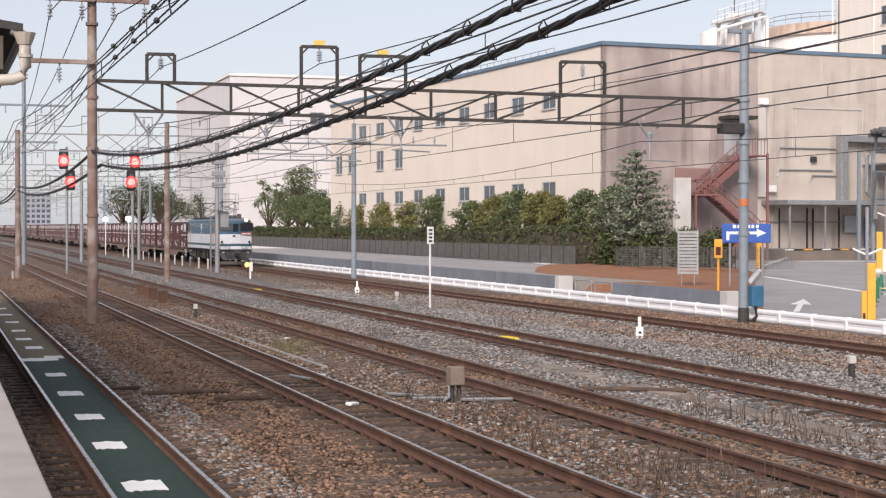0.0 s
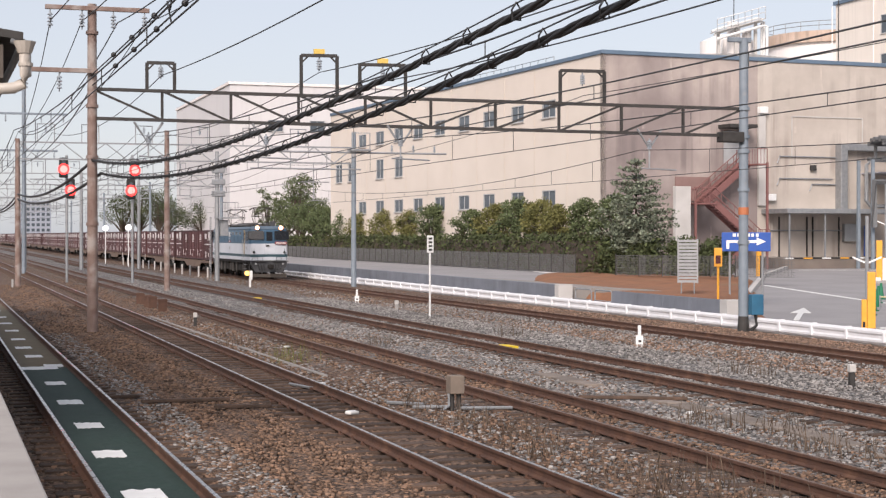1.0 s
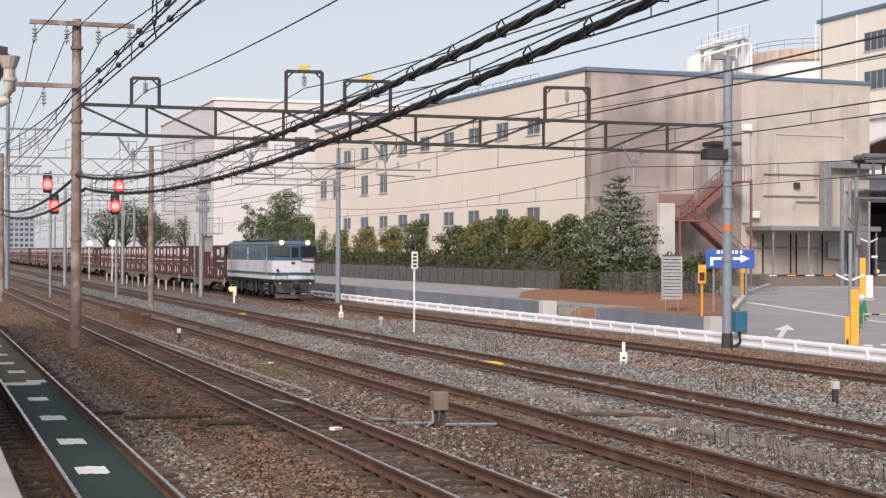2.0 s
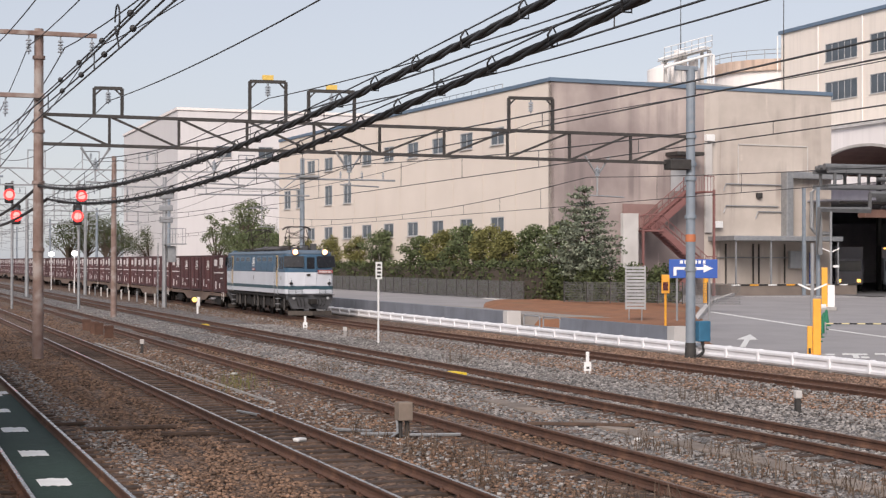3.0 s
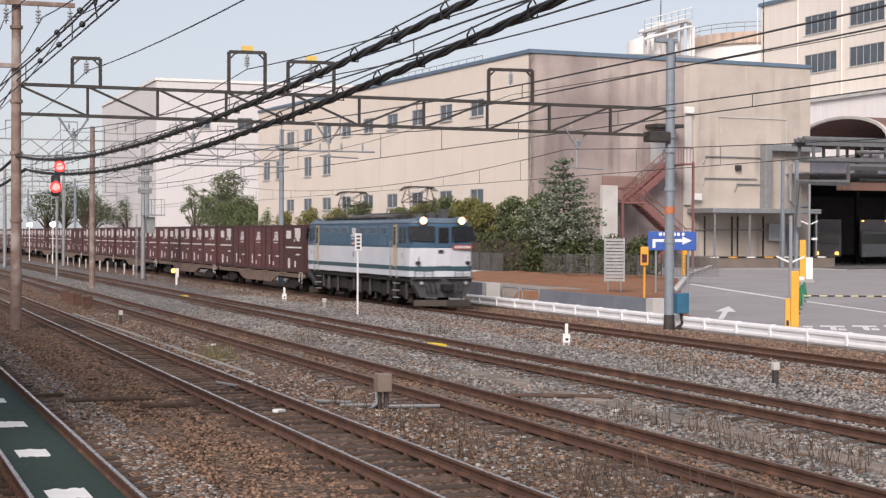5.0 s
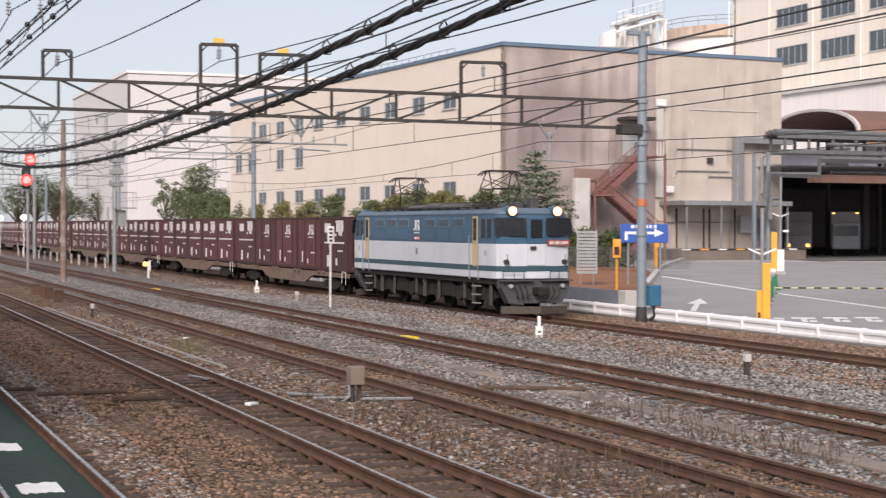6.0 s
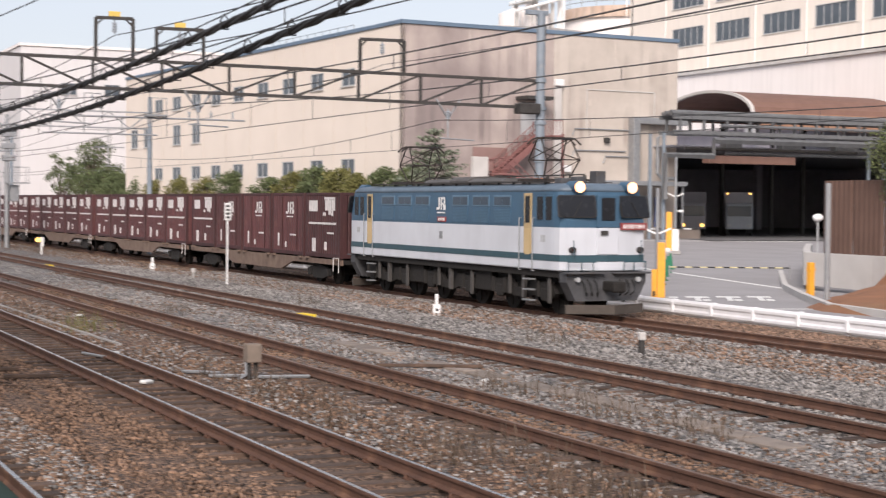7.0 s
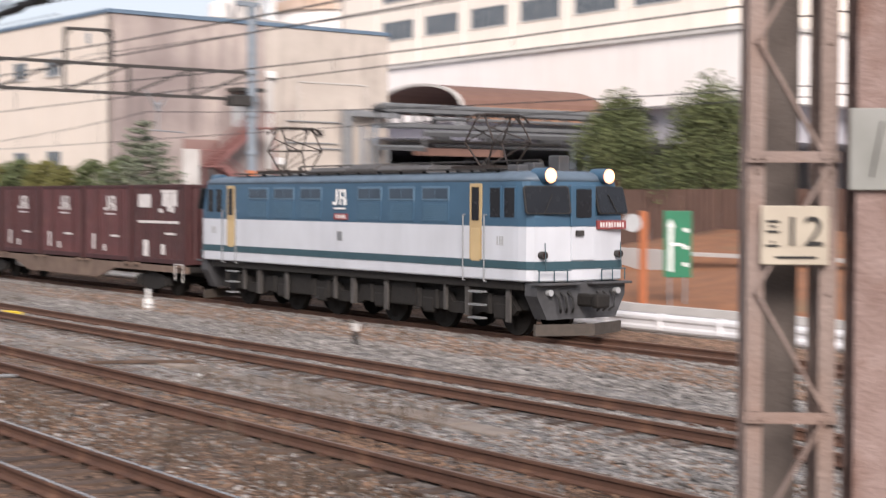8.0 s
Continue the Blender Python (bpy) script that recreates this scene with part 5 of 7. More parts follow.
    for lo, hi in (((19.3, -0.8, 4.6), (19.9, -0.03, 9.6)), ((19.9, -0.8, 9.1), (24.4, -0.03, 9.6))):
        box(bm, lo, hi, 0.05)
    part("square_duct", bm, STEEL_GALV, w)
    bm = B()
    strand(bm, [(24.6, -1.5, 8.4), (21.4, -1.5, 8.4), (21.0, -1.5, 8.0), (21.0, -1.5, 5.4), (21.4, -1.5, 5.0), (22.6, -1.5, 5.0)], 0.15, 10)
    part("round_duct", bm, STEEL_GALV, w)


build_road()
build_guard_rail()
build_retaining_wall()
build_barrier()
mound("earth_bank", "bare orange-brown earth behind the concrete barrier", (28.15, 46), (52.5, 92), lambda x, y: 0.27 + 0.28 * max(0.0, min(1.0, (y - 76) / 10)) - 45.0 * max(0.0, x / y - 0.553) - 30.0 * max(0.0, 0.400 - x / y), 1)


def build_bank_kerb():
    k = thing("kerb", pose(0, 0, 0), "pale concrete kerb between earth and road", "kerb", kind="structure")
    pts = [(28.2, 51.0), (30.4, 54.6), (33.0, 59.4), (35.9, 65.0), (48.3, 85.3), (56.7, 97.0)]
    for a, b in zip(pts, pts[1:]):
        bm = B()
        bar(bm, (*a, road_z(a[1]) + 0.08), (*b, road_z(b[1]) + 0.08), 0.26, 0.3)
        part("kerb_stone", bm, CONCRETE_PALE, k)


build_bank_kerb()
build_fence()
build_works()
build_planting()

# ---- white works hall, canopy, pipe rack and yard on the far side ----


WALL_PALE = mat("wall_pale_cream", (0.80, 0.735, 0.665), (0.74, 0.675, 0.605), 0.25, 0.85, streak=0.15)


def build_hall():
    h = thing("white_hall", pose(0, 0, 0), "large white and cream works hall with window bands", "building")
    bm = B()
    box(bm, (89.5, 84, 10.4), (150, 230, 16.0), 0.05)
    part("lower_block", bm, WALL_WHITE, h)
    bm = B()
    box(bm, (91.0, 86, 7.5), (150, 230, 10.4))
    part("fascia", bm, DARK, h, "dark recessed fascia")
    bm = B()
    box(bm, (89.2, 83.7, 16.0), (150, 230, 16.3))
    part("ledge", bm, CONCRETE_PALE, h)
    holes = []
    for k in range(12):
        y = 100.5 + k * 8.0
        for z in (20.9, 25.0):
            holes.append((y - 2.9, y + 2.9, z - 1.0, z + 1.0))
    bm = B()
    walls_with_holes(bm, 60, 14.6, 28.2, [(a - 92, b - 92, c, d) for a, b, c, d in holes if b < 151], 0.4)
    part("upper_wall", bm, WALL_PALE, h, "cream wall with window bands", m=pose(95, 92, 0, 0, 0, 90) @ Matrix.Diagonal((1, -1, 1, 1)))
    for a, b, c, d in holes:
        if b < 151:
            window(h, pose(95.06, (a + b) / 2, (c + d) / 2, 0, 0, -90), b - a - 0.14, d - c - 0.14, 5)
    bm = B()
    box(bm, (95.4, 92, 14.6), (150, 152, 28.0))
    part("upper_core", bm, WALL_PALE, h)
    bm = B()
    box(bm, (94.8, 91.8, 28.2), (150, 152.3, 28.6), 0.03)
    part("coping", bm, ROOF_BLUE, h)
    for k in range(7):
        bm = B()
        tube(bm, (94.85, 104.5 + k * 8, 15), (94.85, 104.5 + k * 8, 28.1), 0.07, sides=8)
        part("downpipe", bm, WALL_WHITE, h)
    bm = B()
    box(bm, (89.3, 121, 9.6), (89.55, 122.4, 12.0), 0.02)
    part("wall_vent", bm, FRAME_GREY, h)
    # dark loading hall under the block
    bm = B()
    box(bm, (66, 158, -0.4), (150, 158.4, 8.0))
    box(bm, (118, 96, -0.4), (118.4, 158, 8.0))
    part("hall_back_wall", bm, DARK, h)
    bm = B()
    box(bm, (66, 99.5, 7.4), (118, 158, 7.5))
    part("hall_soffit", bm, DARK, h)
    for x in (104,):
        for y in (140,):
            bm = B()
            box(bm, (x - 0.35, y - 0.35, -0.4), (x + 0.35, y + 0.35, 7.4))
            part("hall_column", bm, DARK, h)
    bm = B()
    box(bm, (66, 94.0, 0.47), (118, 158, 0.49))
    part("hall_floor", bm, mat("hall_floor", (0.14, 0.138, 0.14), (0.10, 0.10, 0.105), 1, 0.9), h)
    # barrel canopy
    c = thing("barrel_canopy", pose(0, 0, 0), "brown ribbed barrel-vaulted canopy roof with pale rim", "canopy")
    n = 14
    arc = [(107.2 + 6.4 * math.cos(math.pi * k / n), 10.3 + 2.0 * math.sin(math.pi * k / n)) for k in range(n + 1)]
    bm = B()
    prism(bm, arc + [(y0 * 0.985 + 107.2 * 0.015, z0 - 0.18) for y0, z0 in arc[::-1]], 74.5, 89.3, "x")
    part("vault", bm, BRICK_BROWN, c)
    bm = B()
    prism(bm, [(y0, z0 + 0.05) for y0, z0 in arc] + [(y0 * 0.985 + 107.2 * 0.015, z0 - 0.16) for y0, z0 in arc[::-1]], 74.2, 74.5, "x")
    part("rim", bm, CONCRETE_PALE, c)
    for k in range(5):
        bm = B()
        box(bm, (75 + k * 3.3, 100.6, 9.0), (78.1 + k * 3.3, 100.75, 10.3))
        part("side_panel", bm, mat("canopy_side", (0.36, 0.20, 0.13), (0.3, 0.17, 0.11), 1, 0.8), c)
    for x in (75, 80.3, 85.6, 89):
        for y in (113.2,):
            bm = B()
            box(bm, (x - 0.15, y - 0.15, -0.4), (x + 0.15, y + 0.15, 10.2))
            part("canopy_post", bm, STEEL_DARK, c)
    # pipe rack over the yard entrance
    r = thing("pipe_rack", pose(0, 97.2, 0), "grey steel pipe rack with ducts over the yard entrance", "pipe rack")
    for y in (-0.9, 0.9):
        for z in (8.3, 9.4):
            bm = B()
            box(bm, (64, y - 0.12, z - 0.14), (101, y + 0.12, z + 0.14))
            part("chord", bm, RACK, r)
        for k in range(18):
            bm = B()
            x = 64.6 + k * 2.05
            box(bm, (x - 0.09, y - 0.08, 8.44), (x + 0.09, y + 0.08, 9.26))
            part("upright", bm, RACK, r)
    for q, z, rad in ((-0.5, 9.72, 0.22), (0.2, 9.70, 0.18), (0.6, 9.66, 0.14)):
        bm = B()
        tube(bm, (64, q, z), (101, q, z), rad, sides=10)
        part("pipe", bm, RACK, r)
    bm = B()
    strand(bm, [(63.0, -1.4, 3.4), (63.0, -1.4, 6.6), (67.2, -1.4, 6.6), (67.2, -1.4, 7.75), (101, -1.4, 7.75)], 0.24, 4)
    part("duct", bm, RACK, r)
    for x in (63.2, 83.5, 100.5):
        bm = B()
        for y in (-0.9, 0.9):
            box(bm, (x - 0.10, y - 0.10, -0.4), (x + 0.10, y + 0.10, 8.2))
        part("rack_post", bm, STEEL_BLUE, r)
    for k, (x0, x1, z, q) in enumerate(((66, 82, 7.2, 0.5), (70, 96, 6.9, 1.1), (78, 101, 7.95, 1.4), (68, 88, 8.85, -1.2))):
        bm = B()
        tube(bm, (x0, q, z), (x1, q, z), 0.12, sides=8)
        part("cross_pipe", bm, RACK if k % 2 else STEEL_DARK, r)
    for k in range(6):
        bm = B()
        x = 70 + k * 5.2
        box(bm, (x, 1.0, 7.3), (x + 1.5 + 0.4 * (k % 3), 1.8, 8.0 + 0.15 * (k % 2)), 0.04)
        part("duct_box", bm, RACK, r)
    bm = B()
    box(bm, (67.5, -0.4, 6.1), (75.4, 0.5, 6.7), 0.05)
    part("lintel", bm, BRICK_BROWN, r)


def build_tanks():
    t = thing("storage_tank", pose(64.2, 119.5, 0), "white weathered storage tank with roof pipework", "tank", "tanks behind the works")
    bm = B()
    tube(bm, (0, 0, -0.4), (0, 0, 19.2), 2.3, sides=36)
    part("shell", bm, WALL_WHITE, t)
    bm = B()
    tube(bm, (0, 0, 19.2), (0, 0, 19.75), 2.3, 1.0, 36)
    part("roof", bm, WALL_WHITE, t)
    for q in (-1.7, -0.4, 0.9, 2.1):
        bm = B()
        tube(bm, (q, -2.2, 14), (q, -2.2, 19.9 + 0.25 * q), 0.10, sides=8)
        part("riser_pipe", bm, PAINT_WHITE, t)
    t = thing("storage_tank", pose(103.9, 166.2, 16.3), "large pale storage tank with rusty streaked rim", "tank", "tanks behind the works")
    bm = B()
    tube(bm, (0, 0, 0), (0, 0, 9.0), 8.2, sides=48)
    part("shell", bm, WALL_WHITE, t)
    bm = B()
    tube(bm, (0, 0, 9.0), (0, 0, 10.3), 8.6, sides=48)
    part("rim", bm, mat("tank_rim", (0.62, 0.50, 0.42), (0.46, 0.33, 0.25), 0.5, 0.85, streak=0.6), t)
    for z in (10.9, 11.4):
        bm = B()
        strand(bm, [(8.5 * math.cos(k * math.pi / 18), 8.5 * math.sin(k * math.pi / 18), z) for k in range(37)], 0.045, 5)
        part("rail", bm, STEEL_GALV, t)
    bm = B()
    tube(bm, (0, 0, 10.3), (0, 0, 11.4), 0.04, sides=5)
    post = mesh_of(bm, "rail_post", STEEL_GALV)
    for k in range(24):
        ob = new("rail_post", post)
        ob.parent, ob.matrix_basis = t, pose(8.5 * math.cos(k * math.pi / 12), 8.5 * math.sin(k * math.pi / 12), 0)
    # rising gangway with pipes, between the first tank and the roof
    p = thing("roof_plant", pose(63.3, 114.8, 15.0), "white rising gangway with pipes above the works roof", "pipework")
    for q, (dy, lift, rad) in enumerate(((0.0, 0.0, 0.12), (0.5, 0.42, 0.10), (0.9, 0.75, 0.10))):
        bm = B()
        strand(bm, [(-2.6, dy, 3.75 + lift), (-1.9, dy, 4.0 + lift), (1.6, dy, 5.0 + lift), (2.0, dy, 5.0 + lift), (2.0, dy, 0.4)], rad, 8)
        part("pipe", bm, PAINT_WHITE, p)
    bm = B()
    bar(bm, (-2.6, 0.5, 4.35), (1.8, 0.5, 5.6), 1.2, 0.08)
    part("gangway", bm, CONCRETE_PALE, p)
    for k in range(8):
        f = k / 7
        bm = B()
        tube(bm, (-2.6 + 4.4 * f, -0.1, 4.35 + 1.25 * f), (-2.6 + 4.4 * f, -0.1, 5.35 + 1.25 * f), 0.03, sides=5)
        part("rail_post", bm, STEEL_GALV, p)
    for z in (4.9, 5.35):
        bm = B()
        tube(bm, (-2.6, -0.1, z), (1.8, -0.1, z + 1.25), 0.035, sides=6)
        part("rail", bm, PAINT_WHITE, p)
    for x in (-2.2, -0.6, 1.2):
        bm = B()
        bar(bm, (x, 0.5, 0), (x, 0.5, 5.05 + 0.28 * x), 0.22, 0.22)
        part("support", bm, CONCRETE_PALE, p)
    for x, r_, top in ((-0.2, 0.55, 5.4), (1.0, 0.4, 4.8)):
        bm = B()
        tube(bm, (x, 1.6, 0), (x, 1.6, top), r_, sides=16)
        part("vessel", bm, WALL_WHITE, p)
    for x, y, z in ((62.9, 116, 27), (74, 118, 30)):
        bm = B()
        tube(bm, (x, y, 15), (x, y, z), 0.06, 0.02, 6)
        solo("lightning_rod", bm, STEEL_DARK, pose(0, 0, 0), "thin dark lightning rod above the roof", "rod", "lightning rods")


def build_far():
    w = thing("far_building", pose(0, 0, 0), "pale industrial building beyond the works, greyed by painted haze", "building", "far buildings")
    bm = B()
    box(bm, (43, 236, -0.4), (125, 290, 25.6), 0.05)
    # White wall greyed in its base colour to stand for distance haze.
    part("wall", bm, mat("wall_far_hazed", (0.66, 0.645, 0.65), (0.60, 0.585, 0.59), 0.1, 0.9, streak=0.08), w)
    bm = B()
    box(bm, (42.8, 235.8, 25.6), (125, 290, 26.0))
    part("coping", bm, WALL_WHITE, w)
    for k in range(8):
        window(w, pose(50 + k * 6.5, 235.94, 19.5), 2.2, 1.6, 2)
    a = thing("apartment_tower", pose(55, 900, 0), "hazy blue-grey apartment tower in the distance", "building", "far buildings")
    # Tower colour has the blue-grey of distance haze painted in.
    HAZE = mat("haze_grey", (0.33, 0.36, 0.42), (0.28, 0.31, 0.36), 0.1, 0.9)
    bm = B()
    box(bm, (-8, 0, -0.4), (9, 12, 22))
    part("wall", bm, HAZE, a)
    for r_ in range(7):
        for k in range(6):
            bm = B()
            box(bm, (-7 + k * 2.7, -0.1, 2 + r_ * 2.9), (-5.3 + k * 2.7, 0.05, 3.6 + r_ * 2.9))
            part("window", bm, GLASS, a)
    rng = random.Random(11)
    for n, (x, h, s) in enumerate(((30, 9.6, 4.2), (33, 11, 4.5), (38, 8.6, 4.5), (43, 8.4, 4.4), (48, 8.8, 4.6), (52.5, 8.2, 4.4), (35.5, 10, 4.4), (57, 8, 4.4))):
        tree(x, 262 + rng.uniform(-6, 6), 0, h, s, LEAF_HEDGE, "dark green tree in the distance beside the line", 300 + n, leaves=3000)


def build_yard():
    # bank, kerb, wall, sheet fence and signs right of the entrance
    mound("earth_bank", "bare orange-brown earth bank with a pale kerb", (31.6, 52), (-6, 46.5), lambda x, y: (-0.3 + (0.09 + 0.06 * max(0.0, min(1.0, (42 - y) / 8))) * (x - 31.6) if x < 38.7 else 0.92 + 0.11 * (x - 38.7)) - 1.4 * max(0, (y - 40) / 5 - (x - 31.6) / 9), 2)
    k = thing("kerb", pose(0, 0, 0), "pale concrete kerb curving round the earth bank", "kerb", kind="structure")
    pts = [(31.0, -6), (31.2, 20), (31.4, 34), (32.6, 40), (35.5, 45.0), (39.0, 50.6), (43, 56), (49, 64)]
    for a, b in zip(pts, pts[1:]):
        bm = B()
        bar(bm, (*a, -0.30), (*b, -0.30), 0.22, 0.28)
        part("kerb_stone", bm, CONCRETE_PALE, k)
    w = thing("low_wall", pose(0, 0, 0), "white low retaining wall on the bank", "wall", kind="structure")
    pts = [(38.5, -6), (38.5, 40), (39.6, 46.0), (40.0, 50.5), (43.5, 55), (50, 63)]
    for a, b in zip(pts, pts[1:]):
        bm = B()
        z, tall = (1.0, 0.12) if b[1] <= 40 else (0.45, 1.3)
        bar(bm, (*a, z), (*b, z), 0.3, tall)
        part("wall_panel", bm, CONCRETE_PALE, w)
    f = thing("sheet_fence", pose(46.0, 0, 0), "brown sheet-metal site fence on the bank", "fence")
    for n in range(28):
        bm = B()
        y = 1.0 + n * 2.0
        top = 4.1 if n >= 25 else 3.3
        wave = [(0.03, y + 1.99), (0.03, y + 0.01)]
        for q in range(6):
            wave += [(-0.03, y + 0.05 + q * 0.32), (-0.06, y + 0.10 + q * 0.32), (-0.06, y + 0.24 + q * 0.32), (-0.03, y + 0.29 + q * 0.32)]
        prism(bm, wave, 0.4, top, "z")
        part("sheet", bm, FENCE_SHADED, f)
    g = thing("green_sign", pose(32.3, 33.2, 0), "green lane sign with a white arrow on two posts", "sign")
    ry = -44
    g.matrix_basis = pose(32.3, 33.2, -0.38, 0, 0, ry)
    bm = B()
    box(bm, (-0.40, -0.02, 0.98), (0.40, 0.02, 2.92), 0.015)
    board = part("board", bm, GREEN, g)
    bm = B()
    prism(bm, [(-0.26, 1.15), (-0.14, 1.15), (-0.14, 2.45), (-0.08, 2.45), (-0.20, 2.70), (-0.32, 2.45), (-0.26, 2.45)], -0.03, -0.022, "y")
    box(bm, (-0.14, -0.03, 1.90), (0.16, -0.022, 1.98))
    part("arrow", bm, PAINT_WHITE, board)
    bm = B()
    for q in range(3):
        box(bm, (0.16, -0.03, 1.3 + q * 0.5), (0.30, -0.022, 1.42 + q * 0.5))
    part("mark", bm, PAINT_WHITE, board)
    for x in (-0.22, 0.22):
        bm = B()
        tube(bm, (x, 0.05, -0.1), (x, 0.05, 2.8), 0.035, sides=8)
        part("post", bm, STEEL_GALV, g)
    o = thing("orange_post", pose(32.15, 34.5, -0.38), "orange post with a round grey mirror disc", "post")
    bm = B()
    box(bm, (-0.09, -0.09, 0), (0.09, 0.09, 2.9), 0.02)
    part("column", bm, ORANGE, o)
    bm = B()
    tube(bm, (-0.35, -0.20, 2.55), (-0.35, -0.12, 2.55), 0.27, sides=24)
    part("disc", bm, FRAME_GREY, o, m=pose(0, 0, 0, 0, 0, -35))
    # entrance posts and machines
    y_ = thing("ticket_machine", pose(28.9, 44.3, -0.38, 0, 0, -32), "yellow parking gate machine on a concrete plinth", "gate machine", "gate machines")
    bm = B()
    box(bm, (-0.38, -0.6, 0), (0.40, 0.8, 0.22), 0.02)
    part("plinth", bm, CONCRETE, y_)
    bm = B()
    box(bm, (-0.02, -0.20, 0.22), (0.24, 0.20, 2.05), 0.02)
    part("cabinet", bm, YELLOW, y_)
    bm = B()
    box(bm, (-0.20, -0.18, 0.22), (-0.03, 0.2, 1.15), 0.02)
    part("low_cabinet", bm, YELLOW, y_)
    bm = B()
    box(bm, (-0.16, -0.20, 0.26), (-0.08, -0.175, 0.44))
    part("slot", bm, RUBBER, y_)
    y2 = thing("ticket_machine", pose(51.3, 77.2, road_z(77.2), 0, 0, -33), "yellow and white gate machine with a green cone beside", "gate machine", "gate machines")
    bm = B()
    box(bm, (-0.5, -0.6, 0), (0.5, 0.6, 0.2), 0.02)
    part("plinth", bm, CONCRETE, y2)
    bm = B()
    box(bm, (-0.33, -0.2, 0.2), (0.0, 0.2, 2.45), 0.02)
    part("cabinet", bm, YELLOW, y2)
    bm = B()
    box(bm, (0.01, -0.2, 0.2), (0.40, 0.2, 1.45), 0.02)
    part("panel", bm, PAINT_WHITE, y2)
    for x, y in ((35.4, 54.0), (37.0, 56.3), (38.7, 58.7), (40.4, 61.1), (42.2, 63.6)):
        bm = B()
        tube(bm, (0, 0, 0), (0, 0, 0.75), 0.14, 0.05, 12)
        tube(bm, (0, 0, -0.02), (0, 0, 0.02), 0.22, sides=12)
        solo("lane_bollard", bm, GREEN, pose(x, y, road_z(y) + 0.02), "green plastic lane bollard on the road", "bollard", "lane bollards")
    for x, y, h, arms in ((30.75, 47.2, 3.9, True), (53.0, 79.4, 5.7, True), (34.9, 43.0, 4.1, False)):
        p = thing("grey_pole", pose(x, y, road_z(y)), "slim grey steel pole with small cameras" if arms else "slim plain grey steel pole", "pole", "poles of the yard")
        bm = B()
        tube(bm, (0, 0, -0.1), (0, 0, h), 0.07 if arms else 0.10, sides=10)
        part("shaft", bm, STEEL_GALV, p)
        if arms:
            for s in (-1, 1):
                bm = B()
                bar(bm, (0, 0, h * 0.58), (s * 0.42, -s * 0.25, h * 0.58 + 0.22), 0.06, 0.06)
                part("arm_lamp", bm, PAINT_WHITE, p)
            bm = B()
            box(bm, (0.08, -0.25, h * 0.42), (0.42, -0.05, h * 0.42 + 0.14), 0.03)
            part("camera_case", bm, PAINT_WHITE, p)
    p = thing("round_lamp", pose(41.6, 51.9, -0.38), "white round lamp on a short blue post", "lamp")
    bm = B()
    tube(bm, (0, 0, 0), (0, 0, 2.75), 0.035, sides=8)
    part("post", bm, FRAME_GREY, p)
    bm = B()
    bmesh.ops.create_uvsphere(bm, u_segments=16, v_segments=10, radius=0.22, matrix=Matrix.Translation((0, 0, 2.85)) @ Matrix.Diagonal((1, 1, 0.75, 1)))
    part("globe", bm, PAINT_WHITE, p, smooth=True)
    for x, y, tall in ((37.3, 46.9, 1.25), (49.3, 87.6, 1.8)):
        bm = B()
        box(bm, (-0.11 * tall / 1.25, -0.11, 0), (0.11 * tall / 1.25, 0.11, tall), 0.02)
        box(bm, (-0.125, -0.125, 0.95), (0.125, 0.125, 1.02))
        solo("yellow_post", bm, YELLOW, pose(x, y, -0.4 if y < 50 else 0.2), "square yellow marker post beside the entrance", "post", "yellow posts")
    ROPE_PALE = mat("rope_pale", (0.62, 0.55, 0.33), (0.55, 0.47, 0.25), 3, 0.6)
    c = thing("chain_barrier", pose(0, 0, 0), "black and yellow striped rope across the road", "barrier")
    a, b = Vector((38.1, 57.5, 0.25)), Vector((43.7, 56.4, 0.20))
    for n in range(16):
        p0, p1 = a.lerp(b, n / 16), a.lerp(b, (n + 1) / 16)
        bm = B()
        tube(bm, p0, p1, 0.03, sides=6)
        part("rope_piece", bm, RUBBER if n % 2 else ROPE_PALE, c)
    bm = B()
    for q in (a, b):
        tube(bm, (q.x, q.y, -0.4), (q.x, q.y, 0.32), 0.035, sides=8)
    part("stake", bm, STEEL_GALV, c)
    # signs behind the portal post
    s = thing("blue_sign", pose(33.8, 61.2, -0.1, 0, 0, -29), "blue direction sign with a white bent arrow", "sign")
    bm = B()
    box(bm, (-1.05, -0.03, 2.25), (1.05, 0.03, 3.08), 0.02)
    bd = part("board", bm, BLUE, s)
    bm = B()
    prism(bm, [(-0.85, 2.36), (-0.72, 2.36), (-0.72, 2.62), (0.45, 2.62), (0.45, 2.50), (0.85, 2.68), (0.45, 2.86), (0.45, 2.74), (-0.85, 2.74)], -0.045, -0.035, "y")
    part("arrow", bm, PAINT_WHITE, bd)
    part("lettering_bar", mark_bars(B(), 0.0, -0.04, 2.96, 1.2, 0.14, 6, "x"), PAINT_WHITE, bd)
    for x in (-0.7, 0.7):
        bm = B()
        tube(bm, (x, 0.06, -0.3), (x, 0.06, 3.0), 0.045, sides=8)
        part("post", bm, STEEL_GALV, s)
    l = thing("louvred_panel", pose(31.7, 62.6, 0.25, 0, 0, -27), "grey slatted metal panel on two legs", "panel")
    bm = B()
    for x in (-0.42, 0.42):
        box(bm, (x - 0.035, -0.04, 0.5), (x + 0.035, 0.04, 2.45))
    part("frame", bm, STEEL_GALV, l)
    for n in range(13):
        bm = B()
        box(bm, (-0.40, -0.05, 0.52 + n * 0.148), (0.40, 0.02, 0.63 + n * 0.148))
        part("slat", bm, STEEL_GALV, l)
    for x in (-0.28, 0.28):
        bm = B()
        tube(bm, (x, 0.0, -0.2), (x, 0.0, 0.55), 0.03, sides=6)
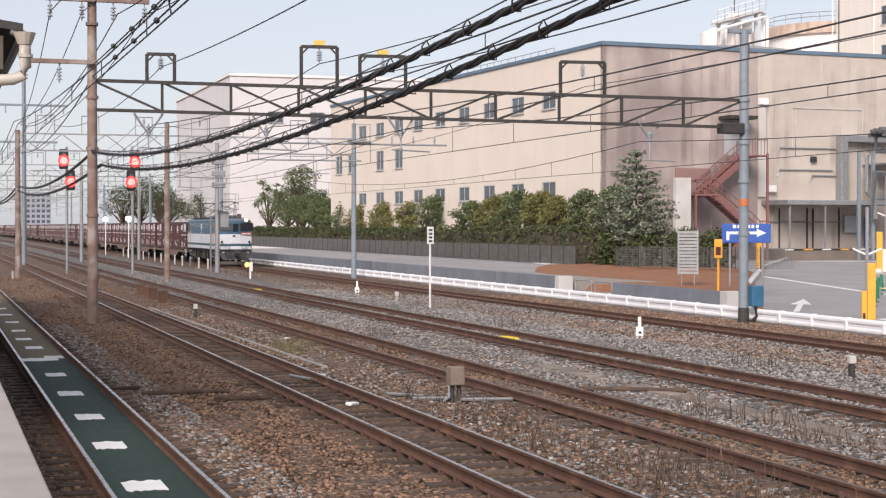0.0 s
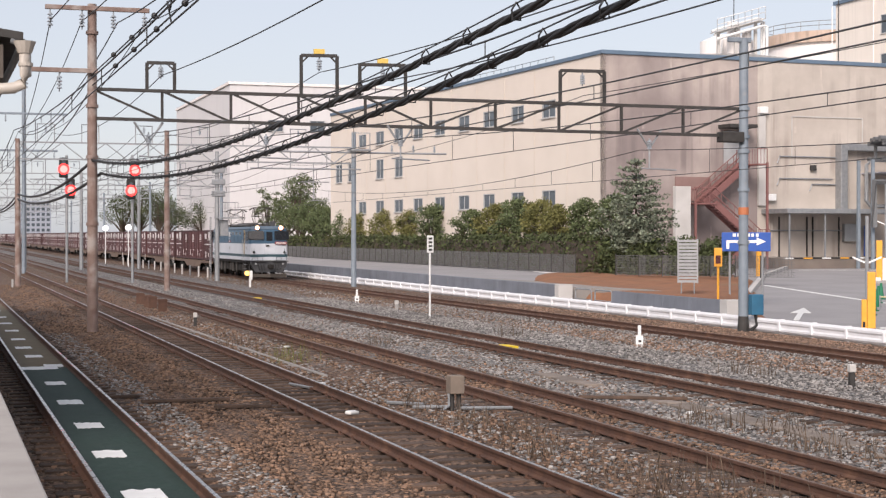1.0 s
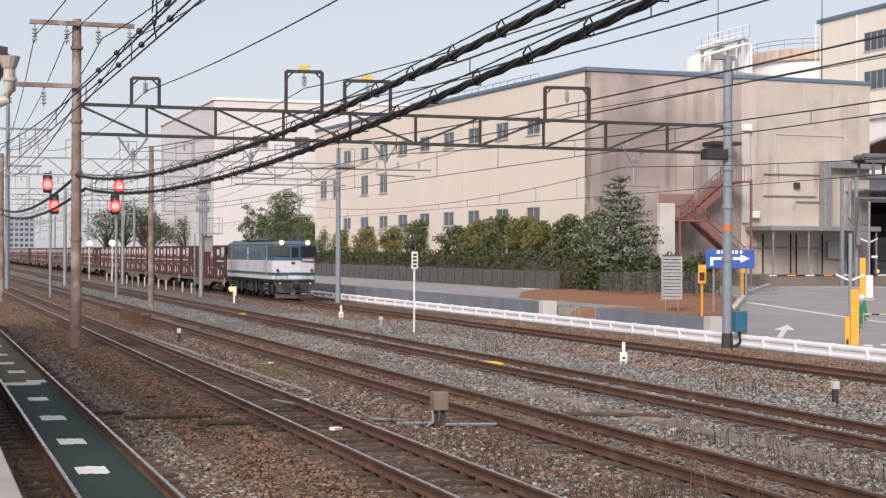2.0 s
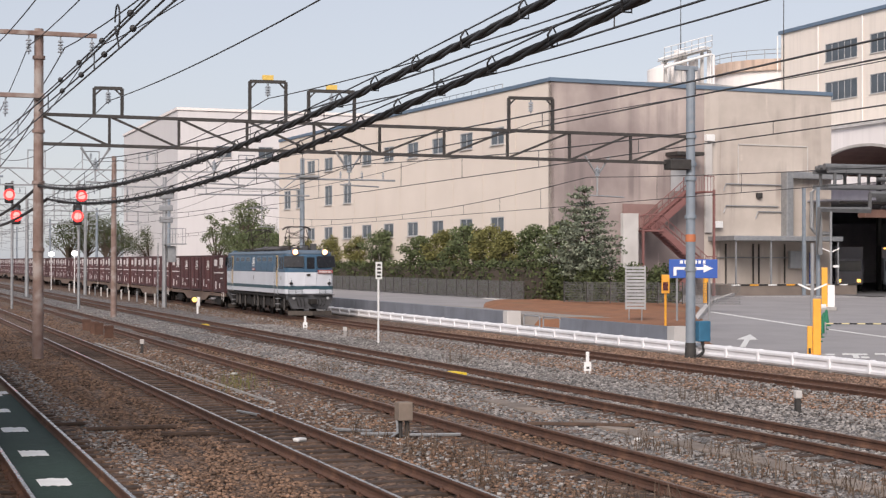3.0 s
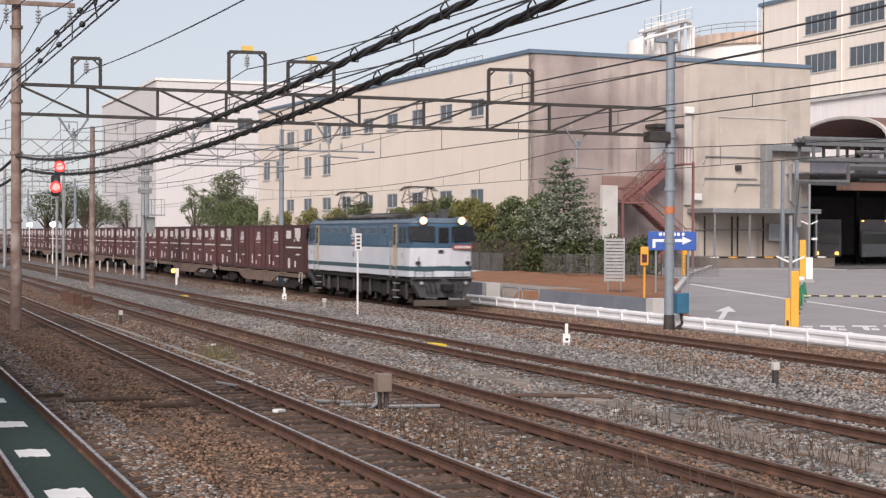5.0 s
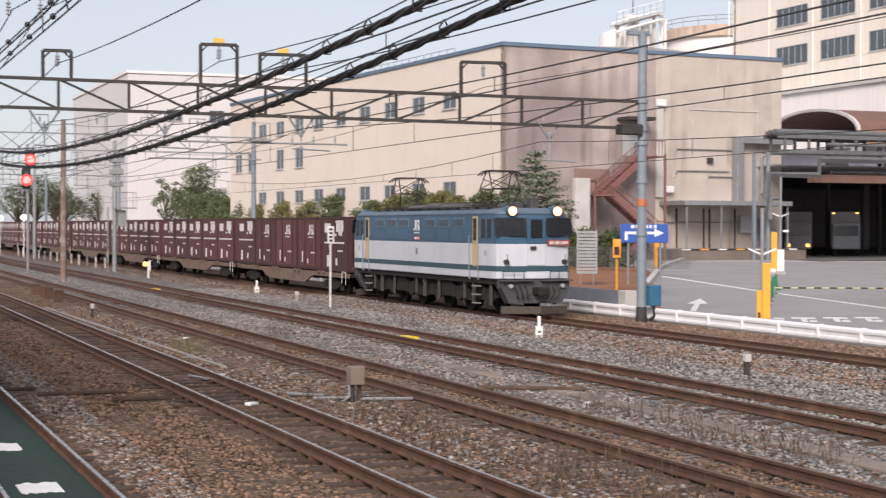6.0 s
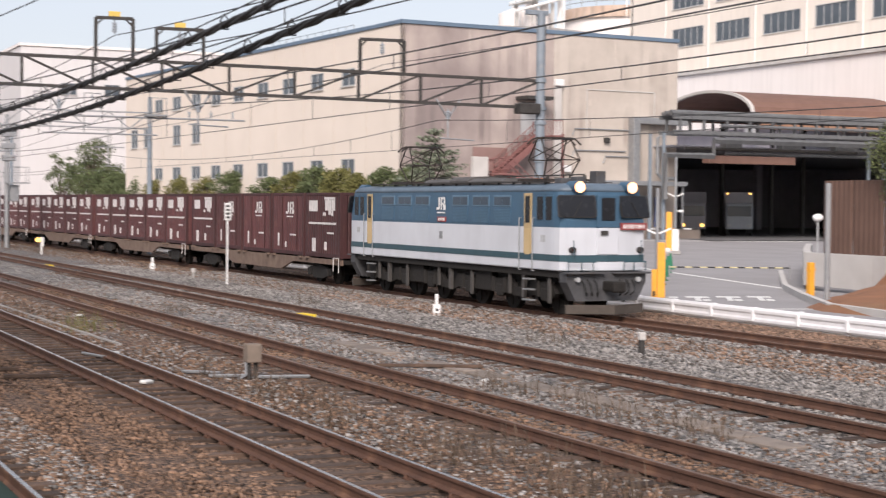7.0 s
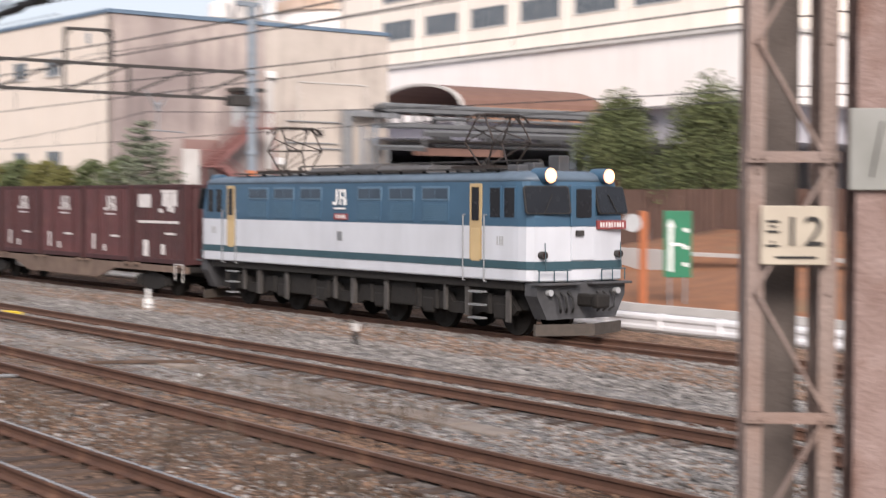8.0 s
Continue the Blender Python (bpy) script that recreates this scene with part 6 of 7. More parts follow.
        part("leg", bm, STEEL_GALV, l)
    q = thing("signal_box", pose(29.9, 56.4, 0.1, 0, 0, -28), "yellow warning light box on a yellow post", "warning light")
    bm = B()
    tube(bm, (0, 0, -0.3), (0, 0, 1.6), 0.05, sides=8)
    part("post", bm, YELLOW, q)
    bm = B()
    box(bm, (-0.16, -0.14, 1.5), (0.16, 0.14, 2.25), 0.02)
    hd = part("housing", bm, YELLOW, q)
    bm = B()
    box(bm, (-0.10, -0.16, 1.62), (0.10, -0.14, 1.95))
    part("lens", bm, mat("lens_dark_red", (0.10, 0.02, 0.02), (0.07, 0.015, 0.015), 3, 0.3), hd)
    # lorry in the dark hall
    for x, y, lit in ((79.5, 109.5, False), (76.5, 112.0, True)):
        t = thing("lorry", pose(x, y, 0.47, 0, 0, -34), "white box lorry standing in the dark hall" if not lit else "dark lorry with lit headlamps in the hall", "lorry", "lorries in the hall")
        bm = B()
        box(bm, (-1.15, 0, 0.55), (1.15, 1.9, 2.75), 0.12)
        cab = part("cab", bm, TRUCK_WHITE if not lit else DARK, t)
        bm = B()
        box(bm, (-1.0, -0.03, 1.65), (1.0, 0.05, 2.5), 0.03)
        part("windscreen", bm, GLASS, cab)
        bm = B()
        box(bm, (-1.2, 2.0, 0.9), (1.2, 7.5, 3.7), 0.05)
        part("cargo_box", bm, DARK, t)
        for q in (-0.95, 0.95):
            bm = B()
            box(bm, (q - 0.10, 1.94, 3.52), (q + 0.10, 1.99, 3.62), 0.01)
            part("marker_lamp", bm, LAMP_SMALL if not lit else FRAME_GREY, t)
        for q in (-0.8, 0.8):
            bm = B()
            box(bm, (q - 0.15, -0.05, 0.74), (q + 0.15, 0.02, 0.98), 0.03)
            part("headlamp", bm, LAMP_SMALL if lit else FRAME_GREY, t)
            for yy in (1.0, 6.2):
                bm = B()
                tube(bm, (q * 1.2 - 0.12, yy, 0.46), (q * 1.2 + 0.12, yy, 0.46), 0.46, sides=20)
                part("wheel", bm, RUBBER, t)


build_hall()
build_tanks()
build_far()
build_yard()

# ---- overhead line ----


def lattice_beam(parent, a, b, z0, z1, bays, w, material):
    """Two chords with uprights and diagonals that fall towards the middle, each bar a part."""
    a, b = Vector(a), Vector(b)
    fall = 0.30  # the beam dips a little towards the far post
    for z in (z0, z1):
        bm = B()
        bar(bm, (a.x, a.y, z + fall / 3), (b.x, b.y, z - fall * 2 / 3), 0.13 * w, 0.10 * w)
        part("chord", bm, material, parent)
    for k in range(bays):
        p, q = a.lerp(b, k / bays), a.lerp(b, (k + 1) / bays)
        dp, dq = fall / 3 - fall * k / bays, fall / 3 - fall * (k + 1) / bays
        bm = B()
        bar(bm, (q.x, q.y, z0 + dq), (q.x, q.y, z1 + dq), 0.08 * w, 0.08 * w)
        part("upright", bm, material, parent)
        bm = B()
        if k < bays / 2:
            bar(bm, (p.x, p.y, z1 + dp), (q.x, q.y, z0 + dq), 0.08 * w, 0.07 * w)
        else:
            bar(bm, (p.x, p.y, z0 + dp), (q.x, q.y, z1 + dq), 0.08 * w, 0.07 * w)
        part("diagonal", bm, material, parent)


def insulator(parent, x, y, z, h=0.45, material=CERAMIC):
    bm = B()
    tube(bm, (x, y, z - h), (x, y, z), 0.025, sides=6)
    for k in range(4):
        zz = z - h * (0.25 + 0.18 * k)
        tube(bm, (x, y, zz - 0.03), (x, y, zz + 0.03), 0.095, 0.055, 10)
    return part("insulator", bm, material, parent)


def build_main_portal():
    a, b = (4.85, 50.5), (26.3, 47.8)
    p = thing("catenary_portal", pose(0, 0, 0), "dark steel lattice portal over the tracks on two poles", "catenary portal", "portals of the line")
    bm = B()
    tube(bm, (*a, BED - 0.3), (*a, 10.1), 0.175, 0.14, 16)
    pole = part("rusty_pole", bm, STEEL_RUST, p, "rusty pinkish steel pole")
    for z in (1.2, 3.2, 5.3, 6.9, 9.2):
        bm = B()
        tube(bm, (*a, z - 0.05), (*a, z + 0.05), 0.195, sides=16)
        part("collar", bm, STEEL_RUST, pole)
    bm = B()
    tube(bm, (*b, LOW - 0.2), (*b, 9.5), 0.17, 0.15, 16)
    post = part("grey_post", bm, STEEL_BLUE, p, "blue-grey steel post with an orange band")
    bm = B()
    tube(bm, (*b, 3.55), (*b, 3.8), 0.178, sides=16)
    part("orange_band", bm, ORANGE, post)
    for z in (2.6, 4.4, 5.7, 6.2, 7.15):
        bm = B()
        tube(bm, (*b, z - 0.06), (*b, z + 0.06), 0.2, sides=16)
        part("collar", bm, STEEL_BLUE, post)
    bm = B()
    tube(bm, (*b, LOW - 0.1), (*b, 0.1), 0.21, 0.175, 16)
    part("footing", bm, STEEL_DARK, post)
    bm = B()
    box(bm, (b[0] - 0.6, b[1] - 0.08, 9.4), (b[0] + 0.25, b[1] + 0.08, 9.56), 0.02)
    part("top_arm", bm, STEEL_BLUE, post)
    bm = B()
    box(bm, (b[0] + 0.1, b[1] - 0.42, 0.15), (b[0] + 0.55, b[1] - 0.14, 0.85), 0.03)
    part("blue_box", bm, BLUE_BOX, post)
    bm = B()
    strand(bm, [(b[0] + 0.3, b[1] - 0.3, 0.15), (b[0] + 0.35, b[1] - 0.3, -0.2), (b[0] + 0.1, b[1] - 0.2, LOW)], 0.06, 8)
    part("conduit", bm, RUBBER, post)
    bm = B()
    box(bm, (b[0] - 0.9, b[1] - 0.25, 6.0), (b[0] - 0.1, b[1] + 0.25, 6.35), 0.03)
    part("switch_gear", bm, STEEL_DARK, post)
    lattice_beam(p, a, b, 6.42, 7.34, 10, 1.0, STEEL_DARK)
    A, D = Vector((*a, 0)), (Vector((*b, 0)) - Vector((*a, 0))).normalized()
    for s0, s1, top, tag in ((1.69, 2.55, 8.30, False), (6.57, 7.73, 8.64, True), (8.47, 9.97, 8.38, True), (15.18, 16.7, 8.32, False)):
        f = new("wire_frame")
        f.parent = p
        z = 7.44 - 0.30 * s0 / 21.6
        l, r = A + D * s0, A + D * s1
        bm = B()
        for q in (l, r):
            bar(bm, (q.x, q.y, z), (q.x, q.y, top), 0.10, 0.08)
        bar(bm, (l.x, l.y, top), (r.x, r.y, top), 0.10, 0.10)
        for q, w in ((l, 1), (r, -1)):
            e = q + D * 0.22 * w
            bar(bm, (q.x, q.y, top - 0.25), (e.x, e.y, top - 0.03), 0.06, 0.05)
        part("frame", bm, STEEL_DARK, f)
        m_ = (l + r) / 2
        insulator(f, m_.x, m_.y, top - 0.05)
        if tag:
            bm = B()
            box(bm, (m_.x - 0.18, m_.y - 0.04, top + 0.05), (m_.x + 0.18, m_.y + 0.04, top + 0.21), 0.01)
            part("yellow_tag", bm, mat("tag_yellow", (0.75, 0.52, 0.14), (0.65, 0.45, 0.1), 3, 0.6), f)
    # cross arms on the rusty pole
    for z, x0, x1 in ((9.93, -1.45, 1.75), (7.98, -2.2, 0.15)):
        bm = B()
        box(bm, (a[0] + x0, a[1] - 0.30, z - 0.07), (a[0] + x1, a[1] - 0.18, z + 0.07), 0.01)
        part("cross_arm", bm, STEEL_RUST, pole)
        for k in range(4 if z > 9 else 2):
            x = a[0] + x0 + 0.15 + (x1 - x0 - 0.3) * k / (3 if z > 9 else 2)
            insulator(pole, x, a[1] - 0.24, z - 0.07, 0.6)
    # drop brackets under the beam carrying the line over each track
    for x, z, _ in TRACKS[1:]:
        q = A + D * ((x - a[0]) / D.x)
        bm = B()
        strand(bm, [(q.x - 0.45, q.y, 6.42), (q.x, q.y, 5.75), (q.x + 0.45, q.y, 6.42)], 0.04)
        tube(bm, (q.x, q.y, 5.75), (q.x, q.y, 5.35 + z), 0.03, sides=6)
        tube(bm, (q.x - 0.3, q.y, 5.35 + z), (q.x + 1.0, q.y, 5.30 + z), 0.025, sides=6)
        part("drop_bracket", bm, STEEL_GALV, p)
        insulator(p, q.x, q.y, 6.1, 0.4)


def build_far_portals():
    for n, (y, xl, xr) in enumerate(((97, 4.96, 25.6), (146, 5.0, 25.8), (196, 5.0, 25.8), (250, 5.0, 25.8), (310, 5.0, 25.8))):
        p = thing("catenary_portal", pose(0, y, 0), "grey steel lattice portal over the tracks further off", "catenary portal", "portals of the line")
        for x, m_, zb, top in ((xl, STEEL_RUST if n == 0 else STEEL_GALV, BED, 8.6), (xr, STEEL_BLUE, LOW, 9.4)):
            bm = B()
            tube(bm, (x, 0, zb - 0.3), (x, 0, top), 0.18, 0.14, 12)
            part("pole", bm, m_, p)
        for z in (7.4, 8.4):
            bm = B()
            bar(bm, (xl, 0, z), (xr, 0, z), 0.11, 0.09)
            part("chord", bm, STEEL_GALV, p)
        k = 16
        for i in range(k):
            xa, xb = xl + (xr - xl) * i / k, xl + (xr - xl) * (i + 1) / k
            bm = B()
            bar(bm, (xa, 0, 7.4 if i % 2 else 8.4), (xb, 0, 8.4 if i % 2 else 7.4), 0.07, 0.06)
            part("diagonal", bm, STEEL_GALV, p)
        for x in (6.6, 9.2, 12.4, 15.8, 19.0, 22.0):
            bm = B()
            strand(bm, [(x - 0.5, 0, 8.4), (x - 0.5, 0, 9.5), (x + 0.5, 0, 9.5), (x + 0.5, 0, 8.4)], 0.045, 4)
            part("wire_frame", bm, STEEL_GALV, p)
            insulator(p, x, 0, 9.45)
        for x, z, _ in TRACKS:
            bm = B()
            tube(bm, (x, 0, 7.4), (x, 0, 5.3 + z), 0.035, sides=6)
            tube(bm, (x - 0.9, 0, 6.2), (x + 1.0, 0, 6.2), 0.03, sides=6)
            tube(bm, (x - 0.2, 0, 5.3 + z), (x + 0.9, 0, 5.25 + z), 0.025, sides=6)
            part("drop_bracket", bm, STEEL_GALV, p)
    # cantilever arms of the near grey mast
    m_ = thing("mast_arm", pose(25.6, 95.2, 0), "grey cantilever arm with insulators on a mast", "mast arm")
    bm = B()
    tube(bm, (-7.0, 0, 8.0), (5.6, 0, 8.0), 0.06, sides=8)
    tube(bm, (-7.0, 0, 6.95), (0, 0, 6.95), 0.05, sides=8)
    part("arm", bm, STEEL_GALV, m_)
    for x in (-6.5, -4.5, -2.2):
        bm = B()
        tube(bm, (x, 0, 6.95), (x, 0, 8.0), 0.035, sides=6)
        part("tie", bm, STEEL_GALV, m_)
    for x in (2.0, 3.4, 4.8):
        insulator(m_, x, 0, 8.55, 0.5)
    bm = B()
    box(bm, (-0.75, -0.5, 8.1), (0.5, 0.5, 8.2))
    for x in (-0.7, 0.45):
        bar(bm, (x, -0.45, 8.2), (x, -0.45, 9.2), 0.04, 0.04)
    bar(bm, (-0.7, -0.45, 9.2), (0.45, -0.45, 9.2), 0.04, 0.04)
    part("platform", bm, STEEL_GALV, m_)
    # single poles in the yard
    for x, y, top, m2, label in ((12.4, 87.2, 8.8, STEEL_RUST, "rusty steel pole between the tracks"), (18.7, 107.5, 8.9, STEEL_GALV, "grey steel pole with cabinet platform"), (8.4, 152, 19.0, STEEL_GALV, "tall pale concrete pole"), (7.0, 128, 14.6, STEEL_BLUE, "tall blue-grey steel mast with a cross arm"), (12.5, 140, 8.5, STEEL_GALV, "grey steel pole between tracks"), (18.7, 150, 9, STEEL_GALV, "grey steel pole between tracks")):
        t = thing("line_pole", pose(x, y, ground_z(x)), label, "pole", "poles in the yard")
        bm = B()
        tube(bm, (0, 0, -0.2), (0, 0, top), 0.17, 0.13, 12)
        part("shaft", bm, m2, t)
        if top > 14 and top < 15:
            for z, l in ((12.6, 3.4), (9.7, 2.6)):
                bm = B()
                box(bm, (-l, -0.12, z - 0.08), (l, 0.12, z + 0.08), 0.02)
                part("cross_arm", bm, STEEL_BLUE, t)
                for q in (-0.9, -0.4, 0.4, 0.9):
                    insulator(t, q * l, 0, z - 0.08, 0.6)
        if x > 18 and y < 120:
            bm = B()
            box(bm, (-0.1, -0.6, 4.3), (1.4, 0.6, 4.38))
            deck = part("platform", bm, STEEL_GALV, t)
            for w in (-0.55, 0.55):
                for q in (-0.05, 0.65, 1.35):
                    bm = B()
                    bar(bm, (q, w, 4.38), (q, w, 5.4), 0.04, 0.04)
                    part("rail_post", bm, STEEL_GALV, deck)
                bm = B()
                bar(bm, (-0.05, w, 5.4), (1.35, w, 5.4), 0.04, 0.04)
                part("rail", bm, STEEL_GALV, deck)
            bm = B()
            box(bm, (0.2, -0.25, 3.1), (0.75, 0.25, 4.2), 0.03)
            part("cabinet", bm, STEEL_GALV, t)
            for q in (5.8, 6.6, 7.4):
                bm = B()
                box(bm, (-0.35, -0.2, q), (0.55, 0.2, q + 0.4), 0.05)
                part("transformer", bm, STEEL_GALV, t)
            bm = B()
            for q in range(14):
                tube(bm, (-0.45, -0.2, 0.3 + q * 0.3), (-0.45, 0.2, 0.3 + q * 0.3), 0.02, sides=5)
            for w in (-0.2, 0.2):
                tube(bm, (-0.45, w, 0), (-0.45, w, 4.4), 0.025, sides=5)
            part("ladder", bm, STEEL_GALV, t)


def sag(a, b, drop, n=14):
    a, b = Vector(a), Vector(b)
    return [a.lerp(b, k / n) - Vector((0, 0, 4 * drop * (k / n) * (1 - k / n))) for k in range(n + 1)]


def build_wires():
    spans = [(-12, 49), (49, 97), (97, 146), (146, 196), (196, 250), (250, 310)]
    for x, z, _ in TRACKS:
        c = thing("overhead_line", pose(0, 0, 0), "thin dark contact and carrier wires over a track", "overhead line", "wires over the tracks")
        bm = B()
        strand(bm, [(x, q, 5.06 + z) for q in (spans[0][0], *[w[1] for w in spans])], 0.011, 5)
        part("contact_wire", bm, WIRE, c)
        bm = B()
        strand(bm, [q for y0, y1 in spans for q in sag((x, y0, 6.0 + z), (x, y1, 6.0 + z), 0.74)[:-1]], 0.013, 5)
        part("carrier_wire", bm, WIRE, c)
        for y0, y1 in spans[:3]:
            pts = sag((x, y0, 6.0 + z), (x, y1, 6.0 + z), 0.74, 12)
            for q in pts[1:-1]:
                bm = B()
                tube(bm, q, (x, q.y, 5.06 + z), 0.008, sides=4)
                part("dropper", bm, WIRE, c)
    # feeders on the portal frames and the pole's cross arms
    for x, y0, z0, y1, z1, drop, r in ((6.97, 50.2, 7.9, -12, 8.0, 0.77, 0.016), (11.95, 49.6, 8.1, -12, 8.2, 0.8, 0.016), (14.0, 49.3, 7.85, -12, 8.2, 0.8, 0.018), (20.7, 48.5, 7.5, -12, 7.8, 0.4, 0.012),
                                      (3.55, 50.2, 9.5, -12, 9.6, 0.9, 0.016), (4.5, 50.2, 9.5, -12, 9.6, 0.9, 0.016), (5.6, 50.2, 9.5, -12, 9.6, 1.1, 0.020), (6.45, 50.2, 9.5, -12, 9.6, 1.2, 0.016),
                                      (4.85, 50.2, 7.55, -12, 8.3, 0.35, 0.022), (4.8, 50.2, 7.85, -12, 8.6, 0.35, 0.02)):
        bm = B()
        xf, zf = min(max(x, 5), 25.6), 9.0 if z0 > 7.7 else 7.3
        strand(bm, sag((x, y1, z1), (x, y0, z0), drop, 20) + sag((x, y0, z0), (xf, 97, zf), 0.8, 12)[1:] + sag((xf, 97, zf), (xf, 146, zf), 0.8, 10)[1:], r, 5)
        solo("feeder_wire", bm, WIRE, pose(0, 0, 0), "thin dark feeder wire along the line", "wire", "feeder wires", smooth=True)
    # beads on two of the wires
    for x, za, zb in ((4.85, 7.55, 8.3), (4.8, 7.85, 8.6)):
        pts = sag((x, -12, zb), (x, 50.2, za), 0.35, 60)
        for k in range(22, 58, 4):
            bm = B()
            bmesh.ops.create_uvsphere(bm, u_segments=10, v_segments=6, radius=0.075, matrix=Matrix.Translation(pts[k]))
            solo("wire_spacer", bm, CABLE, pose(0, 0, 0), "small black ball spacer on a wire", "spacer", "spacers on the wires")
    # heavy feeder cables, laid in a spiral on their carrier
    for n, (ends, drop, dz) in enumerate((((5.27, 5.20), 0.813, 0.0), ((5.10, 4.786), 0.812, 0.0))):
        x = 4.85 + 0.25 * n
        c = thing("feeder_cable", pose(0, 0, 0), "thick black twisted feeder cable sagging between poles", "cable", "heavy cables")
        pts = sag((x, 4.3, ends[0]), (x, 50.3, ends[1]), drop, 140)
        for s in range(3):
            bm = B()
            tw = [p + Vector((0.023 * math.cos(k * 1.15 + s * 2.09), 0, 0.023 * math.sin(k * 1.15 + s * 2.09))) for k, p in enumerate(pts)]
            strand(bm, tw, 0.021, 6)
            part("strand", bm, CABLE, c, smooth=True)
        bm = B()
        strand(bm, [p + Vector((0, 0, 0.10)) for p in pts], 0.008, 5)
        part("carrier", bm, WIRE, c)
        for k in range(6, 138, 4):
            bm = B()
            p = pts[k]
            strand(bm, [p + Vector((0, 0, 0.11)), p + Vector((0.05, 0.02, 0.04)), p + Vector((0.04, 0, -0.045)), p + Vector((-0.04, 0, -0.045)), p + Vector((-0.05, -0.02, 0.04)), p + Vector((0, 0, 0.11))], 0.009, 4)
            part("hanger", bm, CABLE, c)
        bm = B()
        strand(bm, sag((x, 50.3, ends[1]), (4.96, 96.8, 5.3 - 0.3 * n), 0.55, 24) + sag((4.96, 96.8, 5.3 - 0.3 * n), (5.0, 146, 5.3), 0.6, 12)[1:], 0.055, 6)
        part("far_span", bm, CABLE, c)
    # loop of spare wire hung on the line
    bm = B()
    ring_ = [Vector((4.75, 33 + 0.32 * math.cos(k * 0.4), 7.85 + 0.32 * math.sin(k * 0.4))) for k in range(16)]
    strand(bm, ring_ + [Vector((4.8, 33.1, 7.3))], 0.02, 6)
    solo("wire_loop", bm, CABLE, pose(0, 0, 0), "loop of spare black wire on the line", "wire")


def build_signals():
    for x, y, z1, z2, off in ((8.4, 104, 7.1, 5.75, 0.22), (12.35, 102, 7.0, 5.7, -0.12)):
        s = thing("signal_mast", pose(x, y, BED), "railway signal mast with two red lights", "signal", "signals of the line")
        bm = B()
        tube(bm, (0, 0.4, -0.2), (0, 0.4, 8.2), 0.09, sides=10)
        part("mast", bm, STEEL_GALV, s)
        for z, dx in ((z1, -off), (z2, off)):
            bm = B()
            box(bm, (dx - 0.28, 0.0, z - 0.55 - BED), (dx + 0.28, 0.3, z + 0.75 - BED), 0.1)
            h = part("signal_head", bm, RUBBER, s)
            # Wider than any lens: the red bloom of the lamp, built as a disc.
            bm = B()
            tube(bm, (dx, -0.03, z - BED), (dx, 0.02, z - BED), 0.36, sides=20)
            ln_ = part("red_lens", bm, SIGNAL_RED, h, "glowing red disc as wide as the lamp's bloom")
            bm = B()
            tube(bm, (dx, -0.05, z - BED), (dx, -0.03, z - BED), 0.22, 0.24, sides=20)
            part("lamp_core", bm, SIGNAL_CORE, ln_)
            for w in (0.42,):
                bm = B()
                tube(bm, (dx, -0.02, z + w - BED), (dx, 0.02, z + w - BED), 0.12, sides=14)
                part("dark_lens", bm, GLASS, h)
            bm = B()
            strand(bm, [(dx - 0.27, -0.3, z - BED), (dx - 0.19, -0.3, z + 0.2 - BED), (dx, -0.3, z + 0.28 - BED), (dx + 0.19, -0.3, z + 0.2 - BED), (dx + 0.27, -0.3, z - BED)], 0.02, 4)
            part("hood", bm, RUBBER, h)
    g = thing("ground_signal", pose(18.25, 93.5, ground_z(18.25)), "low white signal box with a lit amber lamp", "signal")
    bm = B()
    box(bm, (-0.05, -0.05, -0.1), (0.05, 0.05, 0.7))
    part("post", bm, PAINT_WHITE, g)
    bm = B()
    box(bm, (-0.36, -0.12, 0.66), (-0.06, 0.12, 1.02), 0.04)
    hh = part("housing", bm, STEEL_DARK, g)
    bm = B()
    box(bm, (-0.06, -0.1, 0.45), (0.14, 0.1, 1.0), 0.03)
    part("relay_box", bm, PAINT_WHITE, g)
    bm = B()
    tube(bm, (-0.21, -0.15, 0.85), (-0.21, -0.11, 0.85), 0.14, sides=16)
    part("amber_lens", bm, LAMP_SMALL, hh, "glowing amber lens")
    for x, y in ((18.3, 176), (18.9, 160)):
        t = thing("yard_lamp", pose(x, y, LOW), "small round white lamp on a slim post", "lamp", "small yard lamps")
        bm = B()
        tube(bm, (0, 0, -0.1), (0, 0, 3.9), 0.05, sides=6)
        part("post", bm, PAINT_WHITE, t)
        bm = B()
        bmesh.ops.create_uvsphere(bm, u_segments=12, v_segments=8, radius=0.32, matrix=Matrix.Translation((0, -0.1, 4.05)) @ Matrix.Diagonal((1, 0.5, 0.8, 1)))
        part("globe", bm, LAMP_WHITE, t)


